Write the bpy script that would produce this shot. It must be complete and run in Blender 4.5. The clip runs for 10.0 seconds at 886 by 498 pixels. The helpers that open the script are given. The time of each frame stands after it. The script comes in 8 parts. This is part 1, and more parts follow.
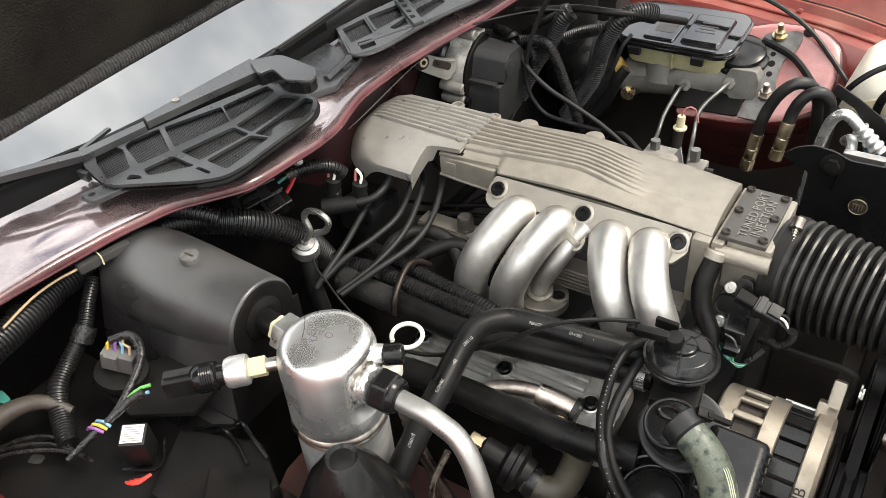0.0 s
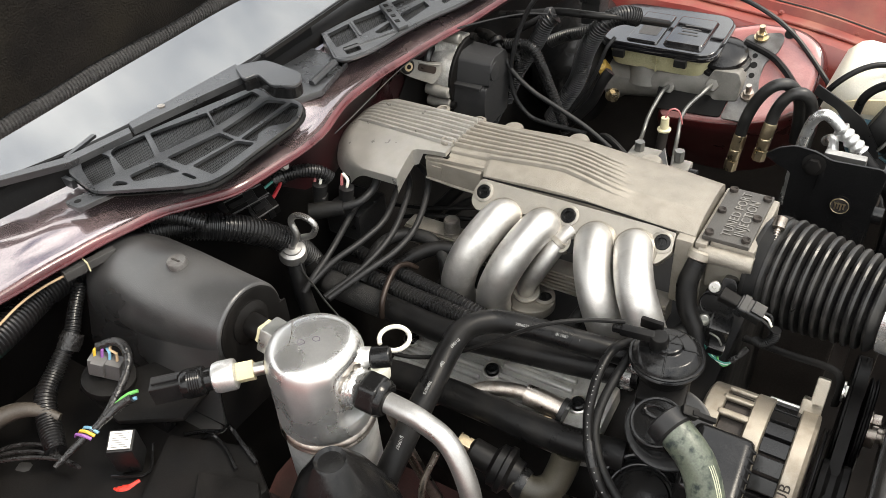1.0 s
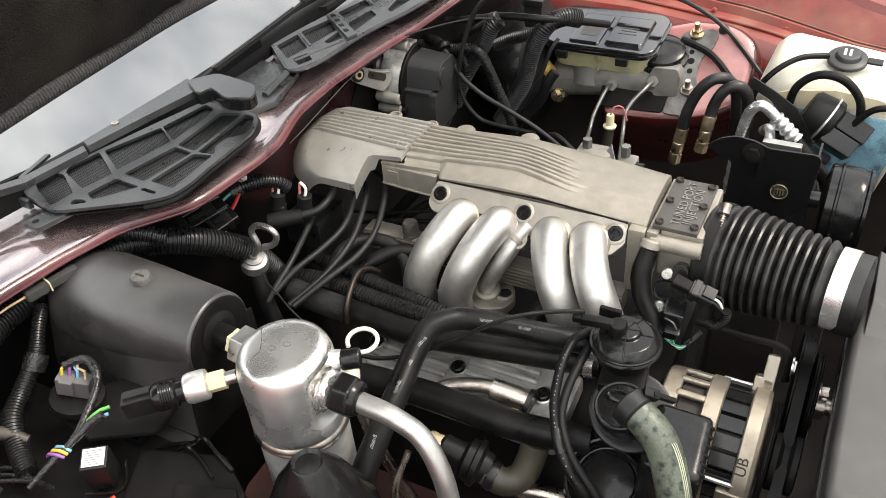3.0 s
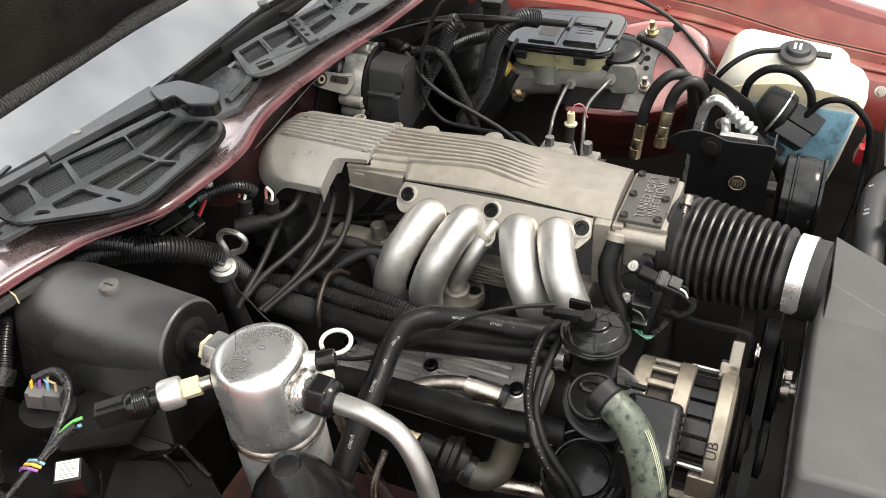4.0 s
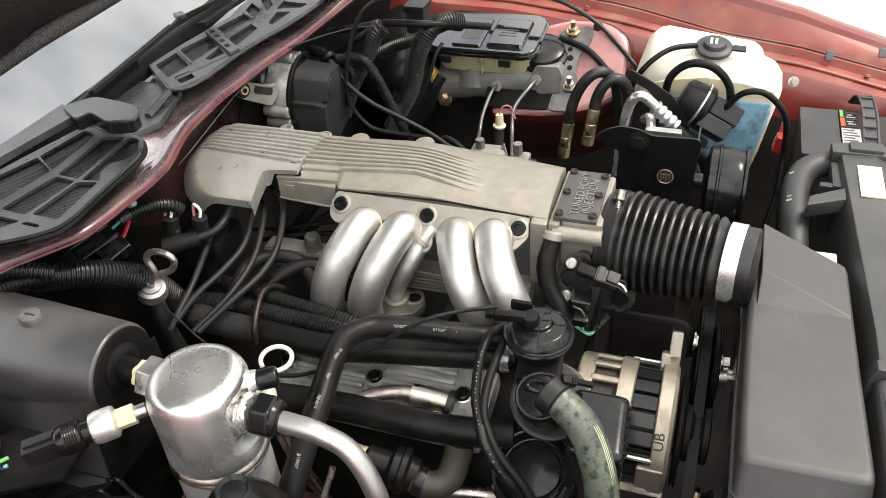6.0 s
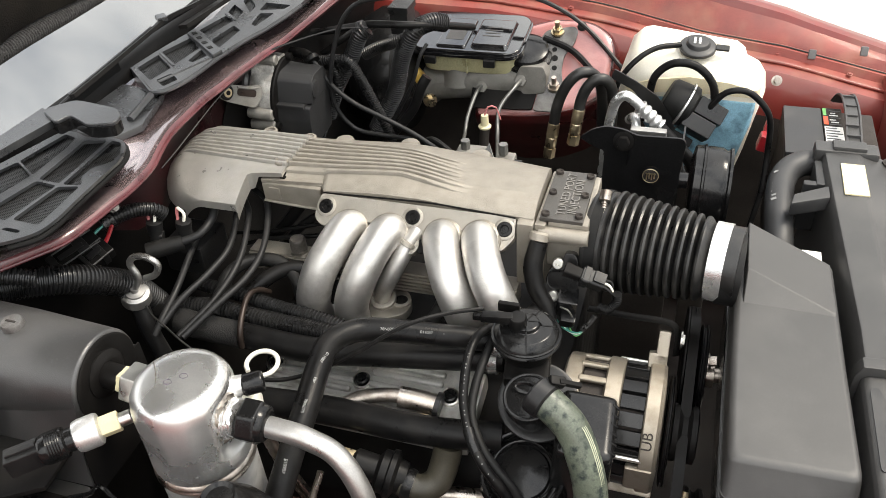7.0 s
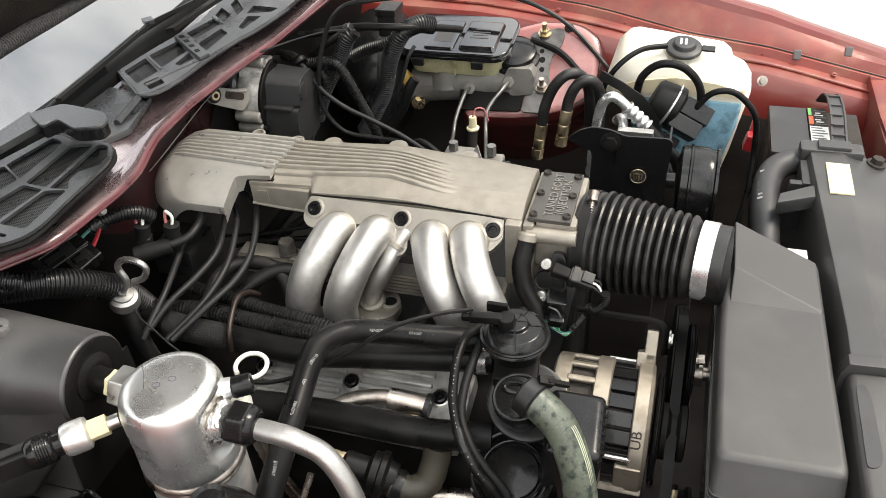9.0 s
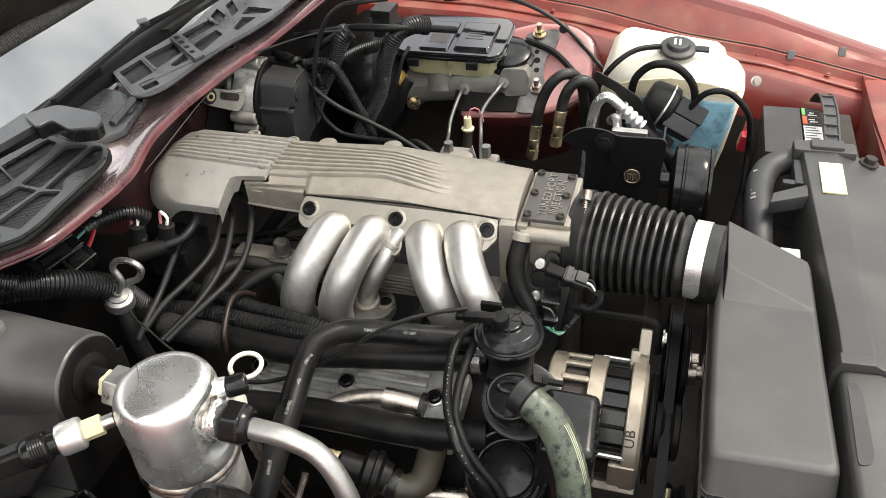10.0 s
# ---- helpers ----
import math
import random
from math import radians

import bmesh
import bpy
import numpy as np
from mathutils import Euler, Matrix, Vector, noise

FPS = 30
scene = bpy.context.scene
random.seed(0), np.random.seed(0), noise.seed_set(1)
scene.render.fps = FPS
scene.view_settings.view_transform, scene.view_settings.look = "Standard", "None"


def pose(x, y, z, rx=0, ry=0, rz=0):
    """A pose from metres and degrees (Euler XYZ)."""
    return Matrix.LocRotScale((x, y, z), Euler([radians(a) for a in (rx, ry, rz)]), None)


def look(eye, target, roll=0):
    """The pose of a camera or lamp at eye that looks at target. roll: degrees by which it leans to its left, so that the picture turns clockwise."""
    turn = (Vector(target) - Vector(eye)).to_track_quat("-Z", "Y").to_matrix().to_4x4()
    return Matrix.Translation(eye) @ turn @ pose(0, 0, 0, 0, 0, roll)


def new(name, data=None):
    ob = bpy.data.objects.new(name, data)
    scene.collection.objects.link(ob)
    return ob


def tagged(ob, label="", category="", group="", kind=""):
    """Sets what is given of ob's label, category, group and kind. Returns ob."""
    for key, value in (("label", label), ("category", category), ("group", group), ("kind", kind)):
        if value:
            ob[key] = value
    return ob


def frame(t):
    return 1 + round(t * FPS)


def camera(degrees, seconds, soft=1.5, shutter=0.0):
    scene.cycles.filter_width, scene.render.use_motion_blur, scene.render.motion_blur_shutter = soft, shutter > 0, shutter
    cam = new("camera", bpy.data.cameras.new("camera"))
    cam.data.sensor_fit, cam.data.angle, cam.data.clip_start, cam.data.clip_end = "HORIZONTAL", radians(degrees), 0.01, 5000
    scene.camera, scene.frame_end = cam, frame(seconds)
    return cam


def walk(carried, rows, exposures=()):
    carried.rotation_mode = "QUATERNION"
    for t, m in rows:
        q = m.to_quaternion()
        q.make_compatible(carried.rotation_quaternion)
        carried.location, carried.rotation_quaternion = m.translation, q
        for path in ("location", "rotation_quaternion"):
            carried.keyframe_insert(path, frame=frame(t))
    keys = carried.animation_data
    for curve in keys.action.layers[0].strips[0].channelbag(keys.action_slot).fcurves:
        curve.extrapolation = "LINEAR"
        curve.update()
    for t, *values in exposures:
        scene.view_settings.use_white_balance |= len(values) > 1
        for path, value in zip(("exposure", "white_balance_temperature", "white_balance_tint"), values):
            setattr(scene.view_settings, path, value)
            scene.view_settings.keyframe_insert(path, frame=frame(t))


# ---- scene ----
cam = camera(57.9, 10.0, soft=0.6)
PATH = [
    (0, (0.307, -0.697, 1.451), (-0.625, 0.571, 0.216), -5.2),
    (0.5, (0.309, -0.698, 1.451), (-0.614, 0.579, 0.22), -5.2),
    (1, (0.312, -0.699, 1.453), (-0.6, 0.589, 0.223), -5.2),
    (1.5, (0.315, -0.701, 1.456), (-0.579, 0.598, 0.226), -5.2),
    (2, (0.314, -0.707, 1.458), (-0.561, 0.609, 0.232), -5.3),
    (2.5, (0.314, -0.714, 1.46), (-0.532, 0.622, 0.235), -5.4),
    (4, (0.31, -0.735, 1.462), (-0.419, 0.67, 0.239), -5.2),
    (4.5, (0.311, -0.736, 1.46), (-0.373, 0.692, 0.238), -5.1),
    (5, (0.305, -0.731, 1.46), (-0.334, 0.716, 0.236), -5.0),
    (5.5, (0.301, -0.731, 1.457), (-0.3, 0.735, 0.236), -4.8),
    (7, (0.298, -0.726, 1.453), (-0.243, 0.763, 0.232), -4.4),
    (7.5, (0.301, -0.729, 1.455), (-0.231, 0.765, 0.237), -4.4),
    (8, (0.299, -0.73, 1.456), (-0.228, 0.767, 0.239), -4.3),
    (8.5, (0.301, -0.728, 1.454), (-0.222, 0.77, 0.237), -4.3),
    (9, (0.301, -0.728, 1.453), (-0.218, 0.771, 0.236), -4.3),
    (9.5, (0.304, -0.73, 1.453), (-0.213, 0.77, 0.236), -4.3),
    (10, (0.306, -0.73, 1.454), (-0.208, 0.772, 0.238), -4.3),
]
walk(cam, [(t, look(eye, target, roll)) for t, eye, target, roll in PATH], [(0, 0.05, 7300, 9), (5, 0.04, 7300, 9), (10, 0.00, 7300, 9)])

# ---- light: bright overcast sky ----
SUN_EL, SUN_AZ = 58, 60
world = bpy.data.worlds.new("overcast")
scene.world = world
world.use_nodes = True
wn, wl = world.node_tree.nodes, world.node_tree.links
wn.clear()
w_out, w_bg = wn.new("ShaderNodeOutputWorld"), wn.new("ShaderNodeBackground")
w_sky = wn.new("ShaderNodeTexSky")
w_sky.sky_type, w_sky.sun_disc = "NISHITA", False
w_sky.sun_elevation, w_sky.sun_rotation = radians(SUN_EL), radians(SUN_AZ)
w_co, w_noise, w_ramp, w_mix = wn.new("ShaderNodeTexCoord"), wn.new("ShaderNodeTexNoise"), wn.new("ShaderNodeValToRGB"), wn.new("ShaderNodeMix")
w_noise.inputs["Scale"].default_value, w_noise.inputs["Detail"].default_value = 2.6, 6
w_ramp.color_ramp.elements[0].position, w_ramp.color_ramp.elements[1].position = 0.30, 0.56
w_mix.data_type = "RGBA"
w_mix.inputs["B"].default_value = (13.1, 13.8, 14.9, 1)
wl.new(w_co.outputs["Generated"], w_noise.inputs["Vector"])
wl.new(w_noise.outputs["Fac"], w_ramp.inputs["Fac"])
wl.new(w_ramp.outputs["Color"], w_mix.inputs["Factor"])
wl.new(w_sky.outputs["Color"], w_mix.inputs["A"])
# an overcast sky is about three times as bright overhead as at the horizon
w_sep, w_grad, w_mul = wn.new("ShaderNodeSeparateXYZ"), wn.new("ShaderNodeMapRange"), wn.new("ShaderNodeVectorMath")
w_grad.inputs["From Min"].default_value, w_grad.inputs["From Max"].default_value = 0.0, 1.0
w_grad.inputs["To Min"].default_value, w_grad.inputs["To Max"].default_value = 0.42, 1.45
w_mul.operation = "SCALE"
wl.new(w_co.outputs["Generated"], w_sep.inputs["Vector"])
wl.new(w_sep.outputs["Z"], w_grad.inputs["Value"])
wl.new(w_mix.outputs["Result"], w_mul.inputs[0])
w_dot, w_side, w_both = wn.new("ShaderNodeVectorMath"), wn.new("ShaderNodeMapRange"), wn.new("ShaderNodeMath")
w_dot.operation, w_both.operation = "DOT_PRODUCT", "MULTIPLY"
w_dot.inputs[1].default_value = (-0.35, -0.94, 0.0)
w_side.inputs["From Min"].default_value, w_side.inputs["From Max"].default_value = -0.9, 0.9
w_side.inputs["To Min"].default_value, w_side.inputs["To Max"].default_value = 0.75, 1.30
wl.new(w_co.outputs["Generated"], w_dot.inputs[0])
wl.new(w_dot.outputs["Value"], w_side.inputs["Value"])
wl.new(w_grad.outputs["Result"], w_both.inputs[0])
wl.new(w_side.outputs["Result"], w_both.inputs[1])
wl.new(w_both.outputs["Value"], w_mul.inputs["Scale"])
wl.new(w_mul.outputs["Vector"], w_bg.inputs["Color"])
wl.new(w_bg.outputs["Background"], w_out.inputs["Surface"])
w_bg.inputs["Strength"].default_value = 0.22
sun = new("sun", bpy.data.lights.new("sun", "SUN"))
sun.data.energy, sun.data.angle, sun.data.color = 3.2, radians(18), (1.0, 0.96, 0.9)
az, el = radians(SUN_AZ), radians(SUN_EL)
sun.matrix_world = look((math.sin(az) * math.cos(el) * 20, math.cos(az) * math.cos(el) * 20, math.sin(el) * 20), (0, 0, 0.8))


# ---- materials ----
def surf(name, col, rough=0.5, metal=0.0, var=0.25, scale=25, fine=700, bump=0.15, rvar=0.12, coat=0.0, dirt=None, spec=0.5, trans=0.0, sub=0.0, depth=0.0006, speck=0.0):
    """A surface with broad and fine variation of colour, gloss and relief; dirt: (colour, amount, scale)."""
    m = bpy.data.materials.new(name)
    m.use_nodes = True
    nt, p = m.node_tree, m.node_tree.nodes["Principled BSDF"]
    N = nt.nodes.new
    co = N("ShaderNodeTexCoord").outputs["Object"]

    def noise_at(s, detail=5):
        n = N("ShaderNodeTexNoise")
        n.inputs["Scale"].default_value, n.inputs["Detail"].default_value = s, detail
        nt.links.new(co, n.inputs["Vector"])
        return n.outputs["Fac"]

    broad, grain = noise_at(scale), noise_at(fine, 3)
    mul = N("ShaderNodeMapRange")
    mul.inputs["From Min"].default_value, mul.inputs["From Max"].default_value = 0.3, 0.7
    mul.inputs["To Min"].default_value, mul.inputs["To Max"].default_value = 1 - var, 1 + var
    nt.links.new(broad, mul.inputs["Value"])
    mul2 = N("ShaderNodeMapRange")
    mul2.inputs["From Min"].default_value, mul2.inputs["From Max"].default_value = 0.3, 0.7
    mul2.inputs["To Min"].default_value, mul2.inputs["To Max"].default_value = 1 - var * 0.6, 1 + var * 0.6
    nt.links.new(grain, mul2.inputs["Value"])
    both = N("ShaderNodeMath")
    both.operation = "MULTIPLY"
    nt.links.new(mul.outputs["Result"], both.inputs[0])
    nt.links.new(mul2.outputs["Result"], both.inputs[1])
    tint = N("ShaderNodeVectorMath")
    tint.operation = "SCALE"
    tint.inputs[0].default_value = col
    nt.links.new(both.outputs["Value"], tint.inputs["Scale"])
    colour = tint.outputs["Vector"]
    rr = N("ShaderNodeMapRange")
    rr.inputs["From Min"].default_value, rr.inputs["From Max"].default_value = 0.3, 0.7
    rr.inputs["To Min"].default_value, rr.inputs["To Max"].default_value = max(0.03, rough - rvar), min(1, rough + rvar)
    nt.links.new(broad, rr.inputs["Value"])
    rough_out = rr.outputs["Result"]
    if dirt:
        patch = noise_at(dirt[2], 8)
        ramp = N("ShaderNodeMapRange")
        ramp.inputs["From Min"].default_value, ramp.inputs["From Max"].default_value = 0.48, 0.66
        ramp.inputs["To Max"].default_value = dirt[1]
        nt.links.new(patch, ramp.inputs["Value"])
        mix = N("ShaderNodeMix")
        mix.data_type = "RGBA"
        mix.inputs["B"].default_value = (*dirt[0], 1)
        nt.links.new(ramp.outputs["Result"], mix.inputs["Factor"])
        nt.links.new(colour, mix.inputs["A"])
        colour = mix.outputs["Result"]
        radd = N("ShaderNodeMath")
        radd.operation, radd.use_clamp = "MULTIPLY_ADD", True
        radd.inputs[1].default_value = 0.3
        nt.links.new(ramp.outputs["Result"], radd.inputs[0])
        nt.links.new(rough_out, radd.inputs[2])
        rough_out = radd.outputs["Value"]
    if speck:
        dots = N("ShaderNodeMapRange")
        dots.inputs["From Min"].default_value, dots.inputs["From Max"].default_value = 0.60, 0.72
        dots.inputs["To Max"].default_value = speck
        nt.links.new(noise_at(420, 2), dots.inputs["Value"])
        smix = N("ShaderNodeMix")
        smix.data_type = "RGBA"
        smix.inputs["B"].default_value = (*(0.10 + 0.9 * c for c in col), 1)
        nt.links.new(dots.outputs["Result"], smix.inputs["Factor"])
        nt.links.new(colour, smix.inputs["A"])
        colour = smix.outputs["Result"]
    nt.links.new(colour, p.inputs["Base Color"])
    nt.links.new(rough_out, p.inputs["Roughness"])
    if bump:
        b = N("ShaderNodeBump")
        b.inputs["Strength"].default_value, b.inputs["Distance"].default_value = bump, depth
        nt.links.new(grain, b.inputs["Height"])
        nt.links.new(b.outputs["Normal"], p.inputs["Normal"])
    p.inputs["Metallic"].default_value = metal
    p.inputs["Coat Weight"].default_value = coat
    p.inputs["Coat Roughness"].default_value = 0.06
    p.inputs["Specular IOR Level"].default_value = spec
    p.inputs["Transmission Weight"].default_value = trans
    if sub:
        p.inputs["Subsurface Weight"].default_value = sub
        p.inputs["Subsurface Radius"].default_value = (0.02, 0.02, 0.02)
    return m


CAST = surf("cast_aluminium", (0.305, 0.278, 0.238), 0.40, 0.50, 0.12, 60, 1000, 1.0, 0.06, dirt=((0.26, 0.235, 0.19), 0.15, 70), depth=0.0007, speck=0.18)
CAST_REAR = surf("bright_cast_cover", (0.45, 0.432, 0.40), 0.34, 0.65, 0.08, 45, 1100, 0.8, 0.08, dirt=((0.30, 0.275, 0.23), 0.25, 50), depth=0.0005, speck=0.10)
CAST_PALE = surf("pale_cast_aluminium", (0.35, 0.325, 0.285), 0.42, 0.80, 0.10, 60, 1000, 0.9, 0.05, dirt=((0.24, 0.215, 0.175), 0.18, 60), depth=0.0006)
CAST_DARK = surf("dark_cast_aluminium", (0.30, 0.28, 0.26), 0.5, 1.0, 0.2, 18, 1200, 0.4, 0.08, dirt=((0.06, 0.05, 0.045), 0.6, 40))
RUNNER = surf("silver_runner_paint", (0.62, 0.605, 0.58), 0.43, 0.95, 0.08, 14, 1100, 0.35, 0.06, dirt=((0.28, 0.26, 0.235), 0.4, 45))
BRIGHT = surf("bright_aluminium", (0.72, 0.72, 0.71), 0.30, 0.80, 0.16, 22, 600, 0.25, 0.13, dirt=((0.24, 0.235, 0.23), 0.45, 34))
SATIN = surf("satin_aluminium", (0.50, 0.50, 0.49), 0.5, 0.6, 0.12, 25, 800, 0.3, 0.08, dirt=((0.2, 0.2, 0.19), 0.35, 60))
ZINC = surf("zinc_steel", (0.62, 0.61, 0.57), 0.35, 1.0, 0.15, 60, 900, 0.1)
STEEL = surf("worn_steel", (0.42, 0.38, 0.34), 0.33, 1.0, 0.25, 40, 600, 0.1, dirt=((0.16, 0.11, 0.08), 0.5, 50))
BRASS = surf("brass", (0.60, 0.50, 0.34), 0.34, 1.0, 0.2, 60, 900, 0.1)
BROWN = surf("brown_tube", (0.030, 0.021, 0.017), 0.38, 0.4, 0.2, 60, 600, 0.1)
# tower wall red, darkened to hold the shade below the top
SHADERED = surf("tower_red_shaded", (0.070, 0.009, 0.009), 0.30, 0, 0.3, 9, 900, 0.06, 0.1, coat=0.5, dirt=((0.045, 0.018, 0.015), 0.5, 10))
PLASTIC = surf("black_plastic", (0.0105, 0.0105, 0.0108), 0.34, 0, 0.3, 30, 1500, 0.3, 0.1, dirt=((0.032, 0.030, 0.028), 0.25, 25), spec=0.34, speck=0.05)
GLOSSB = surf("glossy_black_plastic", (0.0075, 0.0075, 0.0078), 0.19, 0, 0.2, 30, 900, 0.06, 0.07, dirt=((0.022, 0.020, 0.018), 0.2, 25), spec=0.30, speck=0.03)
GREYP = surf("grey_plastic", (0.042, 0.0408, 0.0398), 0.43, 0, 0.12, 8, 2200, 0.3, 0.06, dirt=((0.12, 0.115, 0.11), 0.25, 9), speck=0.07)
CASEP = surf("aged_case_plastic", (0.028, 0.0275, 0.0275), 0.34, 0, 0.35, 10, 1200, 0.3, 0.12, dirt=((0.078, 0.075, 0.073), 0.45, 12), spec=0.9, speck=0.15)
COWLP = surf("cowl_plastic", (0.0215, 0.0228, 0.0250), 0.30, 0, 0.2, 20, 1600, 0.3, 0.08, dirt=((0.078, 0.080, 0.083), 0.3, 22), spec=0.8, speck=0.2)
RUBBER = surf("black_rubber", (0.0062, 0.0061, 0.0062), 0.33, 0, 0.3, 40, 1300, 0.25, 0.1, dirt=((0.024, 0.022, 0.020), 0.25, 35), spec=0.16, speck=0.04)
DULLRUB = surf("dull_rubber", (0.009, 0.009, 0.009), 0.5, 0, 0.3, 40, 900, 0.35, 0.1, dirt=((0.03, 0.028, 0.025), 0.25, 30), spec=0.2, speck=0.05)
LOOM = surf("loom_plastic", (0.009, 0.009, 0.0095), 0.29, 0, 0.2, 30, 900, 0.05, 0.08, dirt=((0.03, 0.028, 0.026), 0.2, 40), spec=0.45, speck=0.10)
WIRE = surf("grey_ignition_wire", (0.016, 0.016, 0.0165), 0.46, 0, 0.2, 40, 900, 0.1, spec=0.3)
TAPE = surf("harness_tape", (0.013, 0.0125, 0.0125), 0.26, 0, 0.4, 90, 260, 0.9, 0.12, depth=0.0016, speck=0.02)
RED = surf("red_car_paint", (0.165, 0.018, 0.013), 0.42, 0, 0.15, 9, 900, 0.06, 0.1, coat=0.3, dirt=((0.18, 0.08, 0.055), 0.4, 10))
REDDUST = surf("dusty_red_paint", (0.20, 0.036, 0.026), 0.50, 0, 0.3, 12, 700, 0.18, 0.10, coat=0.08, dirt=((0.27, 0.125, 0.085), 0.5, 14))
# tower top red, paled to hold the sky's reflection
LITRED = surf("tower_red_lit", (0.40, 0.16, 0.15), 0.38, 0, 0.25, 14, 600, 0.12, 0.1, coat=0.6, dirt=((0.50, 0.30, 0.28), 0.5, 16))
GREYCAST = surf("grey_iron_casting", (0.235, 0.225, 0.205), 0.55, 0.35, 0.2, 22, 700, 0.7, 0.1, dirt=((0.12, 0.11, 0.095), 0.5, 30))
PLATEG = surf("scuffed_plate_steel", (0.17, 0.165, 0.16), 0.5, 0.5, 0.35, 30, 700, 0.4, 0.12, dirt=((0.06, 0.05, 0.045), 0.6, 40))
LINE = surf("plated_brake_line", (0.20, 0.20, 0.19), 0.4, 0.7, 0.2, 50, 700, 0.1)
MESHW = surf("grey_mesh_wire", (0.0115, 0.0115, 0.0118), 0.35, 0, 0.3, 40, 900, 0.1, spec=0.6)
LIDB = surf("polished_black_lid", (0.008, 0.008, 0.009), 0.07, 0, 0.2, 30, 900, 0.03, 0.04, dirt=((0.03, 0.028, 0.026), 0.25, 25), spec=0.6, coat=0.8)
LIDB.node_tree.nodes["Principled BSDF"].inputs["Coat IOR"].default_value = 1.6
COVERA = surf("satin_valve_cover", (0.42, 0.413, 0.39), 0.38, 0.45, 0.15, 30, 800, 0.35, 0.1, dirt=((0.13, 0.12, 0.10), 0.55, 40))
MOTORP = surf("pale_cast_plate", (0.60, 0.59, 0.56), 0.45, 0.25, 0.25, 40, 400, 0.8, 0.1, dirt=((0.22, 0.20, 0.18), 0.6, 60))
BATP = surf("battery_plastic", (0.022, 0.022, 0.023), 0.45, 0, 0.2, 14, 1400, 0.3, 0.08, dirt=((0.07, 0.068, 0.065), 0.4, 16))
DARKRED = surf("worn_cowl_paint", (0.215, 0.158, 0.162), 0.20, 0.65, 0.35, 14, 600, 0.1, 0.12, coat=1.0, dirt=((0.16, 0.135, 0.13), 0.35, 12))
LIPRED = surf("faded_lip_paint", (0.090, 0.020, 0.024), 0.34, 0, 0.4, 20, 600, 0.12, 0.12, coat=0.3, dirt=((0.12, 0.06, 0.058), 0.4, 18))
DARKRED.node_tree.nodes["Principled BSDF"].inputs["Coat IOR"].default_value = 2.1
DARKRED.node_tree.nodes["Principled BSDF"].inputs["Coat Roughness"].default_value = 0.08
BAYDARK = surf("grimy_black_paint", (0.032, 0.027, 0.024), 0.6, 0, 0.4, 14, 500, 0.4, 0.15, dirt=((0.035, 0.028, 0.024), 0.4, 20), spec=0.25, speck=0.15)
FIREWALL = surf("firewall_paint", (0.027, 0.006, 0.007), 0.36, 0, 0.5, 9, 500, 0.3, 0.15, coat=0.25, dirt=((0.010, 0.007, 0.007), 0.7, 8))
CAP_ALU = surf("polished_cap_aluminium", (0.72, 0.72, 0.71), 0.28, 0.85, 0.12, 22, 900, 0.08, 0.12, dirt=((0.34, 0.335, 0.33), 0.2, 26))
BELLOW = surf("dusty_bellows_rubber", (0.012, 0.0117, 0.0114), 0.36, 0, 0.25, 30, 1300, 0.25, 0.1, dirt=((0.06, 0.056, 0.05), 0.22, 30), spec=0.45, speck=0.1)
PIPE_ALU = surf("dull_pipe_aluminium", (0.40, 0.39, 0.375), 0.34, 0.85, 0.14, 26, 700, 0.25, 0.1, dirt=((0.2, 0.195, 0.19), 0.4, 34))
LETTER = surf("raised_letter_metal", (0.22, 0.208, 0.19), 0.45, 0.7, 0.2, 60, 1100, 0.3)
WEAVE = surf("woven_sleeve", (0.013, 0.0126, 0.0122), 0.55, 0, 0.6, 420, 1100, 1.0, 0.1, depth=0.002)
BLANKET = surf("hood_blanket", (0.0085, 0.0072, 0.0062), 0.8, 0, 0.6, 22, 500, 0.9, 0.05, depth=0.003, spec=0.15, dirt=((0.022, 0.019, 0.014), 0.6, 9))
BRAID = surf("braided_seal", (0.036, 0.035, 0.035), 0.75, 0, 0.75, 330, 800, 1.0, 0.1, depth=0.002)
RESERV = surf("yellowed_reservoir", (0.47, 0.44, 0.27), 0.35, 0, 0.25, 25, 400, 0.08, 0.1, sub=0.3, dirt=((0.30, 0.27, 0.14), 0.4, 25))
WHITEP = surf("white_tank_plastic", (0.78, 0.735, 0.63), 0.4, 0, 0.10, 10, 500, 0.06, 0.08, sub=0.4, dirt=((0.66, 0.58, 0.40), 0.45, 11))
BLUEF = surf("blue_washer_fluid", (0.20, 0.37, 0.46), 0.35, 0, 0.3, 18, 500, 0.06, 0.08, sub=0.3, dirt=((0.03, 0.06, 0.08), 0.7, 45))
GREENH = surf("aged_green_hose", (0.092, 0.106, 0.080), 0.40, 0, 0.3, 30, 500, 0.3, 0.1, dirt=((0.012, 0.020, 0.018), 1.0, 120))
STRIPE = surf("pale_stripe", (0.40, 0.41, 0.30), 0.5, 0, 0.2, 60, 600, 0.05)
ALTC = surf("alternator_casting", (0.37, 0.33, 0.275), 0.52, 0.9, 0.14, 30, 1300, 0.7, 0.08, dirt=((0.17, 0.14, 0.105), 0.35, 60))
PLATE = surf("dark_grey_badge", (0.075, 0.070, 0.064), 0.45, 0.3, 0.2, 30, 1100, 0.6)
OFFWHITE = surf("off_white_plastic", (0.72, 0.70, 0.62), 0.4, 0, 0.08, 40, 600, 0.05)
IVORY = surf("ivory_plastic", (0.62, 0.56, 0.36), 0.4, 0, 0.08, 40, 600, 0.05)
LABELW = surf("paper_label", (0.70, 0.69, 0.66), 0.5, 0, 0.15, 300, 1500, 0.05)
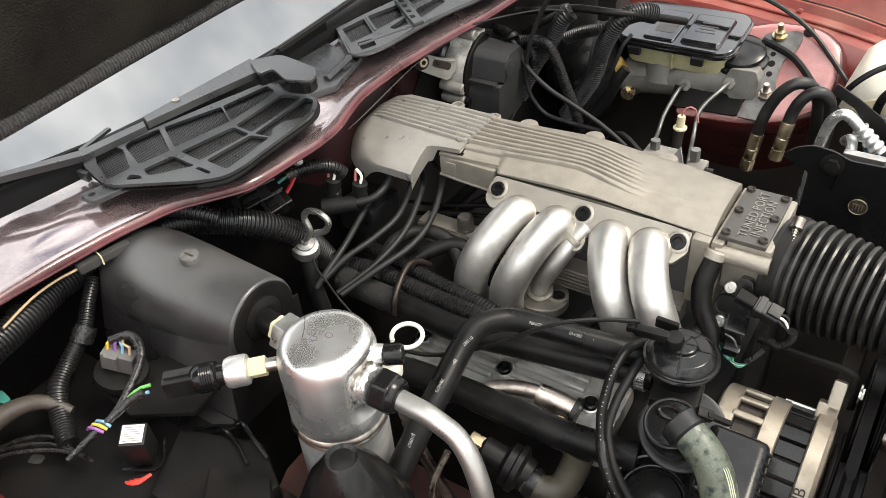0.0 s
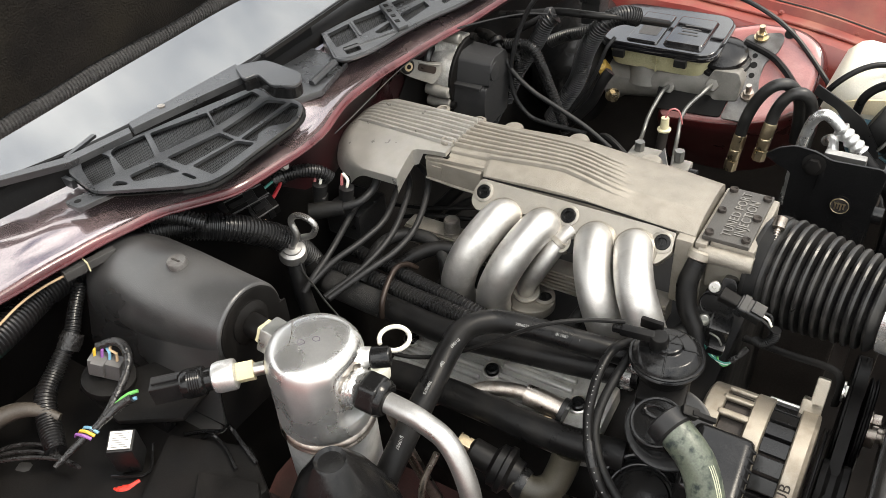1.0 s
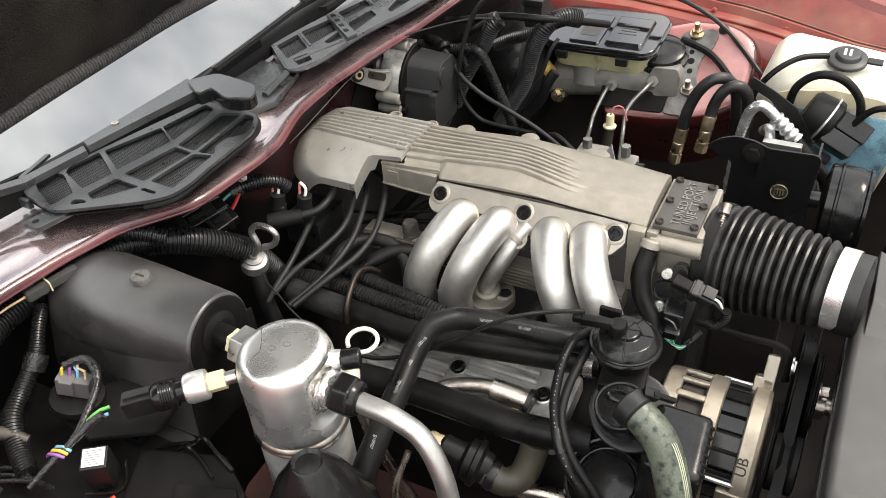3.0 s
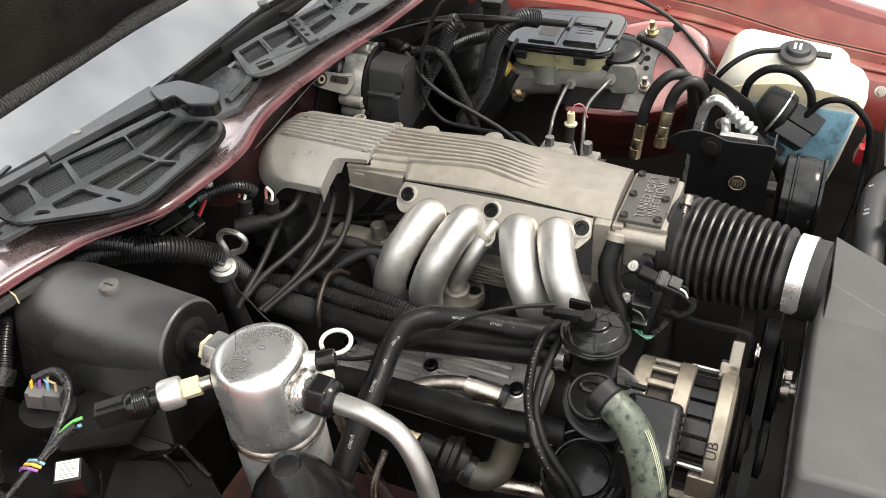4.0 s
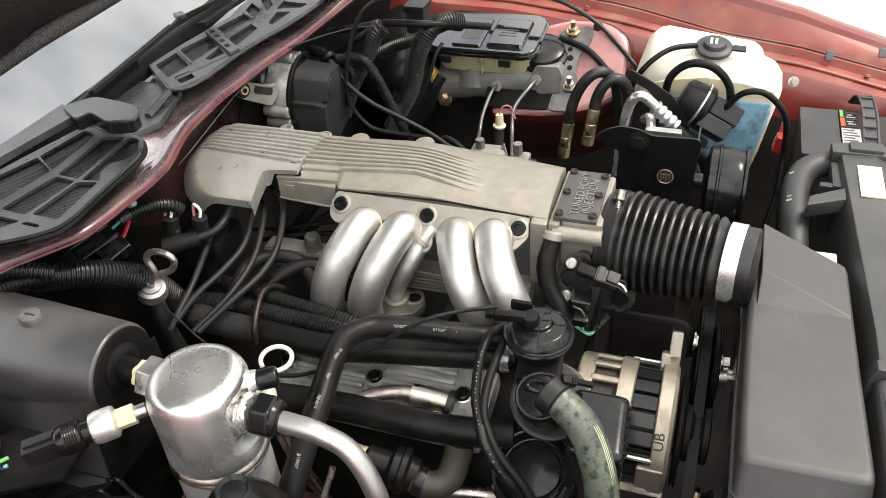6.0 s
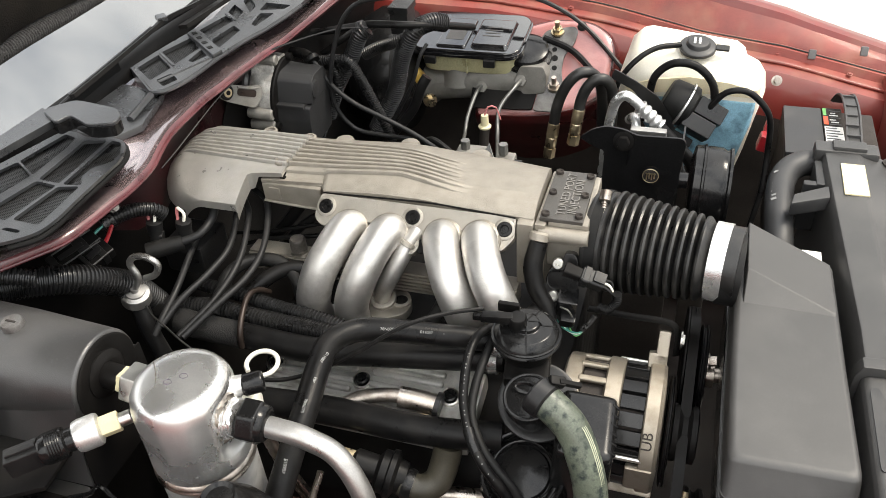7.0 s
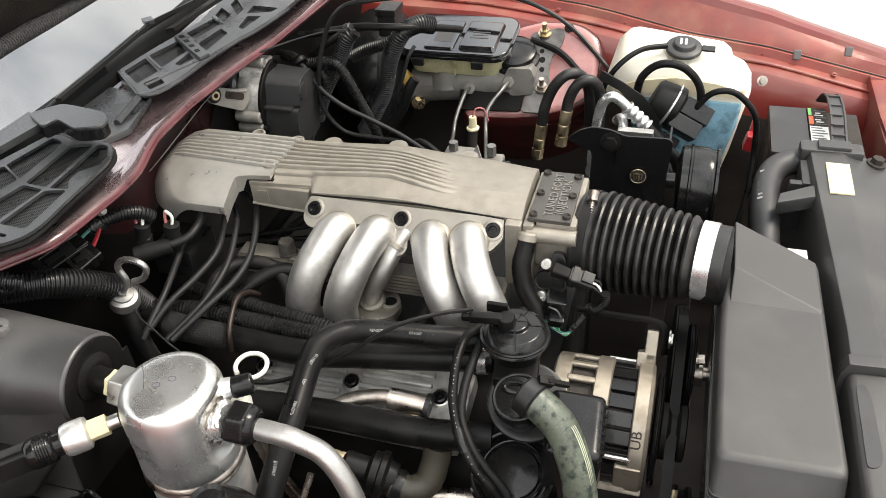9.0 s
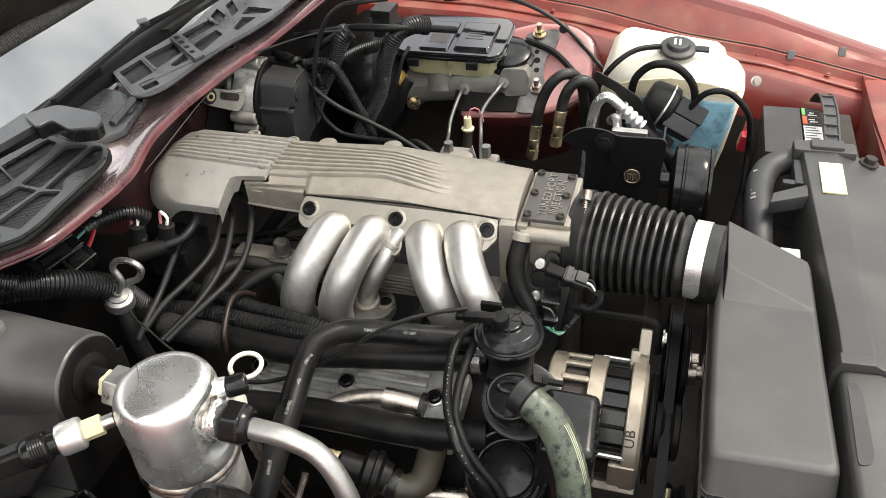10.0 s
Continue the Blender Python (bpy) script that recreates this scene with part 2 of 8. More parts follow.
LABELY = surf("cream_label", (0.60, 0.53, 0.33), 0.5, 0, 0.06, 60, 900, 0.05)
PRINT = surf("white_print", (0.25, 0.25, 0.245), 0.6, 0, 0.3, 200, 900, 0)
REDW = surf("red_wire", (0.30, 0.013, 0.018), 0.35, 0, 0.1, 60, 600, 0.05)
PINKW = surf("pink_wire", (0.46, 0.15, 0.15), 0.4, 0, 0.1, 60, 600, 0.05)
YELW = surf("yellow_wire", (0.62, 0.40, 0.04), 0.4, 0, 0.1, 60, 600, 0.05)
GRNW = surf("green_wire", (0.12, 0.42, 0.10), 0.4, 0, 0.1, 60, 600, 0.05)
TEALW = surf("teal_wire", (0.05, 0.24, 0.20), 0.4, 0, 0.1, 60, 600, 0.05)
BLUW = surf("blue_wire", (0.15, 0.33, 0.46), 0.4, 0, 0.1, 60, 600, 0.05)
PURW = surf("purple_wire", (0.22, 0.08, 0.28), 0.4, 0, 0.1, 60, 600, 0.05)
PENM = surf("pen_ink", (0.10, 0.075, 0.12), 0.5, 0, 0.2, 60, 600, 0.05)
TANW = surf("tan_wire", (0.42, 0.30, 0.18), 0.5, 0, 0.1, 60, 600, 0.05)
CORAL = surf("coral_red_insulation", (0.60, 0.05, 0.035), 0.3, 0, 0.15, 60, 600, 0.05)
ORNG = surf("orange_red_plastic", (0.70, 0.08, 0.02), 0.4, 0, 0.1, 60, 600, 0.05)
GREYC = surf("grey_connector", (0.10, 0.097, 0.095), 0.5, 0, 0.15, 60, 900, 0.1)
CONC = surf("pale_concrete", (0.50, 0.48, 0.45), 0.85, 0, 0.15, 0.6, 40, 0.3, 0.05, dirt=((0.3, 0.29, 0.27), 0.4, 0.8), depth=0.01)
DEEPB = surf("deep_black_plastic", (0.0068, 0.0064, 0.0062), 0.45, 0, 0.4, 20, 900, 0.3, 0.15, dirt=((0.013, 0.011, 0.010), 0.35, 18), spec=0.12, speck=0.05)
MESHP = surf("black_mesh", (0.006, 0.006, 0.006), 0.7, 0, 0.3, 30, 900, 0.1, spec=0.2)

GLASS = bpy.data.materials.new("windshield_glass")
GLASS.use_nodes = True
g = GLASS.node_tree.nodes["Principled BSDF"]
g.inputs["Base Color"].default_value = (0.03, 0.038, 0.042, 1)
g.inputs["Roughness"].default_value = 0.02
g.inputs["IOR"].default_value = 1.8
g.inputs["Coat Weight"].default_value = 1.0
g.inputs["Coat IOR"].default_value = 2.0


# ---- shape helpers ----
from mathutils.geometry import tessellate_polygon


def aim(p, d, up=None):
    """A pose at p whose z axis points along d; up: where its y axis leans."""
    z = Vector(d).normalized()
    y = Vector(up or ((0, 0, 1) if abs(z.z) < 0.9 else (0, 1, 0)))
    x = y.cross(z).normalized()
    y = z.cross(x)
    m = Matrix((x, y, z)).transposed().to_4x4()
    m.translation = Vector(p)
    return m


def path_of(pts, step):
    """Points evenly spaced along a smooth curve through pts, and the place of each along the list (0 to 1)."""
    P = [Vector(p) for p in pts]
    if len(P) == 2:
        P = [P[0], P[0].lerp(P[1], 0.5), P[1]]
    P = [P[0] * 2 - P[1]] + P + [P[-1] * 2 - P[-2]]
    fine = []
    for i in range(1, len(P) - 2):
        a, b, c, d = P[i - 1 : i + 3]
        for k in range(24):
            t = k / 24
            fine.append((0.5 * (2 * b + (c - a) * t + (2 * a - 5 * b + 4 * c - d) * t * t + (3 * b - a - 3 * c + d) * t ** 3), i - 1 + t))
    fine.append((P[-2], len(P) - 3))
    s = [0.0]
    for (p, _), (q, _) in zip(fine, fine[1:]):
        s.append(s[-1] + (q - p).length)
    n = max(2, round(s[-1] / step))
    out, j = [], 0
    for k in range(n + 1):
        want = s[-1] * k / n
        while j < len(s) - 2 and s[j + 1] < want:
            j += 1
        f = (want - s[j]) / max(1e-9, s[j + 1] - s[j])
        out.append((fine[j][0].lerp(fine[j + 1][0], f), (fine[j][1] * (1 - f) + fine[j + 1][1] * f) / (len(P) - 3)))
    return out


def sweep(bm, pts, r, seg=12, step=0.008, rings=None, wide=1.0, closed=False):
    """A tube along a curve. r: a radius or one for each end part; rings: (pitch, depth) of corrugation; wide: flattens it."""
    if rings:
        step = rings[0] / 4
    if closed:
        pts = list(pts) + [pts[0]]
    way = path_of(pts, step)
    rad = (lambda f: r) if isinstance(r, (int, float)) else (lambda f: float(np.interp(f, np.linspace(0, 1, len(r)), r)))
    loops, side = [], None
    for i, (p, f) in enumerate(way):
        a, b = way[max(0, i - 1)][0], way[min(len(way) - 1, i + 1)][0]
        t = (b - a).normalized()
        if side is None:
            side = t.cross(Vector((0, 0, 1)) if abs(t.z) < 0.9 else Vector((1, 0, 0))).normalized()
        side = (side - t * side.dot(t)).normalized()
        up = side.cross(t)
        q = rad(f) - (rings[1] if rings and i % 4 >= 2 else 0)
        loops.append([bm.verts.new(p + (side * math.cos(w) * wide + up * math.sin(w)) * q) for w in (2 * math.pi * k / seg for k in range(seg))])
    for u, v in zip(loops, loops[1:]):
        for k in range(seg):
            bm.faces.new((u[k], u[(k + 1) % seg], v[(k + 1) % seg], v[k]))
    if not closed:
        bm.faces.new(loops[0][::-1])
        bm.faces.new(loops[-1])
    return bm


def lathe(bm, profile, M, seg=32, turn=1.0):
    """Turns (radius, height) pairs round the z axis of M."""
    loops = []
    for r, h in profile:
        loops.append([bm.verts.new(M @ Vector((math.cos(w) * r, math.sin(w) * r, h))) for w in (2 * math.pi * k / seg for k in range(seg))])
    for u, v in zip(loops, loops[1:]):
        for k in range(seg):
            bm.faces.new((u[k], u[(k + 1) % seg], v[(k + 1) % seg], v[k]))
    bm.faces.new(loops[0][::-1])
    bm.faces.new(loops[-1])
    return bm


def soften(bm, faces, bevel, segs=2, angle=0.5):
    edges = {e for f in faces for e in f.edges if len(e.link_faces) == 2 and e.calc_face_angle(0) > angle}
    if bevel:
        bmesh.ops.bevel(bm, geom=list(edges), offset=bevel, segments=segs, profile=0.6, affect="EDGES", clamp_overlap=True)


def prism(bm, poly, z0, z1, M=Matrix(), bevel=0.0, taper=1.0, segs=2):
    """A flat outline (x, y) drawn out from z0 to z1 in the pose M; taper shrinks the far end about the middle."""
    cx, cy = sum(p[0] for p in poly) / len(poly), sum(p[1] for p in poly) / len(poly)
    lo = [bm.verts.new(M @ Vector((x, y, z0))) for x, y in poly]
    hi = [bm.verts.new(M @ Vector((cx + (x - cx) * taper, cy + (y - cy) * taper, z1))) for x, y in poly]
    n = len(poly)
    faces = [bm.faces.new(lo[::-1]), bm.faces.new(hi)]
    faces += [bm.faces.new((lo[k], lo[(k + 1) % n], hi[(k + 1) % n], hi[k])) for k in range(n)]
    bmesh.ops.recalc_face_normals(bm, faces=faces)
    soften(bm, faces, bevel, segs)
    return bm


def box(bm, size, M=Matrix(), bevel=0.002, taper=1.0, segs=2):
    x, y, z = (v / 2 for v in size)
    return prism(bm, [(-x, -y), (x, -y), (x, y), (-x, y)], -z, z, M, bevel, taper, segs)


def block(bm, lo, hi, bevel=0.002):
    """A box between two corners in world axes."""
    size = [b - a for a, b in zip(lo, hi)]
    return box(bm, size, Matrix.Translation([(a + b) / 2 for a, b in zip(lo, hi)]), bevel)


def hexagon(r):
    return [(r * math.cos(math.pi * k / 3), r * math.sin(math.pi * k / 3)) for k in range(6)]


def rounded(w, h, r, n=5):
    """A rectangle outline with round corners, about the middle."""
    out = []
    for cx, cy, a0 in ((w / 2 - r, h / 2 - r, 0), (-w / 2 + r, h / 2 - r, 90), (-w / 2 + r, -h / 2 + r, 180), (w / 2 - r, -h / 2 + r, 270)):
        out += [(cx + r * math.cos(radians(a0 + 90 * k / n)), cy + r * math.sin(radians(a0 + 90 * k / n))) for k in range(n + 1)]
    return out


def loft(bm, sections, cap=True):
    """Joins closed outlines of equal length, point by point."""
    loops = [[bm.verts.new(p) for p in sec] for sec in sections]
    n = len(loops[0])
    for u, v in zip(loops, loops[1:]):
        for k in range(n):
            bm.faces.new((u[k], u[(k + 1) % n], v[(k + 1) % n], v[k]))
    if cap:
        bm.faces.new(loops[0][::-1])
        bm.faces.new(loops[-1])
    bmesh.ops.recalc_face_normals(bm, faces=bm.faces)
    return bm


def strip(bm, lines):
    """An open sheet through lines of equal length."""
    rows = [[bm.verts.new(p) for p in line] for line in lines]
    for u, v in zip(rows, rows[1:]):
        for a, b, c, d in zip(u, u[1:], v[1:], v):
            bm.faces.new((a, b, c, d))
    return bm


def band(bm, pts, wdir, w, t):
    """A flat strap along a curve: w across in the direction wdir, t thick."""
    way = path_of(pts, 0.008)
    wd = Vector(wdir).normalized()
    rows = []
    for i, (p, _) in enumerate(way):
        d = (way[min(i + 1, len(way) - 1)][0] - way[max(i - 1, 0)][0]).normalized()
        a = (wd - d * wd.dot(d)).normalized() * (w / 2)
        n = d.cross(a).normalized() * (t / 2)
        rows.append([p - a - n, p + a - n, p + a + n, p - a + n])
    return loft(bm, rows)


def B():
    return bmesh.new()


def round_corners(pts, r, n=3):
    """A flat outline with its corners rounded off by about r."""
    out = []
    for k, p in enumerate(pts):
        p, a, b = Vector(p), Vector(pts[k - 1]), Vector(pts[(k + 1) % len(pts)])
        u = p + (a - p).normalized() * min(r, (a - p).length * 0.45)
        v = p + (b - p).normalized() * min(r, (b - p).length * 0.45)
        out += [tuple((1 - t) ** 2 * u + 2 * t * (1 - t) * p + t * t * v) for t in (j / n for j in range(n + 1))]
    return out


def pierced(bm, outer, holes, z0, z1):
    """A flat plate between z0 and z1 with windows cut through it."""
    loops = [outer] + holes
    flat = [p for lo in loops for p in lo]
    top, low = [bm.verts.new((x, y, z1)) for x, y in flat], [bm.verts.new((x, y, z0)) for x, y in flat]
    for a, b, c in tessellate_polygon([[Vector((x, y, 0)) for x, y in lo] for lo in loops]):
        bm.faces.new((top[a], top[b], top[c]))
        bm.faces.new((low[c], low[b], low[a]))
    k = 0
    for lo in loops:
        n = len(lo)
        for j in range(n):
            a, b = k + j, k + (j + 1) % n
            bm.faces.new((top[a], top[b], low[b], low[a]))
        k += n
    bmesh.ops.recalc_face_normals(bm, faces=bm.faces)
    return bm


def spans(poly, axis, v):
    """Where the line axis = v runs inside an outline, as pairs."""
    cuts = []
    for a, b in zip(poly, poly[1:] + poly[:1]):
        if (a[axis] < v) != (b[axis] < v):
            t = (v - a[axis]) / (b[axis] - a[axis])
            cuts.append(a[1 - axis] + t * (b[1 - axis] - a[1 - axis]))
    cuts.sort()
    return list(zip(cuts[::2], cuts[1::2]))


def part(name, bm, material, parent=None, label="", sharp=38):
    me = bpy.data.meshes.new(name)
    bm.normal_update()
    bm.to_mesh(me)
    bm.free()
    for p in me.polygons:
        p.use_smooth = True
    me.set_sharp_from_angle(angle=radians(sharp))
    me.materials.append(material)
    ob = new(name, me)
    wn_mod = ob.modifiers.new("weighted", "WEIGHTED_NORMAL")
    wn_mod.keep_sharp = True
    if parent:
        ob.parent = parent
        if parent.type == "EMPTY":
            ob.matrix_parent_inverse = Matrix.Translation(-parent.location)
    return tagged(ob, label)


def thing(name, at, label, category, group="", kind=""):
    ob = new(name)
    ob.empty_display_size = 0.02
    ob.location = at
    return tagged(ob, label, category, group, kind)


def solo(name, bm, material, label, category, group="", kind="", sharp=38):
    return tagged(part(name, bm, material, None, "", sharp), label, category, group, kind)


def bolt(parent, p, d, r=0.006, h=0.005, mat=None, name="bolt", washer=True):
    bm = B()
    M = aim(p, d)
    if washer:
        lathe(bm, [(r * 1.5, -0.001), (r * 1.5, 0.001), (r * 1.1, 0.0015)], M, 16)
    prism(bm, hexagon(r), 0.001, h, M, r * 0.12)
    return part(name, bm, mat or ZINC, parent)


def hose(name, pts, r, mat, label, category="hose", rings=None, seg=14, group="", step=0.008):
    return solo(name, sweep(B(), pts, r, seg, step, rings), mat, label, category, group)


def clamp_on(parent, p, d, r, mat=None, w=0.011):
    bm = lathe(B(), [(r, -w / 2), (r + 0.0012, -w / 2), (r + 0.0012, w / 2), (r, w / 2)], aim(p, d), 28)
    box(bm, (0.014, 0.008, w * 0.9), aim(Vector(p) + Vector((0, -0.3, 0.95)).normalized() * (r + 0.004), d), 0.001)
    return part("clamp", bm, mat or BRIGHT, parent, "bright worm-drive hose clamp")


def words(name, text, M, size, mat, parent, depth=0.0006, align="CENTER"):
    cu = bpy.data.curves.new(name, "FONT")
    cu.body, cu.size, cu.extrude, cu.align_x, cu.align_y = text, size, depth, align, "CENTER"
    tmp = bpy.data.objects.new(name, cu)
    me = bpy.data.meshes.new_from_object(tmp)
    bpy.data.objects.remove(tmp)
    bpy.data.curves.remove(cu)
    me.transform(M)
    me.materials.append(mat)
    ob = new(name, me)
    ob.parent = parent
    if parent.type == "EMPTY":
        ob.matrix_parent_inverse = Matrix.Translation(-parent.location)
    return ob


# ---- setting: ground and car body round the engine bay ----
def ground():
    bm = B()
    n, far = 24, 400.0
    rows = []
    for i in range(n + 1):
        u = (i / n * 2 - 1)
        rows.append([((abs(u) ** 3) * math.copysign(far, u), (abs(v) ** 3) * math.copysign(far, v), 0.0) for v in ((j / n * 2 - 1) for j in range(n + 1))])
    strip(bm, rows)
    return solo("ground", bm, CONC, "pale concrete ground in bright daylight", "ground", kind="structure")


def ledge_z(x):
    return float(np.interp(x, (-0.6, -0.09, 0.12, 0.30, 0.45, 0.68, 0.9), (0.885, 0.869, 0.842, 0.800, 0.780, 0.729, 0.68)))


def rim(x):
    return float(np.interp(x, (-0.6, 0.165, 0.335, 0.5, 0.683, 0.9), (0.13, 0.095, 0.066, 0.046, 0.030, 0.02)))


def fender(side):
    """A front fender with its gutter ledge and inner apron; side 1 is the driver's."""
    body = thing("fender", (0.2, 0.075 + side * 0.8, 0.3), "red painted front fender with a dusty inner gutter and seam flanges", "fender", "front fenders")
    mid = 0.075

    def y_at(d):
        return mid + side * d

    xs = [-0.60 + 1.5 * k / 30 for k in range(31)]
    apron, flank, gutter, skin = [], [], [], []
    for x in xs:
        z, r = ledge_z(x), rim(x)
        apron.append([(x, y_at(0.60), z - 0.52), (x, y_at(0.635), z - 0.25), (x, y_at(0.643), z - 0.085)])
        flank.append([(x, y_at(0.643), z - 0.085), (x, y_at(0.646), z - 0.05), (x, y_at(0.655), z - 0.02), (x, y_at(0.668), z - 0.006)])
        gutter.append([(x, y_at(0.668), z - 0.006), (x, y_at(0.705), z), (x, y_at(0.722), z + 0.002), (x, y_at(0.727), z + 0.016), (x, y_at(0.742), z + 0.017), (x, y_at(0.746), z + 0.004), (x, y_at(0.775), z + 0.004), (x, y_at(0.785), z + 0.02), (x, y_at(0.806), z + r * 0.72)])
        skin.append([(x, y_at(0.806), z + r * 0.72), (x, y_at(0.812), z + r * 0.94), (x, y_at(0.825), z + r), (x, y_at(0.85), z + r * 0.95), (x, y_at(0.882), z + r - 0.03), (x, y_at(0.905), z - 0.12), (x, y_at(0.91), z - 0.35), (x, y_at(0.90), z - 0.6)])
    # the apron's black holds deep shade as well as grime
    part("apron", strip(B(), apron), BAYDARK, body, "grimy inner apron, darkened in colour for deep shade")
    part("flank", strip(B(), flank), RED, body, "red flank below the gutter")
    part("gutter", strip(B(), gutter), REDDUST, body, "red gutter with sealer and folded flange")
    part("skin", strip(B(), skin), RED, body, "glossy red outer skin")
    for d, h, r in ((0.694, 0.001, 0.0030), (0.760, 0.005, 0.0026)):
        bead = [(x, y_at(d + 0.003 * noise.noise((x * 9, d * 7, 0.5))), ledge_z(x) + h) for x in xs]
        part("sealer_bead", sweep(B(), bead, r, 8, 0.012), REDDUST, body, "smeared seam sealer")
    lip = [(x, y_at(0.7345), ledge_z(x) + 0.0175) for x in xs]
    # dark bead that draws the gutter's shadow seam
    part("flange_shadow", sweep(B(), lip, 0.0016, 6, 0.02), BAYDARK, body, "folded edge, coloured dark for the seam's shadow")
    return body


ground()
driver_fender = fender(1)
passenger_fender = fender(-1)


def fender_clips(body):
    for x in (0.595, 0.50):
        z = ledge_z(x)
        bm = box(B(), (0.014, 0.007, 0.018), pose(x, 0.85 if x > 0.55 else 0.80, z + (0.032 if x > 0.55 else 0.02), -25, 0, 0), 0.003)
        part("clip", bm, GREYC, body, "grey spring clip")
    for k in range(5):
        x = 0.05 + 0.13 * k
        bolt(body, (x, 0.79 + 0.012 * (k % 2), ledge_z(x) + 0.006), (0, -0.2, 1), 0.0035, 0.003, REDDUST)


fender_clips(driver_fender)


def strut_tower():
    body = thing("strut_tower", (0.09, 0.70, 0.45), "red painted strut tower with a grey top plate and studs", "strut tower")
    # the tower's top leans towards the engine
    T = pose(0.05, 0.65, 0.81, 42, 0, 0)
    top = round_corners([(-0.135, -0.113), (-0.05, -0.107), (0.0, -0.099), (0.05, -0.081), (0.096, -0.045), (0.098, 0.03), (0.088, 0.058), (0.062, 0.076), (0.034, 0.084), (-0.02, 0.082), (-0.066, 0.066), (-0.135, 0.04)], 0.012)

    def ring(inset, z):
        out = []
        for x, y in top:
            d = math.hypot(x, y)
            out.append(T @ Vector((x * (1 - inset / d), y * (1 - inset / d), z)))
        return out

    # top and wall are one red; light and shade are in the colours
    part("tower_top", loft(B(), [ring(-0.001, -0.011), ring(0.003, -0.0085), ring(0.010, -0.0064), ring(0.05, -0.0048)]), LITRED, body, "red tower top, its sky sheen put into a pinkish colour", 70)
    part("tower_wall", loft(B(), [ring(-0.03, -0.34), ring(-0.016, -0.12), ring(-0.012, -0.040), ring(-0.009, -0.022), ring(-0.004, -0.0135), ring(-0.0012, -0.0112)]), SHADERED, body, "glossy red tower wall, its shade put into a dark colour", 60)
    part("drain_hole", lathe(B(), [(0.009, -0.004), (0.0085, -0.0036), (0.001, -0.0036)], T @ Matrix.Translation((0.036, 0.072, 0)), 20), MESHP, body)
    plate = [(-0.040, 0.036), (-0.028, 0.058), (0.022, 0.070), (0.031, 0.062), (0.028, 0.036), (0.012, 0.010), (0.012, -0.02), (0.022, -0.058), (0.018, -0.10), (-0.030, -0.10), (-0.022, -0.05), (-0.026, 0.0), (-0.030, 0.02)]
    part("top_plate", prism(B(), round_corners(plate, 0.007), -0.004, 0.001, T, 0.001), PLATEG, body, "scuffed grey steel top plate")
    part("front_plate", prism(B(), round_corners([(-0.150, -0.105), (-0.031, -0.099), (-0.027, -0.060), (-0.05, -0.045), (-0.150, -0.055)], 0.006), -0.0045, 0.0005, T, 0.001), DEEPB, body, "black mounting plate under the master cylinder")
    for x, y in ((-0.007, 0.056), (0.004, -0.052)):
        q = T @ Matrix.Translation((x, y, 0.001)) @ pose(0, 0, 0, -25, 0, 0)
        bm = sweep(B(), [q @ Vector((0, 0, 0)), q @ Vector((0, 0, 0.024))], 0.0048, 10)
        prism(bm, hexagon(0.0095), 0.0, 0.010, q, 0.001)
        lathe(bm, [(0.0125, -0.002), (0.0125, 0.002)], q, 16)
        part("stud", bm, BRASS if y > 0 else STEEL, body, "zinc stud and nut")
    for x, y, r in ((-0.004, 0.004, 0.006), (-0.007, 0.021, 0.0045), (-0.002, -0.015, 0.005)):
        part("plate_hole", lathe(B(), [(r, 0.0012), (r * 0.9, 0.0018)], T @ Matrix.Translation((x, y, 0)), 14), MESHP, body)
    M = aim((-0.008, 0.66, 0.79), (0.05, -0.30, 0.94))
    bm = lathe(B(), [(0.058, -0.01), (0.058, 0.006), (0.050, 0.008), (0.053, 0.012), (0.053, 0.018), (0.046, 0.020), (0.048, 0.025), (0.047, 0.031), (0.040, 0.033), (0.042, 0.038), (0.040, 0.044), (0.030, 0.048), (0.01, 0.050)], M, 44)
    part("rubber_mount", bm, GLOSSB, body, "black stepped rubber mount")
    return body


strut_tower()


def firewall():
    body = thing("firewall", (-0.36, 0.075, 0.35), "dark red firewall below the cowl lip", "firewall", kind="structure")
    ys = [-0.66 + 1.45 * k / 40 for k in range(41)]
    def wall(y, d):
        return lip_x(y) - 0.004 - d * float(np.interp(y, (-0.10, -0.02, 0.14, 0.20), (1, 0.25, 0.25, 0.40)))
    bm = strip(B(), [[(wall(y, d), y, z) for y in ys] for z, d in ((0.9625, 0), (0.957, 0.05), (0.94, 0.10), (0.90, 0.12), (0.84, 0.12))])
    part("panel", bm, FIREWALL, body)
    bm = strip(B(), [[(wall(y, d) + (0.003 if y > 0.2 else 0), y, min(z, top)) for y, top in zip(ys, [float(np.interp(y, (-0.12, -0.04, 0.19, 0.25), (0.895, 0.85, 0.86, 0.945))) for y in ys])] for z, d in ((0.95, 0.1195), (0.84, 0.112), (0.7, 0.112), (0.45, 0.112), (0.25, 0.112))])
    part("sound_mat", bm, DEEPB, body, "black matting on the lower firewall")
    return body


LIP_Y = (-0.66, -0.468, -0.409, -0.344, -0.279, -0.229, -0.204, -0.155, -0.099, -0.058, -0.020, 0.026, 0.107, 0.211, 0.318, 0.8)
LIP_X = (-0.402, -0.398, -0.391, -0.383, -0.366, -0.331, -0.315, -0.311, -0.306, -0.309, -0.322, -0.335, -0.338, -0.331, -0.317, -0.29)


def lip_x(y):
    return float(np.interp(y, LIP_Y, LIP_X))


firewall()


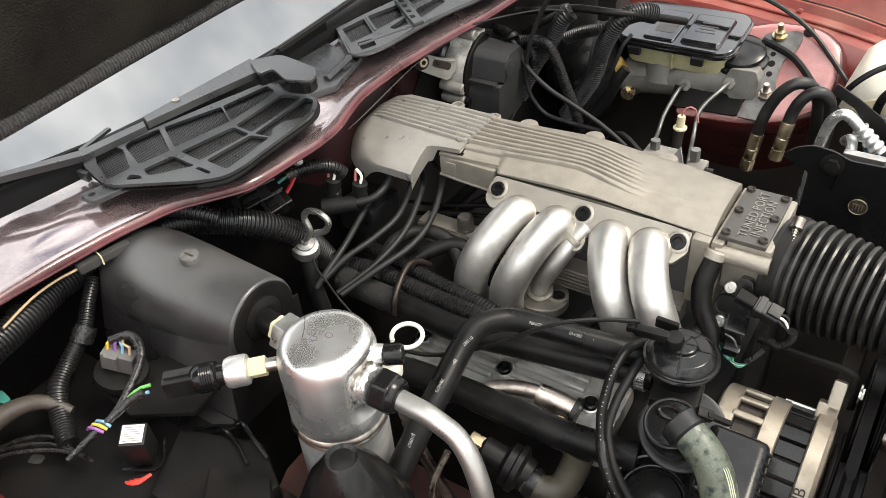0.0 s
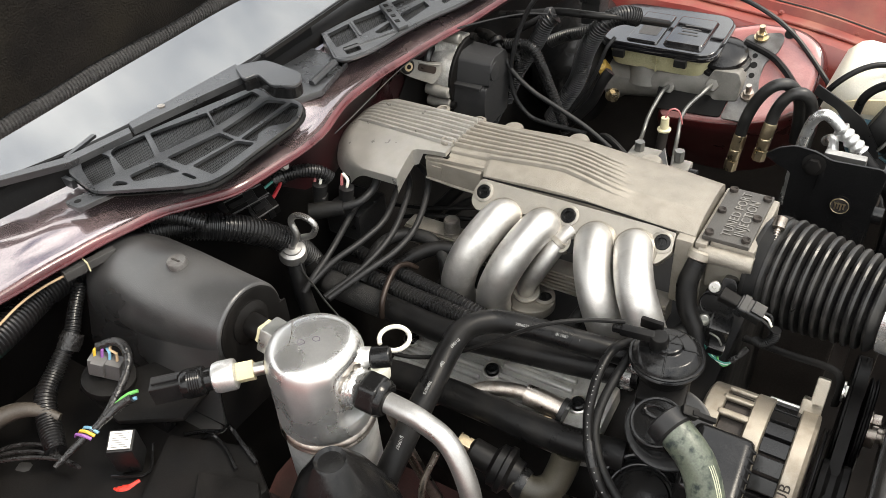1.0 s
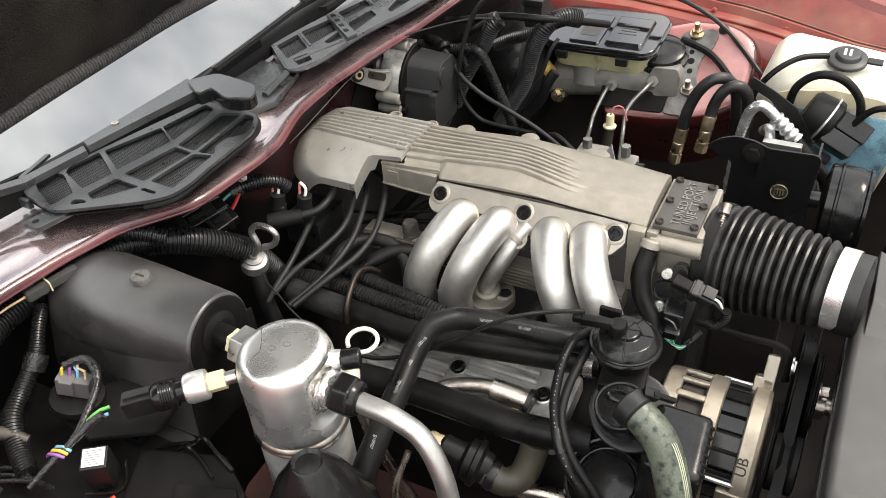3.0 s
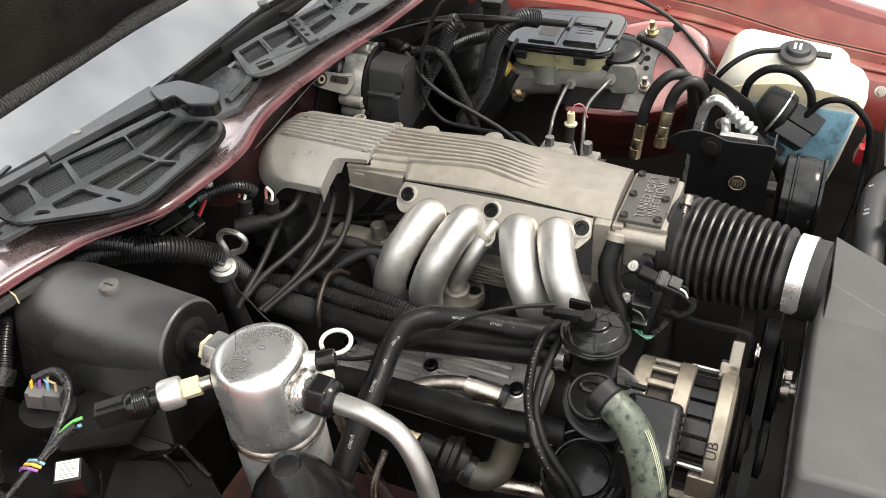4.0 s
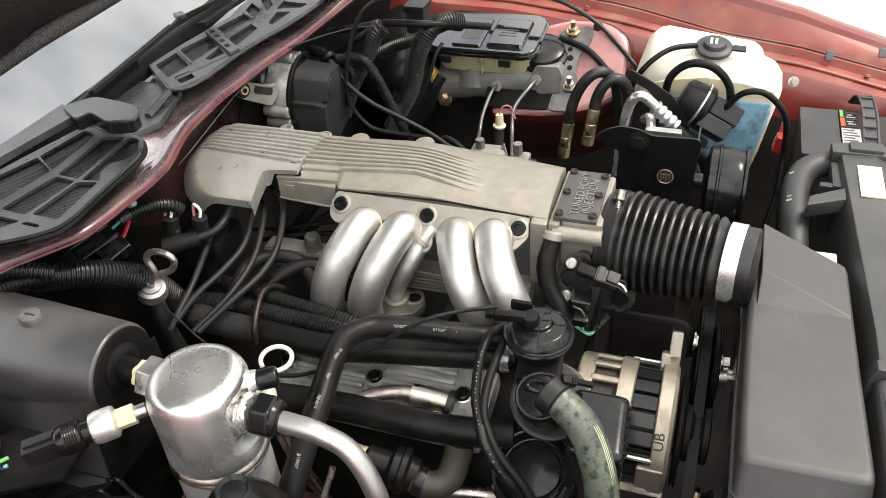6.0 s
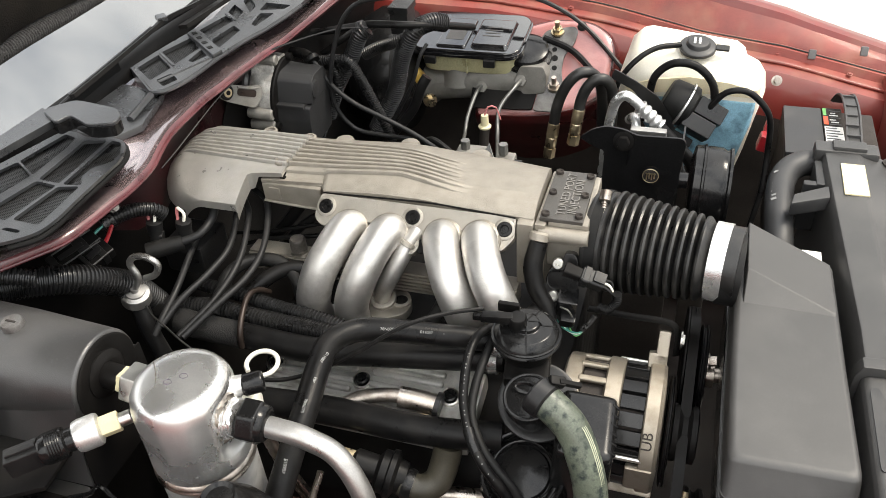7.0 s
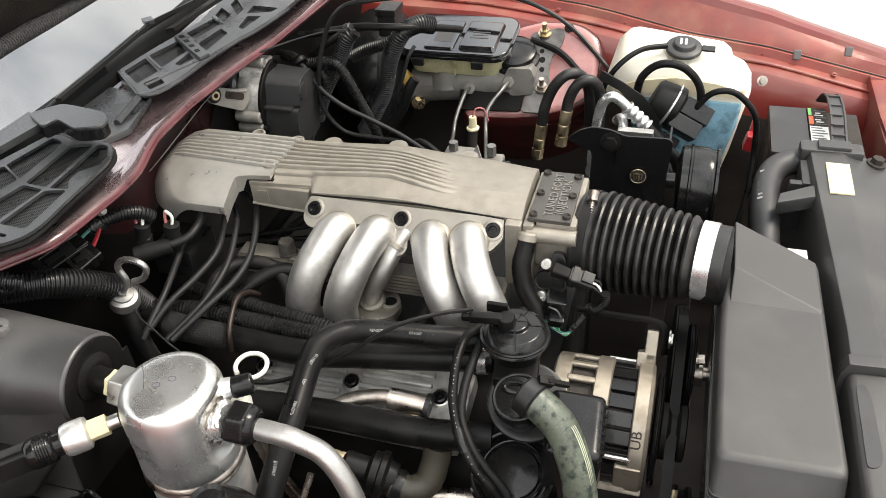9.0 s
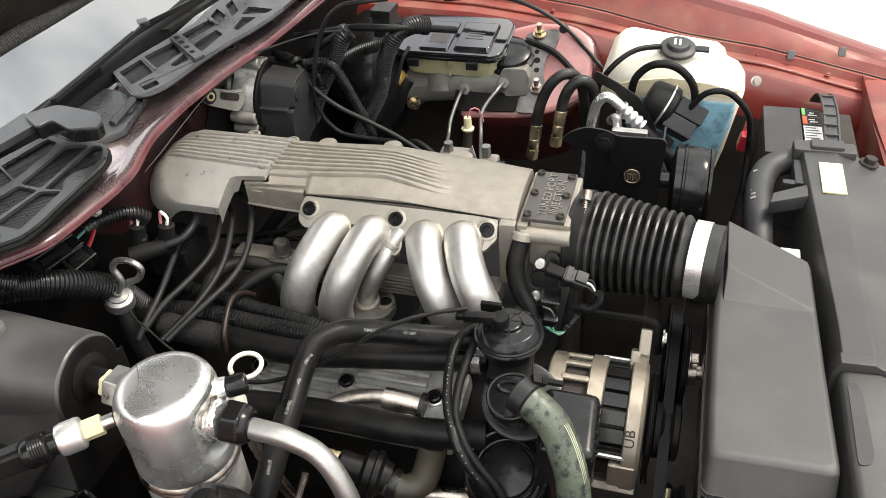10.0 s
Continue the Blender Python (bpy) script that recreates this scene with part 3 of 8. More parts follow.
def cowl():
    body = thing("cowl_panel", (-0.42, 0.075, 0.9), "dark red cowl panel with a worn shiny front lip", "cowl", kind="structure")
    ys = [-0.66 + 1.45 * k / 90 for k in range(91)]

    def dent(x, y):
        return 0.008 * noise.noise((x * 11, y * 11, 0.3)) + 0.0030 * noise.noise((x * 34, y * 34, 1.3))

    lines = []
    for d, z in ((-0.001, 0.9705), (-0.007, 0.9735), (-0.015, 0.9725), (-0.026, 0.972), (-0.036, 0.974), (-0.05, 0.977), (-0.075, 0.980), (-0.10, 0.980), (-0.13, 0.979), (-0.17, 0.979), (-0.24, 0.980)):
        lines.append([(lip_x(y) + d, y, z + (dent(lip_x(y) + d, y) if d < -0.02 else 0.3 * dent(0, y))) for y in ys])
    part("sheet", strip(B(), lines), DARKRED, body, "dark brownish-red painted sheet, dented and reflecting the sky")
    face = [[(lip_x(y) + d, y, z + 0.3 * dent(0, y)) for y in ys] for d, z in ((-0.004, 0.9615), (0.0015, 0.9615), (0.0035, 0.963), (0.0032, 0.9665), (0.0015, 0.9690), (-0.001, 0.9705))]
    part("lip_face", strip(B(), face), LIPRED, body, "faded red folded lip")
    seam = [(lip_x(y) + 0.0032, y, 0.9632) for y in ys[::2]]
    part("seam_bead", sweep(B(), seam, 0.0022, 8, 0.012), LIPRED, body)
    return body


cowl()


def windshield():
    ob = thing("windshield", (-0.50, 0.075, 1.0), "raked windshield reflecting a pale cloudy sky", "windshield", kind="structure")
    bm = B()
    ys = [-0.72 + 1.44 * k / 16 for k in range(17)]
    rows = []
    for s in (0.0, 0.2, 0.5, 0.9):
        rows.append([(-0.462 - s * 0.87 - 0.10 * (y / 0.72) ** 2, 0.075 + y, 1.002 + s * 0.49) for y in ys])
    strip(bm, rows)
    part("pane", bm, GLASS, ob)
    bm = strip(B(), [[(-0.452 - d - 0.10 * (y / 0.72) ** 2, 0.075 + y, z) for y in ys] for d, z in ((-0.004, 0.985), (0.0, 1.000), (0.008, 1.008), (0.016, 1.009), (0.02, 1.008))])
    part("molding", bm, DEEPB, ob, "black lower glass molding")
    return ob


windshield()


def hood():
    body = thing("hood", (-0.385, 0.075, 1.12), "raised hood with a dark fibre insulation blanket underneath", "hood")
    up = radians(80)
    c, s = math.cos(up), math.sin(up)
    ys = [-0.80 + 1.75 * k / 40 for k in range(41)]

    def at(y, d, lift=0.0):
        edge = float(np.interp(y, (-0.85, -0.406, -0.25, -0.1, 0.03, 1.0), (1.100, 1.119, 1.1280, 1.1345, 1.1345, 1.150)))
        return (-0.385 + d * c - lift * s, y, edge + d * s + lift * c)

    bm = strip(B(), [[at(y, d, 0.018 * noise.noise((d * 7, y * 7, 2.0)) - 0.01 * (0.03 < d)) for y in ys] for d in [0.012 + 1.25 * k / 30 for k in range(31)]])
    part("blanket", bm, BLANKET, body, "brown-black fibrous insulation blanket")
    bm = strip(B(), [[at(y, d, 0.035) for y in ys] for d in (0.0, 0.6, 1.30)])
    part("skin", bm, RED, body, "red outer skin")
    part("edge_seal", sweep(B(), [at(y, 0.0, 0.006) for y in ys[::2]], 0.0098, 14, rings=(0.0036, 0.0011)), BRAID, body, "braided dark edge seal")
    for y in (-0.735, 0.89):
        part("hinge_arm", sweep(B(), [(-0.40, y * 0.88, 0.955), (-0.405, y * 0.94, 1.03), (-0.392, y, 1.10), (-0.388, y, 1.16)], 0.010, 8, wide=0.6), BAYDARK, body, "dark steel hinge arm")
    return body


hood()


# ---- cowl grilles and wipers ----
def mesh_under(ob, outline, pitch, z):
    """Fine crossing wires inside an outline, over a dark backing."""
    part("mesh_backing", prism(B(), outline, z - 0.0035, z - 0.0025, Matrix(), 0), MESHP, ob)
    bm = B()
    for axis in (0, 1):
        lo, hi = min(p[axis] for p in outline), max(p[axis] for p in outline)
        for k in range(1, int((hi - lo) / pitch)):
            v = lo + k * pitch
            for s, e in spans(outline, axis, v):
                w = 0.0004
                c = [(v - w, s), (v + w, s), (v + w, e), (v - w, e)] if axis == 0 else [(s, v - w), (e, v - w), (e, v + w), (s, v + w)]
                bm.faces.new([bm.verts.new((x, y, z - 0.0004 * axis)) for x, y in c])
    w = part("mesh", bm, MESHW, ob, "fine black wire mesh")
    w["kind"] = "stuff"


def swell(w, by):
    """A window outline pushed out from its middle."""
    cx, cy = sum(p[0] for p in w) / len(w), sum(p[1] for p in w) / len(w)
    out = []
    for x, y in w:
        d = math.hypot(x - cx, y - cy)
        k = 1 + by * min(1.0, d / 0.02) / max(d, 0.004)
        out.append((cx + (x - cx) * k, cy + (y - cy) * k))
    return out


def near_grille():
    ob = thing("cowl_grille", (-0.39, -0.17, 0.975), "black plastic cowl grille with rounded fine-mesh windows, lightly dusty", "cowl grille", "cowl grilles")
    outline = [(-0.486, -0.286), (-0.480, -0.248), (-0.469, -0.213), (-0.447, -0.126), (-0.426, -0.052), (-0.406, -0.050), (-0.384, -0.061), (-0.344, -0.053), (-0.327, -0.063), (-0.312, -0.092), (-0.309, -0.179), (-0.306, -0.214), (-0.310, -0.239), (-0.330, -0.258), (-0.413, -0.311), (-0.474, -0.298)]
    wins = [
        [(-0.477, -0.277), (-0.475, -0.254), (-0.460, -0.254), (-0.421, -0.276), (-0.425, -0.302), (-0.462, -0.286)],
        [(-0.462, -0.246), (-0.467, -0.236), (-0.459, -0.201), (-0.409, -0.230), (-0.418, -0.264)],
        [(-0.455, -0.193), (-0.430, -0.128), (-0.395, -0.149), (-0.409, -0.219)],
        [(-0.428, -0.122), (-0.416, -0.060), (-0.398, -0.066), (-0.394, -0.088), (-0.393, -0.144)],
        [(-0.404, -0.294), (-0.408, -0.285), (-0.397, -0.281), (-0.390, -0.284)],
        [(-0.402, -0.269), (-0.394, -0.237), (-0.371, -0.239), (-0.358, -0.239), (-0.381, -0.268), (-0.388, -0.275)],
        [(-0.393, -0.223), (-0.379, -0.158), (-0.351, -0.161), (-0.360, -0.226)],
        [(-0.379, -0.150), (-0.381, -0.071), (-0.366, -0.066), (-0.355, -0.064), (-0.350, -0.153)],
        [(-0.352, -0.223), (-0.346, -0.163), (-0.323, -0.157), (-0.319, -0.225)],
        [(-0.344, -0.154), (-0.348, -0.063), (-0.335, -0.064), (-0.321, -0.086), (-0.321, -0.104), (-0.333, -0.118), (-0.333, -0.136), (-0.322, -0.151)],
        [(-0.351, -0.2425), (-0.349, -0.238), (-0.331, -0.239), (-0.330, -0.2435)],
    ]
    bm = pierced(B(), round_corners(outline, 0.012), [round_corners(swell(w, 0.0020), 0.004) for w in wins], 0.9962, 1.0)
    soften(bm, list(bm.faces), 0.0011, 2)
    part("frame", bm, COWLP, ob, "grey-black moulded frame")
    mesh_under(ob, outline, 0.0024, 0.9957)
    skirt = [(x, y) for x, y in outline[6:14]]
    # rim coloured black as the shadow line under the front edge
    part("front_rim", sweep(B(), [(x - 0.003, y, 0.9915) for x, y in skirt], 0.0034, 8, 0.008), MESHP, ob)
    tab = prism(B(), round_corners([(-0.438, -0.334), (-0.411, -0.335), (-0.400, -0.292), (-0.424, -0.290)], 0.006), 0.988, 0.994, Matrix(), 0.001)
    part("mounting_tab", tab, COWLP, ob)
    part("screw_hole", lathe(B(), [(0.004, 0.994), (0.003, 0.9946)], Matrix.Translation((-0.424, -0.326, 0)), 12), MESHP, ob)
    for y in (-0.292, -0.302):
        part("clip", block(B(), (-0.484, y - 0.003, 0.985), (-0.462, y + 0.003, 0.996), 0.001), COWLP, ob)
    return ob


def far_grille():
    ob = thing("cowl_grille", (-0.40, 0.30, 0.975), "black plastic cowl grille with mesh windows and a ribbed bridge", "cowl grille", "cowl grilles")
    outline = [(-0.451, 0.127), (-0.381, 0.070), (-0.366, 0.073), (-0.354, 0.101), (-0.349, 0.134), (-0.346, 0.182), (-0.337, 0.242), (-0.325, 0.286), (-0.318, 0.331), (-0.313, 0.383), (-0.31, 0.70), (-0.45, 0.70), (-0.450, 0.43), (-0.434, 0.366), (-0.427, 0.303), (-0.434, 0.258), (-0.442, 0.211), (-0.447, 0.172)]
    wins = [
        [(-0.439, 0.126), (-0.435, 0.168), (-0.394, 0.134), (-0.400, 0.096)],
        [(-0.434, 0.180), (-0.420, 0.232), (-0.389, 0.201), (-0.394, 0.148)],
        [(-0.380, 0.160), (-0.381, 0.196), (-0.363, 0.179), (-0.371, 0.158)],
        [(-0.390, 0.097), (-0.381, 0.117), (-0.363, 0.103), (-0.371, 0.083)],
        [(-0.422, 0.262), (-0.411, 0.318), (-0.390, 0.301), (-0.399, 0.245)],
        [(-0.383, 0.232), (-0.378, 0.284), (-0.360, 0.270), (-0.359, 0.202)],
        [(-0.414, 0.334), (-0.420, 0.364), (-0.392, 0.340), (-0.386, 0.310)],
        [(-0.412, 0.380), (-0.415, 0.405), (-0.383, 0.364), (-0.380, 0.340)],
        [(-0.353, 0.297), (-0.360, 0.336), (-0.339, 0.340), (-0.343, 0.290)],
        [(-0.366, 0.350), (-0.371, 0.380), (-0.328, 0.376), (-0.332, 0.360)],
    ]
    part("frame", pierced(B(), round_corners(outline, 0.004), [round_corners(swell(w, 0.002), 0.003) for w in wins], 0.9935, 0.999), COWLP, ob, "grey-black moulded frame")
    mesh_under(ob, outline, 0.0027, 0.9945)
    for a, b in (((-0.436, 0.175), (-0.392, 0.140)), ((-0.416, 0.327), (-0.386, 0.304)), ((-0.385, 0.092), (-0.345, 0.19))):
        part("rib", sweep(B(), [(a[0], a[1], 0.9985), (b[0], b[1], 0.9985)], 0.0022, 8), COWLP, ob)
    part("bridge", prism(B(), [(-0.428, 0.236), (-0.426, 0.256), (-0.342, 0.190), (-0.347, 0.172)], 0.998, 1.005, Matrix(), 0.002), COWLP, ob)
    for k in range(4):
        part("bridge_slot", box(B(), (0.009, 0.007, 0.0012), pose(-0.415 + 0.017 * k, 0.236 - 0.0142 * k, 1.0052, 0, 0, -39), 0.0004), MESHP, ob)
    part("end_wall", prism(B(), [(-0.453, 0.126), (-0.383, 0.067), (-0.381, 0.0695), (-0.451, 0.1285)], 0.975, 0.9985, Matrix(), 0.0006), COWLP, ob)
    part("front_rim", sweep(B(), [(x, y, 0.996) for x, y in outline[1:10]], 0.0035, 8, 0.008), COWLP, ob)
    return ob


near_grille()
far_grille()


def wipers():
    ob = thing("wiper", (-0.38, -0.08, 1.0), "black wiper arm with a broad pivot cover beside the glass", "wiper", "wipers")
    arm = [(-0.441, -0.053), (-0.405, -0.075), (-0.419, -0.15), (-0.432, -0.229), (-0.447, -0.222)]
    part("arm", prism(B(), arm, 1.022, 1.031, Matrix(), 0.0008), COWLP, ob, "broad tapered black arm")
    tail = [(-0.447, -0.224), (-0.434, -0.231), (-0.446, -0.306), (-0.492, -0.376), (-0.53, -0.43), (-0.54, -0.42), (-0.501, -0.371), (-0.460, -0.302)]
    part("arm_tail", prism(B(), tail, 1.018, 1.026, Matrix(), 0.0008), COWLP, ob)
    head = [(-0.430, -0.066), (-0.405, -0.036), (-0.383, -0.038), (-0.339, -0.045), (-0.322, -0.062), (-0.321, -0.078), (-0.349, -0.087), (-0.387, -0.070), (-0.391, -0.090)]
    part("pivot_cover", prism(B(), round_corners(head, 0.008), 1.0312, 1.036, Matrix(), 0.0016, 1.0, 3), COWLP, ob, "black angular pivot cover")
    hx, hy = sum(p[0] for p in head) / len(head), sum(p[1] for p in head) / len(head)
    # the cover's shaded side, put into a blacker plastic than its top
    part("pivot_shade_side", prism(B(), round_corners([(hx + (x - hx) * 0.985, hy + (y - hy) * 0.985) for x, y in head], 0.008), 1.018, 1.0310, Matrix(), 0.0008), GLOSSB, ob, "glossy side of the cover, blacker in colour for its shade")
    bolt(ob, (-0.441, -0.178, 1.0315), (0.0, 0, 1), 0.003, 0.002, STEEL)
    part("blade", sweep(B(), [(-0.54, -0.44, 1.010), (-0.50, -0.345, 1.014), (-0.475, -0.27, 1.016)], 0.004, 8), RUBBER, ob)
    part("blade_clip", box(B(), (0.006, 0.05, 0.004), pose(-0.470, -0.275, 1.022, 0, 0, 14), 0.001), COWLP, ob)
    ob = thing("wiper", (-0.40, 0.1, 1.0), "slim black wiper arm lying on the windshield", "wiper", "wipers")
    part("arm", band(B(), [(-0.424, -0.02, 1.030), (-0.428, 0.04, 1.031), (-0.434, 0.10, 1.031), (-0.443, 0.186, 1.031), (-0.447, 0.223, 1.031), (-0.431, 0.301, 1.030), (-0.425, 0.36, 1.030), (-0.42, 0.44, 1.03)], (1, 0.1, 0.3), 0.008, 0.005), DEEPB, ob, "flat black arm")
    part("arm_edge", sweep(B(), [(-0.429, -0.02, 1.032), (-0.433, 0.04, 1.033), (-0.439, 0.10, 1.033), (-0.448, 0.186, 1.033)], 0.0013, 6), COWLP, ob)
    part("blade", sweep(B(), [(-0.430, -0.06, 1.022), (-0.440, 0.02, 1.024), (-0.446, 0.11, 1.025), (-0.452, 0.20, 1.025), (-0.440, 0.33, 1.025)], 0.0035, 8), RUBBER, ob)
    part("blade_clip", box(B(), (0.018, 0.014, 0.007), pose(-0.450, 0.217, 1.034, 0, 0, -40), 0.001), COWLP, ob)
    part("lower_limb", band(B(), [(-0.421, 0.222, 1.020), (-0.416, 0.30, 1.020), (-0.411, 0.379, 1.020), (-0.41, 0.46, 1.02)], (1, 0.1, 0.2), 0.016, 0.006), DEEPB, ob)
    bm = prism(B(), [(-0.455, -0.03), (-0.37, -0.038), (-0.352, 0.0), (-0.375, 0.085), (-0.45, 0.10)], 0.978, 0.988, Matrix(), 0.003)
    tray = solo("cowl_tray", bm, COWLP, "grey-black plastic tray between the cowl grilles", "cowl trim")
    part("bumper", sweep(B(), [(-0.372, 0.005, 0.990), (-0.376, 0.06, 0.996)], 0.005, 8), COWLP, tray)
    part("back_wall", prism(B(), [(-0.462, -0.04), (-0.452, -0.04), (-0.455, 0.11), (-0.465, 0.11)], 0.978, 1.015, Matrix(), 0.001), MESHP, tray)


wipers()


# ---- engine ----
def engine():
    e = thing("engine", (0.0, 0.075, 0.3), "fuel-injected V8 engine with a cast plenum and curved silver intake runners", "engine")
    # block and heads as dark masses under the hoses
    bm = prism(B(), [(-0.17, 0.42), (0.32, 0.42), (0.36, 0.62), (0.30, 0.70), (0.24, 0.74), (-0.05, 0.74), (-0.09, 0.72), (-0.19, 0.60)], -0.19, 0.20, Matrix(((0, 0, 1, 0), (1, 0, 0, 0), (0, 1, 0, 0), (0, 0, 0, 1))), 0.01)
    part("block", bm, DEEPB, e, "grimy black block and heads")
    # plenum: a humped cast top with eight rounded ribs that fade towards the throttle
    FAR_X, FAR_Y = (-0.36, -0.30, -0.17, -0.05, 0.01, 0.076, 0.131, 0.15), (0.138, 0.150, 0.151, 0.154, 0.151, 0.149, 0.139, 0.136)

    def far_y(x):
        return float(np.interp(x, FAR_X, FAR_Y))

    def hump(x):
        return 0.005 * math.exp(-(((x + 0.045) / 0.075) ** 2))

    def crown(y, near, far):
        return float(np.interp(y, (near, near + 0.006, near + 0.016, 0.062, 0.095, far - 0.020, far - 0.006, far), (0.8990, 0.9030, 0.9075, 0.9118, 0.9132, 0.9115, 0.9060, 0.8960)))

    RIB_SIDES = ((-0.0040, 0.0), (-0.0031, 0.06), (-0.0026, 0.72), (-0.0018, 1.0), (0.0014, 1.0), (0.0022, 0.72), (0.0027, 0.06), (0.0040, 0.0))

    def near_y(x):
        return float(np.interp(x, (-0.20, -0.139, -0.132, 0.0, 0.06, 0.118, 0.15), (0.036, 0.040, 0.030, 0.034, 0.032, 0.029, 0.027)))

    def rib_y(k, x):
        f = k / 7
        near = np.interp(x, (-0.19, -0.08, -0.035, 0.0, 0.035), (0, 0.006, 0.0086, 0.0037, -0.0008))
        far = np.interp(x, (-0.19, -0.108, -0.041, 0.0, 0.04), (0, -0.003, -0.0072, -0.0135, -0.0165))
        return 0.0535 + 0.0102 * k + float(near * (1 - f) + far * f)

    def rib_h(x, k):
        end = 0.050 - 0.003 * k + 0.006 * (k % 2)
        return 0.0044 * min(1.0, max(0.0, (end - x) / 0.055)) ** 0.8

    xs = [-0.1925 + (0.1405 + 0.1925) * j / 120 for j in range(121)]
    rows = [[(x, near_y(x) + dy, z) for x in xs] for dy, z in ((0.004, 0.870), (0.0005, 0.8885), (0.0, 0.8965))]
    for f in (0.0, 0.15, 0.35, 0.6, 0.85):
        rows.append([(x, near_y(x) * (1 - f) + (rib_y(0, x) - 0.004) * f, crown(near_y(x) * (1 - f) + (rib_y(0, x) - 0.004) * f, near_y(x), far_y(x)) + hump(x)) for x in xs])
    for k in range(8):
        for dy, h in RIB_SIDES:
            rows.append([(x, rib_y(k, x) + dy, crown(rib_y(k, x) + dy, near_y(x), far_y(x)) + hump(x) + h * rib_h(x, k)) for x in xs])
    for f in (0.25, 0.5, 0.75, 1.0):
        rows.append([(x, (rib_y(7, x) + 0.004) * (1 - f) + far_y(x) * f, crown((rib_y(7, x) + 0.004) * (1 - f) + far_y(x) * f, near_y(x), far_y(x)) + hump(x)) for x in xs])
    rows.append([(x, far_y(x) + 0.002, 0.86) for x in xs])
    bm = strip(B(), rows)
    for x in (xs[0], xs[-1]):
        edge = [v for v in bm.verts if abs(v.co.x - x) < 1e-6]
        edge.sort(key=lambda v: v.index)
        bm.verts.index_update()
        bm.faces.new(sorted(edge, key=lambda v: v.index))
    bmesh.ops.recalc_face_normals(bm, faces=bm.faces)
    part("plenum", bm, CAST, e, "sand-cast aluminium plenum, satin warm grey", 40)
    # bolt bosses that bulge out of the far edge
    for x in (-0.150, -0.055, 0.045):
        part("edge_boss", lathe(B(), [(0.014, 0.865), (0.014, 0.903 + hump(x)), (0.012, 0.9065 + hump(x)), (0.004, 0.9075 + hump(x))], Matrix.Translation((x, far_y(x) - 0.006, 0)), 24), CAST, e)
    # rear cover, wider towards the passenger side, rolled down at its rear edge
    def rear_l(y):
        return float(np.interp(y, (-0.0365, -0.033, -0.024, -0.005, 0.02, 0.055, 0.10, 0.125, 0.15), (-0.312, -0.326, -0.340, -0.352, -0.364, -0.374, -0.380, -0.374, -0.352)))

    def rear_r(y):
        return float(np.interp(y, (-0.0365, 0.024, 0.029, 0.033, 0.0365), (-0.2335, -0.2390, -0.2340, -0.2180, -0.1937)))

    def rear_rib(k, x):
        return 0.0580 + 0.0098 * k + float(np.interp(x, (-0.345, -0.25, -0.19), (0.0045 - 0.0015 * k, 0.0005, -0.0015)))

    def rear_z(x, y):
        d = max(0.0, 1 - (x - rear_l(y)) / 0.030)
        z = 0.9145 - 0.020 * d * d - 0.005 * (max(0.0, 0.01 - y) / 0.046) ** 2
        return z - 0.016 * max(0.0, (y - 0.132) / 0.018) ** 2

    cols = [(j / 70) ** 1.25 for j in range(71)]

    def rear_line(y_of, lift, drop=0.0):
        line = []
        for u in cols:
            x = rear_l(y_of(-0.3)) + (rear_r(y_of(-0.2)) - rear_l(y_of(-0.3))) * u
            y = y_of(x)
            line.append((x, y, rear_z(x, y) + lift * min(1.0, max(0.0, (x - rear_l(y) - 0.018) / 0.022)) - drop))
        x, y, z = line[-1]
        line += [(x + 0.0004, y, z - 0.0008), (x + 0.0006, y, z - (0.023 if y < 0.031 else 0.006) + drop)]
        # the smooth part slopes down towards the passenger side
        return [(x, y + 0.22 * max(0.0, 0.05 - y), z - 0.16 * max(0.0, 0.05 - y)) for x, y, z in line]

    rows = [rear_line(lambda x: -0.0372, 0, 0.010), rear_line(lambda x: -0.0370, 0, 0.0016)]
    for y in (-0.0362, -0.033, -0.028, -0.02, -0.01, 0.0, 0.012, 0.02, 0.024, 0.027, 0.029, 0.031, 0.033, 0.0350, 0.0365, 0.042, 0.048):
        rows.append(rear_line(lambda x: y, 0))
    for k in range(8):
        for dy, h in RIB_SIDES:
            rows.append(rear_line(lambda x: rear_rib(k, x) + dy, 0.0044 * h))
    for y in (0.137, 0.143, 0.148, 0.1505):
        rows.append(rear_line(lambda x: y, 0, 0.012 if y > 0.15 else 0))
    bm = strip(B(), rows)
    bmesh.ops.recalc_face_normals(bm, faces=bm.faces)
    part("rear_cover", bm, CAST_REAR, e, "cast rear cover with ribs, rolled down at the back", 40)
    # dark joint between the two castings, stepping from rib to rib
    part("joint_gap", block(B(), (-0.1975, 0.040, 0.885), (-0.1905, 0.146, 0.9045), 0), DEEPB, e, "dark joint between the castings")
    bm = block(B(), (-0.2225, 0.033, 0.868), (-0.1385, 0.09, 0.8985), 0.003)
    block(bm, (-0.212, 0.0312, 0.876), (-0.197, 0.04, 0.893), 0.001)
    part("plenum_end", bm, CAST, e, "cast end block with a raised pad")
    part("end_rim", sweep(B(), [(-0.222, 0.0322, 0.872), (-0.18, 0.0322, 0.869), (-0.142, 0.0322, 0.868)], 0.0018, 8, 0.006), CAST, e)
    part("end_roof", prism(B(), [(-0.2225, 0.0335), (-0.137, 0.041), (-0.137, 0.07), (-0.2225, 0.07)], 0.8985, 0.9035, Matrix(), 0.001), CAST, e)
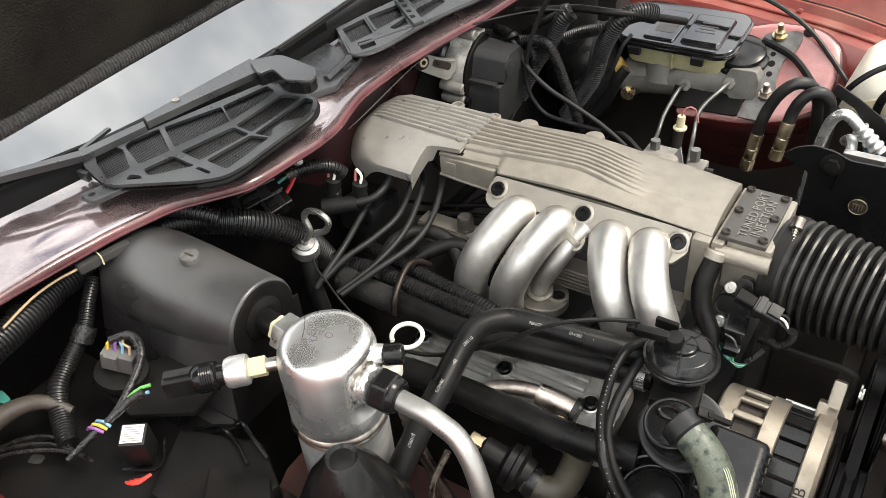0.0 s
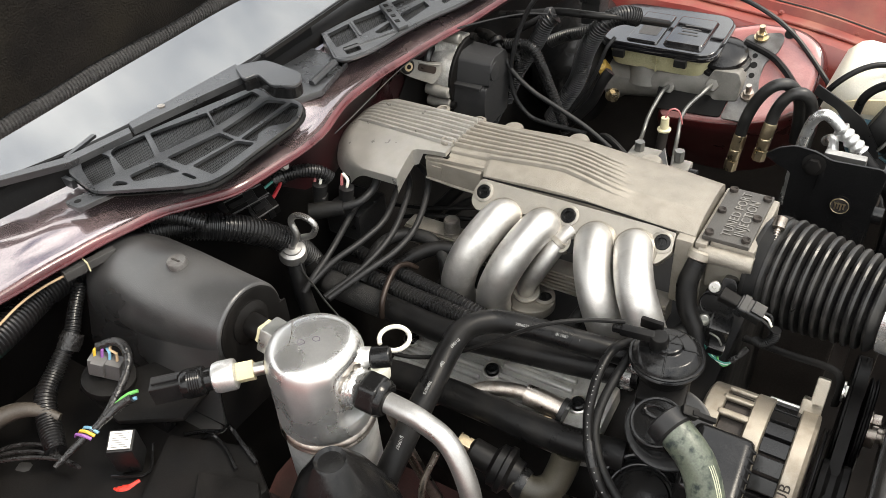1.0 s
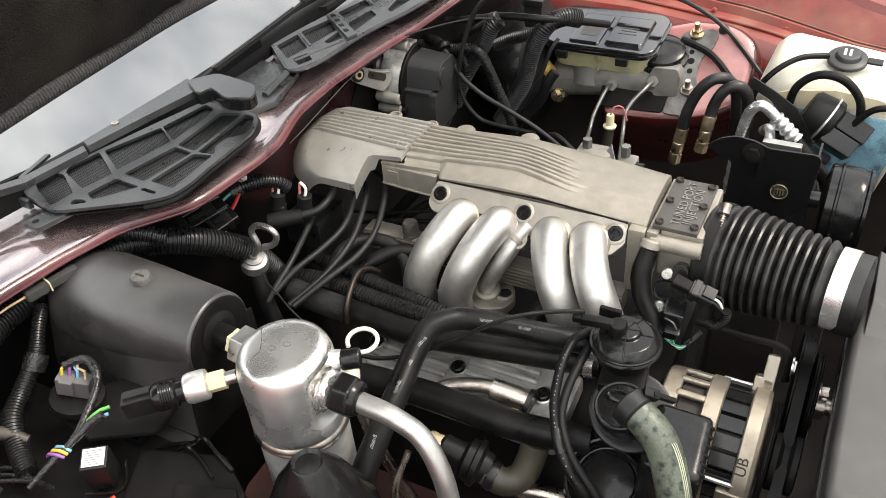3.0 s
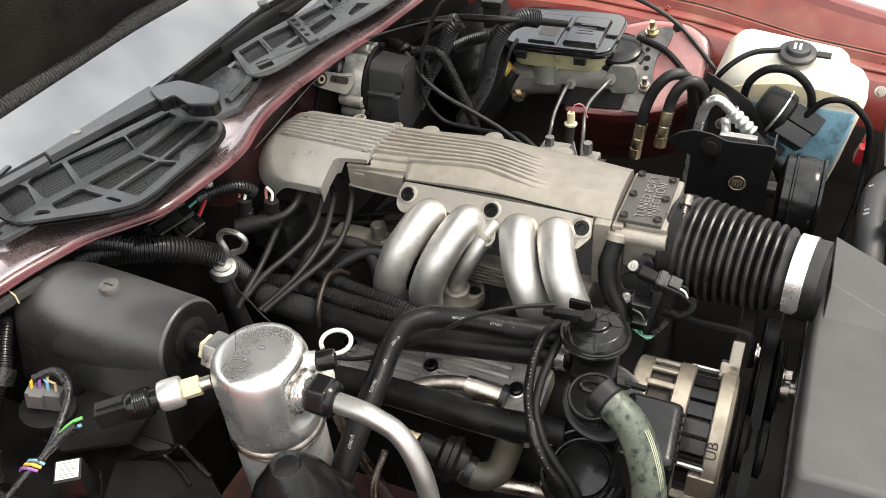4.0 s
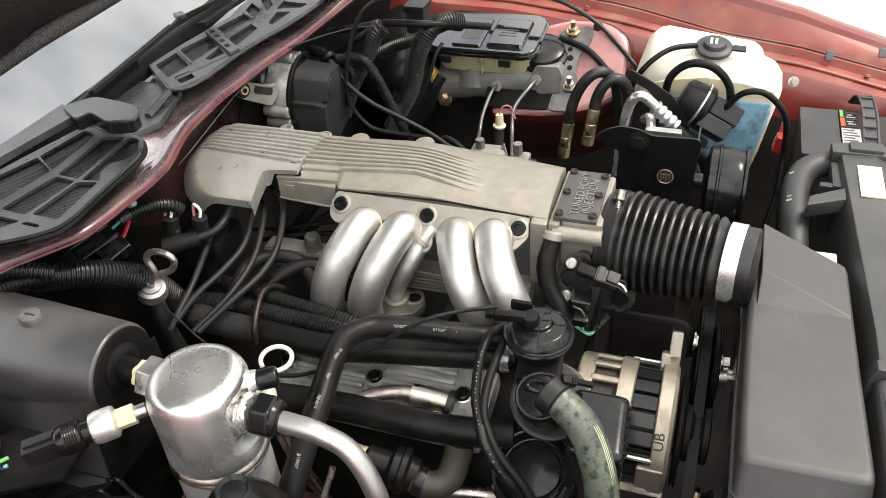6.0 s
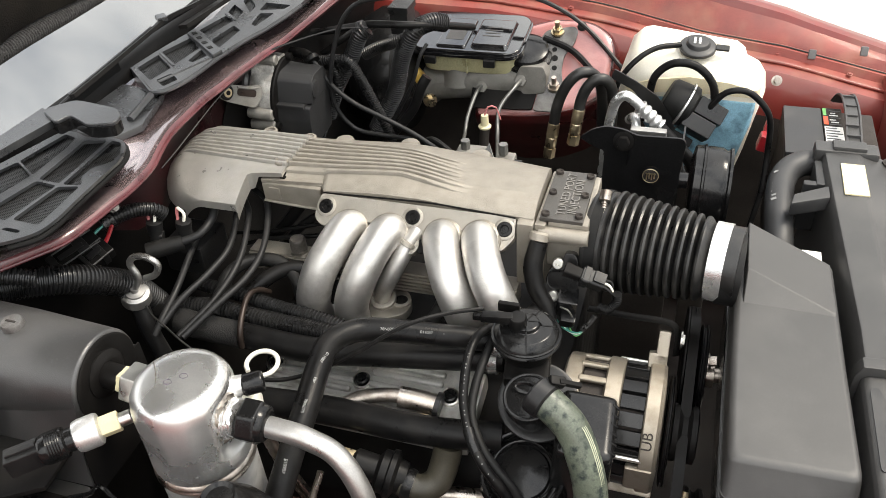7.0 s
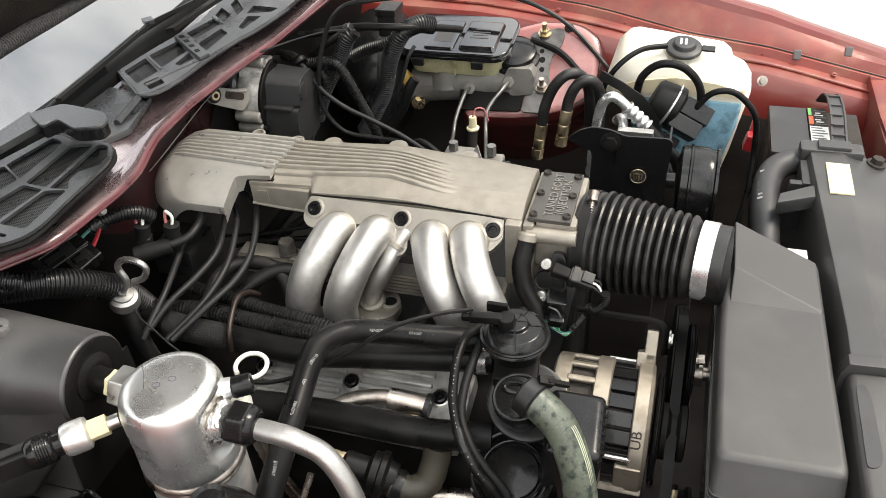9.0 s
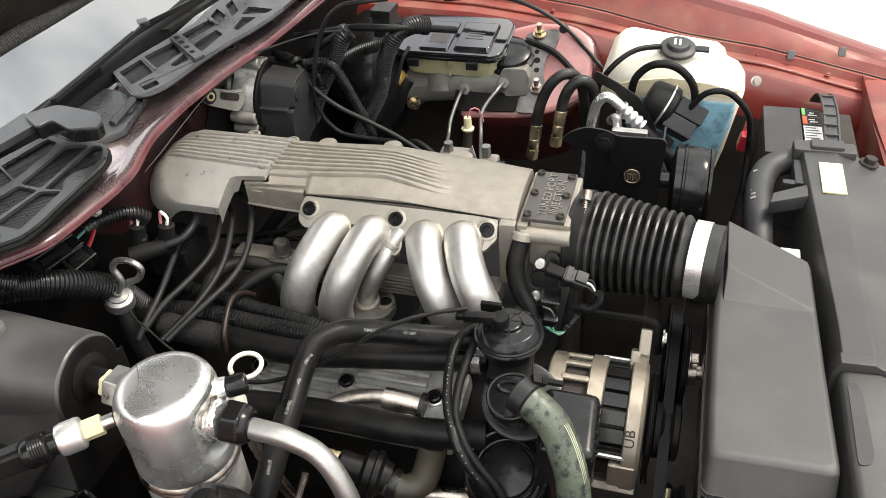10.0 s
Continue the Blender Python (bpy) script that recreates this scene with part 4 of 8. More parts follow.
    for x, y in ((-0.2035, 0.0620), (-0.1985, 0.1360), (-0.262, 0.1430)):
        z = 0.9150 if y < 0.1 else 0.9085
        bm = lathe(B(), [(0.0098, z - 0.012), (0.0098, z + 0.0022), (0.0088, z + 0.0032), (0.0062, z + 0.0032), (0.0056, z - 0.001)], Matrix.Translation((x, y, 0)), 22)
        part("screw_boss", bm, CAST, e)
        part("screw", lathe(B(), [(0.0055, z - 0.004), (0.0055, z + 0.0012), (0.0045, z + 0.0018), (0.002, z + 0.0008)], Matrix.Translation((x, y, 0)), 14), CAST_DARK, e)
    # runner flange, sloping under the plenum's edge, with dark bolt holes
    face = Matrix(((1, 0, 0, 0), (0, 0.75, -0.66, 0.017), (0, 0.66, 0.75, 0.8875), (0, 0, 0, 1)))
    fl = [(-0.1335, 0.0155), (-0.1375, -0.008), (-0.136, -0.018), (-0.126, -0.026), (-0.112, -0.025), (-0.104, -0.018), (-0.060, -0.014), (-0.026, -0.020), (-0.022, -0.040), (-0.012, -0.047), (0.002, -0.046), (0.007, -0.036), (0.004, -0.022), (0.016, -0.016), (0.056, -0.012), (0.092, -0.014), (0.1, -0.026), (0.108, -0.028), (0.1215, -0.010), (0.119, 0.0155)]
    part("runner_flange", prism(B(), round_corners(fl, 0.005), -0.012, 0.0, face, 0.0018), CAST_PALE, e, "pale cast flange between plenum and runners")
    part("flange_gap", sweep(B(), [(-0.132, 0.0296, 0.8975), (0.0, 0.0330, 0.8995), (0.06, 0.0312, 0.8983), (0.118, 0.0282, 0.8968)], 0.0012, 6, 0.008), DEEPB, e, "thin dark joint")
    for x in (-0.1234, -0.0075, 0.1077):
        M = face @ Matrix.Translation((x, -0.001, 0.0))
        part("bolt_boss", lathe(B(), [(0.0135, -0.004), (0.0130, 0.0012), (0.0112, 0.0020), (0.0096, 0.0020), (0.0094, -0.002)], M, 28), CAST_PALE, e)
        part("flange_bolt", lathe(B(), [(0.0093, -0.001), (0.0093, 0.0016), (0.0084, 0.0024), (0.0054, 0.0024), (0.0045, 0.0002), (0.001, 0.0002)], M, 20), GLOSSB, e, "black recessed socket bolt")
    M = face @ Matrix.Translation((0.0085, -0.0345, -0.006))
    part("flange_hole", lathe(B(), [(0.0085, -0.002), (0.0085, 0.004), (0.003, 0.0045)], M, 18), MESHP, e)
    # four large runners and one small cold-start tube
    rows = [
        [(-0.0820, 0.0120, 0.8590), (-0.0880, -0.0050, 0.8735), (-0.0980, -0.0300, 0.8620), (-0.1125, -0.0530, 0.8330), (-0.1240, -0.0580, 0.7900), (-0.1300, -0.0400, 0.7420), (-0.1300, -0.0050, 0.7120)],
        [(-0.0300, 0.0135, 0.8600), (-0.0355, -0.0035, 0.8745), (-0.0475, -0.0300, 0.8600), (-0.0605, -0.0530, 0.8300), (-0.0720, -0.0580, 0.7920), (-0.0760, -0.0400, 0.7460), (-0.0740, -0.0050, 0.7150)],
        [(0.0320, 0.0145, 0.8610), (0.0340, -0.0020, 0.8760), (0.0420, -0.0260, 0.8750), (0.0545, -0.0480, 0.8580), (0.0680, -0.0600, 0.8330), (0.0800, -0.0540, 0.7900), (0.0860, -0.0300, 0.7500)],
        [(0.0780, 0.0175, 0.8640), (0.0805, 0.0010, 0.8790), (0.0895, -0.0250, 0.8800), (0.1020, -0.0480, 0.8670), (0.1170, -0.0600, 0.8420), (0.1290, -0.0540, 0.8000), (0.1340, -0.0300, 0.7600)],
    ]
    for pts in rows:
        part("runner", sweep(B(), pts, 0.0218, 28, 0.005), RUNNER, e, "smooth curved silver runner tube")
    for pts in rows:
        bm = B()
        W = aim(Vector(pts[1]) - Vector((0, -0.66, 0.75)) * 0.0042, (0, -0.66, 0.75))
        lathe(bm, [(0.0262, -0.004), (0.0256, 0.0008), (0.0240, 0.0022), (0.0228, 0.0042), (0.0212, 0.0048)], W, 40)
        for v in bm.verts:
            v.co += Vector((0, -1, 1)) * (0.0007 * noise.noise(v.co * 190))
        part("weld_bead", bm, CAST_PALE, e)
    part("cold_start_tube", sweep(B(), [(0.0, 0.012, 0.872), (-0.007, 0.0, 0.864), (-0.016, -0.015, 0.848), (-0.027, -0.025, 0.826), (-0.040, -0.026, 0.800), (-0.046, -0.02, 0.782), (-0.047, -0.012, 0.768)], 0.0115, 18, 0.004), RUNNER, e, "thin silver cold-start tube")
    part("tube_collar", lathe(B(), [(0.0122, -0.003), (0.0142, -0.002), (0.0142, 0.003), (0.0122, 0.004)], aim((-0.009, -0.003, 0.861), (-0.45, -0.6, -0.7)), 24), CAST_PALE, e)
    part("tube_foot", lathe(B(), [(0.017, -0.004), (0.017, 0.003), (0.013, 0.006)], aim((-0.046, -0.018, 0.777), (0.05, -0.3, 1)), 24), CAST, e)
    low = [(-0.072, -0.030), (-0.050, -0.050), (-0.030, -0.046), (-0.012, -0.034), (-0.008, -0.014), (-0.020, 0.010), (-0.045, 0.014), (-0.070, 0.006)]
    part("lower_flange", prism(B(), round_corners(low, 0.008), 0.758, 0.771, Matrix(), 0.003), CAST_PALE, e, "pale cast lower flange")
    part("lower_boss", lathe(B(), [(0.013, 0.768), (0.013, 0.7735), (0.011, 0.7745), (0.009, 0.7745), (0.0085, 0.771)], Matrix.Translation((-0.024, -0.012, 0)), 24), CAST_PALE, e)
    part("flange_bolt", lathe(B(), [(0.0088, 0.770), (0.0088, 0.7738), (0.004, 0.7725)], Matrix.Translation((-0.024, -0.012, 0)), 16), GLOSSB, e)
    # ribbed lower rail
    bm = B()
    block(bm, (-0.246, 0.004, 0.775), (0.125, 0.03, 0.806), 0.002)
    part("lower_rail", bm, CAST, e, "dirty cast rail with fine ribs")
    for k in range(5):
        part("rail_rib", block(B(), (-0.246, 0.001, 0.778 + 0.0056 * k), (0.125, 0.006, 0.781 + 0.0056 * k), 0.0006), CAST_PALE, e)
    bm = lathe(B(), [(0.011, 0.80), (0.011, 0.825), (0.009, 0.828)], Matrix.Translation((-0.176, 0.016, 0)), 18)
    lathe(bm, [(0.013, 0.80), (0.013, 0.81)], Matrix.Translation((-0.176, 0.016, 0)), 6)
    part("rail_cap", bm, CAST_DARK, e, "dull grey metal cap")
    # valve cover
    VC = pose(-0.055, -0.130, 0.729, 12, 0, 0)
    bm = box(B(), (0.275, 0.10, 0.03), VC @ Matrix.Translation((0.0275, 0, -0.008)), 0.008)
    part("valve_cover", bm, COVERA, e, "cast aluminium valve cover with pressed ribs")
    for x, w in ((-0.045, 0.105), (0.072, 0.09)):
        for y in (-0.038, -0.025, -0.009, 0.004, 0.020, 0.033):
            part("cover_rib", box(B(), (w, 0.0075, 0.008), VC @ Matrix.Translation((x, y, 0.008)), 0.003, 1.0, 3), COVERA, e)
    for x in (-0.098, 0.018, 0.13):
        bm = lathe(B(), [(0.012, 0.006), (0.012, 0.011), (0.010, 0.0115), (0.0085, 0.008)], VC @ Matrix.Translation((x, 0.006, 0)), 20)
        q = part("cover_washer", bm, ZINC, e)
        part("cover_bolt", lathe(B(), [(0.0082, 0.004), (0.0082, 0.014), (0.006, 0.015), (0.004, 0.010)], VC @ Matrix.Translation((x, 0.006, 0)), 14), GLOSSB, e)
    # throttle body
    bm = block(B(), (0.1425, 0.018, 0.80), (0.156, 0.138, 0.899), 0.003)
    part("plenum_lip", bm, CAST, e)
    part("plenum_post", block(B(), (0.1215, 0.0155, 0.808), (0.1420, 0.030, 0.8985), 0.003), CAST, e, "cast end post of the plenum")
    part("breather_stub", lathe(B(), [(0.0098, 0), (0.0120, 0.002), (0.0120, 0.010), (0.009, 0.012)], aim((0.150, 0.0185, 0.8895), (-0.1, -0.5, -0.85)), 24), CAST, e, "short cast breather stub")
    bm = block(B(), (0.1565, 0.026, 0.835), (0.205, 0.134, 0.900), 0.004)
    block(bm, (0.15, 0.02, 0.872), (0.206, 0.032, 0.892), 0.003)
    lathe(bm, [(0.0095, 0), (0.0095, 0.058)], aim((0.148, 0.022, 0.885), (1, 0, 0)), 18)
    part("throttle_body", bm, CAST, e, "cast throttle body")
    part("throttle_neck", lathe(B(), [(0.056, 0), (0.058, 0.012), (0.055, 0.028)], aim((0.200, 0.075, 0.845), (1, -0.05, 0)), 36), CAST_DARK, e)
    bm = block(B(), (0.147, 0.026, 0.899), (0.198, 0.132, 0.9045), 0.0015)
    plate = part("cover_plate", bm, PLATE, e, "dark grey cover plate with raised bright lettering")
    for x, y in ((0.153, 0.125), (0.153, 0.079), (0.153, 0.033), (0.192, 0.122), (0.192, 0.079), (0.192, 0.035)):
        part("screw", lathe(B(), [(0.0049, 0.9045), (0.0049, 0.908), (0.0042, 0.9085), (0.0021, 0.9065)], Matrix.Translation((x, y, 0)), 16), BAYDARK, plate)
    TM = pose(0.170, 0.080, 0.9046, 0, 0, 90)
    words("lettering", "TUNED PORT", TM, 0.0150, LETTER, plate, 0.0011)
    words("lettering", "INJECTION", pose(0.1825, 0.076, 0.9046, 0, 0, 90), 0.0150, LETTER, plate, 0.0011)
    # throttle position sensor, its plug and the idle valve
    S = aim((0.176, 0.004, 0.834), (0.05, -0.92, 0.38), (0, 0.38, 0.92))
    lobe = [(-0.014, -0.004), (-0.012, 0.012), (0.004, 0.020), (0.004, 0.034), (0.018, 0.034), (0.022, 0.020), (0.024, -0.012), (0.012, -0.014), (0.006, -0.024), (-0.006, -0.024), (-0.004, -0.012)]
    part("throttle_sensor", prism(B(), round_corners(lobe, 0.005), -0.02, 0.005, S, 0.0015), GLOSSB, e, "black throttle sensor")
    part("sensor_rim", sweep(B(), [S @ Vector((x, y, 0.005)) for x, y in ((0.004, -0.010), (-0.008, -0.010), (-0.013, 0.0), (-0.008, 0.010), (0.006, 0.012), (0.014, 0.016))], 0.0013, 6, 0.003), GLOSSB, e)
    for x, y in ((-0.002, 0.021), (-0.004, -0.020)):
        q = S @ Matrix.Translation((x, y, 0.004))
        part("torx_bolt", lathe(B(), [(0.0068, 0), (0.0068, 0.005), (0.0058, 0.006), (0.0026, 0.006), (0.002, 0.003)], q, 16), ZINC, e, "torx bolt")
    d = Vector((1.0, 0.0, -0.32)).normalized()
    C = aim((0.186, -0.004, 0.857), d, (0, -0.4, 0.9))
    part("sensor_neck", loft(B(), [[C @ Vector((x * w, y * w, z)) for x, y in rounded(0.016, 0.014, 0.003)] for z, w in ((-0.002, 0.95), (0.010, 0.9), (0.020, 0.85))]), DEEPB, e, "black tapered neck")
    part("sensor_plug", prism(prism(B(), rounded(0.019, 0.017, 0.003), 0.018, 0.046, C, 0.0015), rounded(0.022, 0.020, 0.003), 0.020, 0.028, C, 0.001), PLASTIC, e, "black locking plug")
    part("plug_clip", box(box(B(), (0.012, 0.003, 0.014), C @ Matrix.Translation((0, 0.0105, 0.039)), 0.001), (0.003, 0.005, 0.014), C @ Matrix.Translation((0.006, 0.0095, 0.039)), 0.0008), PLASTIC, e, "black lock tab")
    for k, c in enumerate((WIRE, OFFWHITE, WIRE)):
        part("plug_lead", sweep(B(), [C @ Vector((-0.004 + 0.004 * k, 0.002, 0.044)), C @ Vector((-0.005 + 0.005 * k, 0.0, 0.053 + 0.001 * k)), (0.245 - 0.002 * k, -0.006 + 0.002 * k, 0.826), (0.242, -0.006, 0.814)], 0.0015, 6, 0.003), c, e)
    part("plug_loom", sweep(B(), [(0.247, -0.008, 0.834), (0.247, -0.007, 0.822), (0.242, -0.006, 0.812), (0.236, -0.002, 0.803), (0.228, 0.006, 0.797)], 0.0055, 12, 0.003, rings=(0.003, 0.001)), RUBBER, e, "short ribbed rubber boot")
    part("idle_valve", box(box(B(), (0.024, 0.026, 0.030), pose(0.189, -0.010, 0.812, 14, 8, 8), 0.003), (0.018, 0.020, 0.016), pose(0.192, -0.018, 0.795, 20, 8, 8), 0.002), GLOSSB, e, "black idle valve plug")
    part("idle_bail", sweep(B(), [(0.184, -0.027, 0.818), (0.194, -0.029, 0.816), (0.199, -0.028, 0.806)], 0.0011, 6, 0.003), LINE, e)
    for k, c in enumerate((TEALW, OFFWHITE, TEALW, GRNW)):
        part("idle_lead", sweep(B(), [(0.178 + 0.005 * k, -0.018, 0.790 - 0.001 * k), (0.190 + 0.003 * k, -0.024, 0.781 - 0.0015 * k), (0.206, -0.024, 0.778 - 0.0015 * k), (0.214, -0.018, 0.782), (0.221, -0.012, 0.792)], 0.0011, 6, 0.004), c, e)
    part("lead_sleeve", sweep(B(), [(0.210, -0.020, 0.780), (0.217, -0.015, 0.787), (0.224, -0.009, 0.797)], 0.0036, 8, 0.003), TAPE, e)
    return e


engine()


# ---- air intake ----
def air_duct():
    ob = thing("air_duct", (0.29, 0.07, 0.78), "black rubber accordion intake duct with a bright band clamp", "air duct")
    a, b = Vector((0.205, 0.075, 0.849)), Vector((0.357, 0.052, 0.854))
    d = b - a
    prof, L = [(0.058, 0.0), (0.060, 0.004), (0.060, 0.022), (0.056, 0.026)], d.length
    n = 11
    for k in range(n):
        h = 0.030 + (L - 0.052) * k / (n - 1)
        r = 0.063 - 0.012 * k / (n - 1)
        prof += [(r - 0.010, h - 0.0052), (r - 0.001, h - 0.0024), (r, h), (r - 0.001, h + 0.0024)]
    prof += [(0.043, L - 0.014), (0.045, L - 0.012), (0.045, L + 0.02)]
    part("bellows", lathe(B(), prof, aim(a, d), 44), BELLOW, ob)
    part("band_clamp", lathe(B(), [(0.0452, L - 0.012), (0.0468, L - 0.012), (0.0468, L + 0.006), (0.0452, L + 0.006)], aim(a, d), 44), BRIGHT, ob, "polished band clamp")
    bm = lathe(B(), [(0.0602, 0.006), (0.0614, 0.006), (0.0614, 0.018), (0.0602, 0.018)], aim(a, d), 44)
    part("worm_clamp", bm, DULLRUB, ob)
    M = aim(a + Vector((0.012, -0.01, 0.0625)), (0, -0.8, -0.6))
    part("clamp_screw", sweep(lathe(B(), [(0.007, -0.012), (0.007, 0.0), (0.005, 0.001)], M, 12), [M @ Vector((0, 0, 0)), M @ Vector((0, 0, 0.035))], 0.004, 10, rings=(0.003, 0.0012)), STEEL, ob)
    return ob


def air_cleaner():
    ob = thing("air_cleaner", (0.43, -0.05, 0.70), "grey plastic air cleaner box with a sloping ridged lid", "air cleaner")
    def ring(z, inset, zn, near=0.0):
        # outline of the lid, drawn in by inset; zn lowers the near end
        pts = round_corners([(0.374, 0.146), (0.388, 0.150), (0.484, 0.102), (0.490, -0.06), (0.497, -0.219), (0.374, -0.222), (0.373, -0.08)], 0.012, 4)
        cx, cy = 0.432, -0.04
        out = []
        for x, y in pts:
            x1 = x - math.copysign(min(inset, abs(x - cx)), x - cx)
            y1 = y - math.copysign(min(inset, abs(y - cy)), y - cy)
            if y1 < -0.15:
                y1 += near
            out.append((x1, y1, z - zn * (0.14 - y1) / 0.36))
        return out
    part("base", loft(B(), [ring(0.66, 0.006, 0), ring(0.76, 0.002, 0.01), ring(0.784, 0.0, 0.02), ring(0.786, -0.009, 0.02), ring(0.793, -0.010, 0.02), ring(0.7965, -0.008, 0.02)]), GLOSSB, ob, "black lower box with a rolled rim")
    rows = [ring(0.7968, 0.0, 0.02), ring(0.797, -0.001, 0.02), ring(0.801, -0.001, 0.02), ring(0.804, 0.0, 0.02), ring(0.8045, 0.001, 0.02)]
    rows += [ring(0.835 + 0.0065 * math.sin(radians(w)), 0.002 + 0.0075 * (1 - math.cos(radians(w))), 0.022, 0.016 + 0.003 * (1 - math.cos(radians(w)))) for w in range(0, 91, 18)]
    part("lid", loft(B(), rows), GREYP, ob, "flat grey lid, dusty satin", 42)
    def lid_z(y):
        return 0.8415 - 0.022 * (0.14 - y) / 0.36
    # the far part stands higher at the duct side and runs out towards the radiator
    low = [(0.384, 0.139), (0.479, 0.092), (0.483, 0.012), (0.482, 0.004), (0.384, 0.006)]
    high = [(0.386, 0.136, 0.016), (0.478, 0.091, 0.003), (0.482, 0.014, 0.0012), (0.480, 0.012, 0.0012), (0.386, 0.052, 0.016)]
    bm = loft(B(), [[(x, y, lid_z(y) - 0.002) for x, y in low], [(x, y, lid_z(y) + h) for x, y, h in high]])
    soften(bm, list(bm.faces), 0.0025, 3, 0.15)
    part("raised_panel", bm, GREYP, ob)
    bm = lathe(B(), [(0.043, -0.004), (0.0450, 0), (0.0450, 0.02)], aim((0.357, 0.051, 0.850), (1, 0, -0.05)), 36)
    part("neck", bm, DULLRUB, ob)
    return ob


air_duct()
air_cleaner()


def radiator_cover():
    ob = thing("radiator_cover", (0.55, 0.0, 0.6), "grey-black plastic radiator cover with a cream label", "radiator cover")
    XZ = Matrix(((1, 0, 0, 0), (0, 0, 1, 0), (0, 1, 0, 0), (0, 0, 0, 1)))
    sec = [(0.497, 0.64), (0.500, 0.815), (0.506, 0.830), (0.538, 0.832), (0.545, 0.828), (0.60, 0.812), (0.72, 0.78), (0.72, 0.64)]
    bm = loft(B(), [[(x - (0.016 if x < 0.51 else 0.004) * max(0, y) / 0.385, y, z) for x, z in sec] for y in (-0.05, 0.0, 0.385)])
    soften(bm, list(bm.faces), 0.003, 2)
    part("shroud", bm, GREYP, ob, "grey plastic shroud")
    sec2 = [(0.497, 0.64), (0.502, 0.82), (0.507, 0.826), (0.54, 0.828), (0.60, 0.808), (0.72, 0.77), (0.72, 0.64)]
    part("shroud_end", prism(B(), sec2, -0.50, -0.066, XZ, 0.004), GREYP, ob)
    part("joint", prism(B(), [(x - 0.004 if x < 0.6 else x, z + 0.006) for x, z in sec], -0.066, -0.05, XZ, 0.002), GREYP, ob)
    part("recess", prism(B(), round_corners([(0.5075, -0.086), (0.516, -0.082), (0.521, -0.100), (0.523, -0.176), (0.518, -0.188), (0.5075, -0.190)], 0.006), 0.8262, 0.8275, Matrix(), 0.0004), BATP, ob, "darker sunken panel")
    part("top_flange", block(block(B(), (0.477, 0.370, 0.812), (0.562, 0.400, 0.834), 0.005), (0.500, 0.374, 0.830), (0.545, 0.396, 0.839), 0.003), GREYP, ob)
    bm = block(block(B(), (0.462, 0.30, 0.74), (0.486, 0.312, 0.818), 0.003), (0.478, 0.30, 0.74), (0.490, 0.365, 0.820), 0.003)
    part("side_bracket", bm, BATP, ob)
    bm = prism(B(), [(0.441, 0.232), (0.492, 0.258), (0.492, 0.288), (0.446, 0.258)], 0.806, 0.828, Matrix(), 0.004)
    part("hook", bm, BATP, ob)
    part("label", block(B(), (0.508, 0.262, 0.8315), (0.5385, 0.340, 0.8332), 0), LABELY, ob, "cream rectangular sticker")
    part("label_box", block(B(), (0.511, 0.266, 0.8330), (0.518, 0.285, 0.8338), 0), LABELW, ob)
    part("label", block(B(), (0.455, 0.125, 0.80), (0.478, 0.155, 0.812), 0.001), LABELW, ob, "small worn white tag")
    bolt(ob, (0.580, 0.372, 0.820), (0.15, 0, 1), 0.009, 0.009, BAYDARK)
    return ob


radiator_cover()


def front_support():
    ob = thing("radiator_support", (0.66, 0.5, 0.4), "red painted front panel beside the battery", "body panel", kind="structure")
    bm = strip(B(), [[(x, y, z) for y, x in ((0.36, 0.64), (0.5, 0.635), (0.64, 0.63), (0.80, 0.63))] for z, x0 in ((0.55, 0), (0.70, 0), (0.76, 0))])
    part("wall", bm, REDDUST, ob)
    bm = strip(B(), [[(x, y, z + 0.03 * (0.8 - y)) for y in (0.36, 0.5, 0.64, 0.80)] for x, z in ((0.63, 0.745), (0.64, 0.75), (0.69, 0.75), (0.70, 0.735), (0.78, 0.73), (0.9, 0.68), (0.92, 0.4))])
    part("ledge", bm, REDDUST, ob)
    bm = strip(B(), [[(x, y, z) for y in (-0.66, -0.2, 0.36)] for x, z in ((0.72, 0.5), (0.72, 0.76), (0.80, 0.74), (0.92, 0.68), (0.93, 0.35))])
    part("nose_panel", bm, RED, ob)
    return ob


front_support()


def frame_rail():
    bm = loft(B(), [[(x, y, z) for y, z in ((-0.30, 0.44), (-0.30, 0.53), (-0.28, 0.545), (-0.15, 0.55), (-0.13, 0.53), (-0.13, 0.44))] for x in (-0.30, -0.1, 0.1, 0.34)])
    return solo("frame_rail", bm, surf("dull_maroon_primer", (0.075, 0.030, 0.026), 0.6, 0, 0.4, 12, 500, 0.3, 0.1, dirt=((0.02, 0.014, 0.012), 0.6, 14)), "dull maroon frame rail low beside the engine", "frame rail")


frame_rail()


def bay_tray():
    bm = block(B(), (-0.45, -0.60, 0.20), (0.75, 0.74, 0.24), 0.01)
    return solo("undertray", bm, BAYDARK, "dark grimy floor of the engine bay", "undertray", kind="structure")


bay_tray()


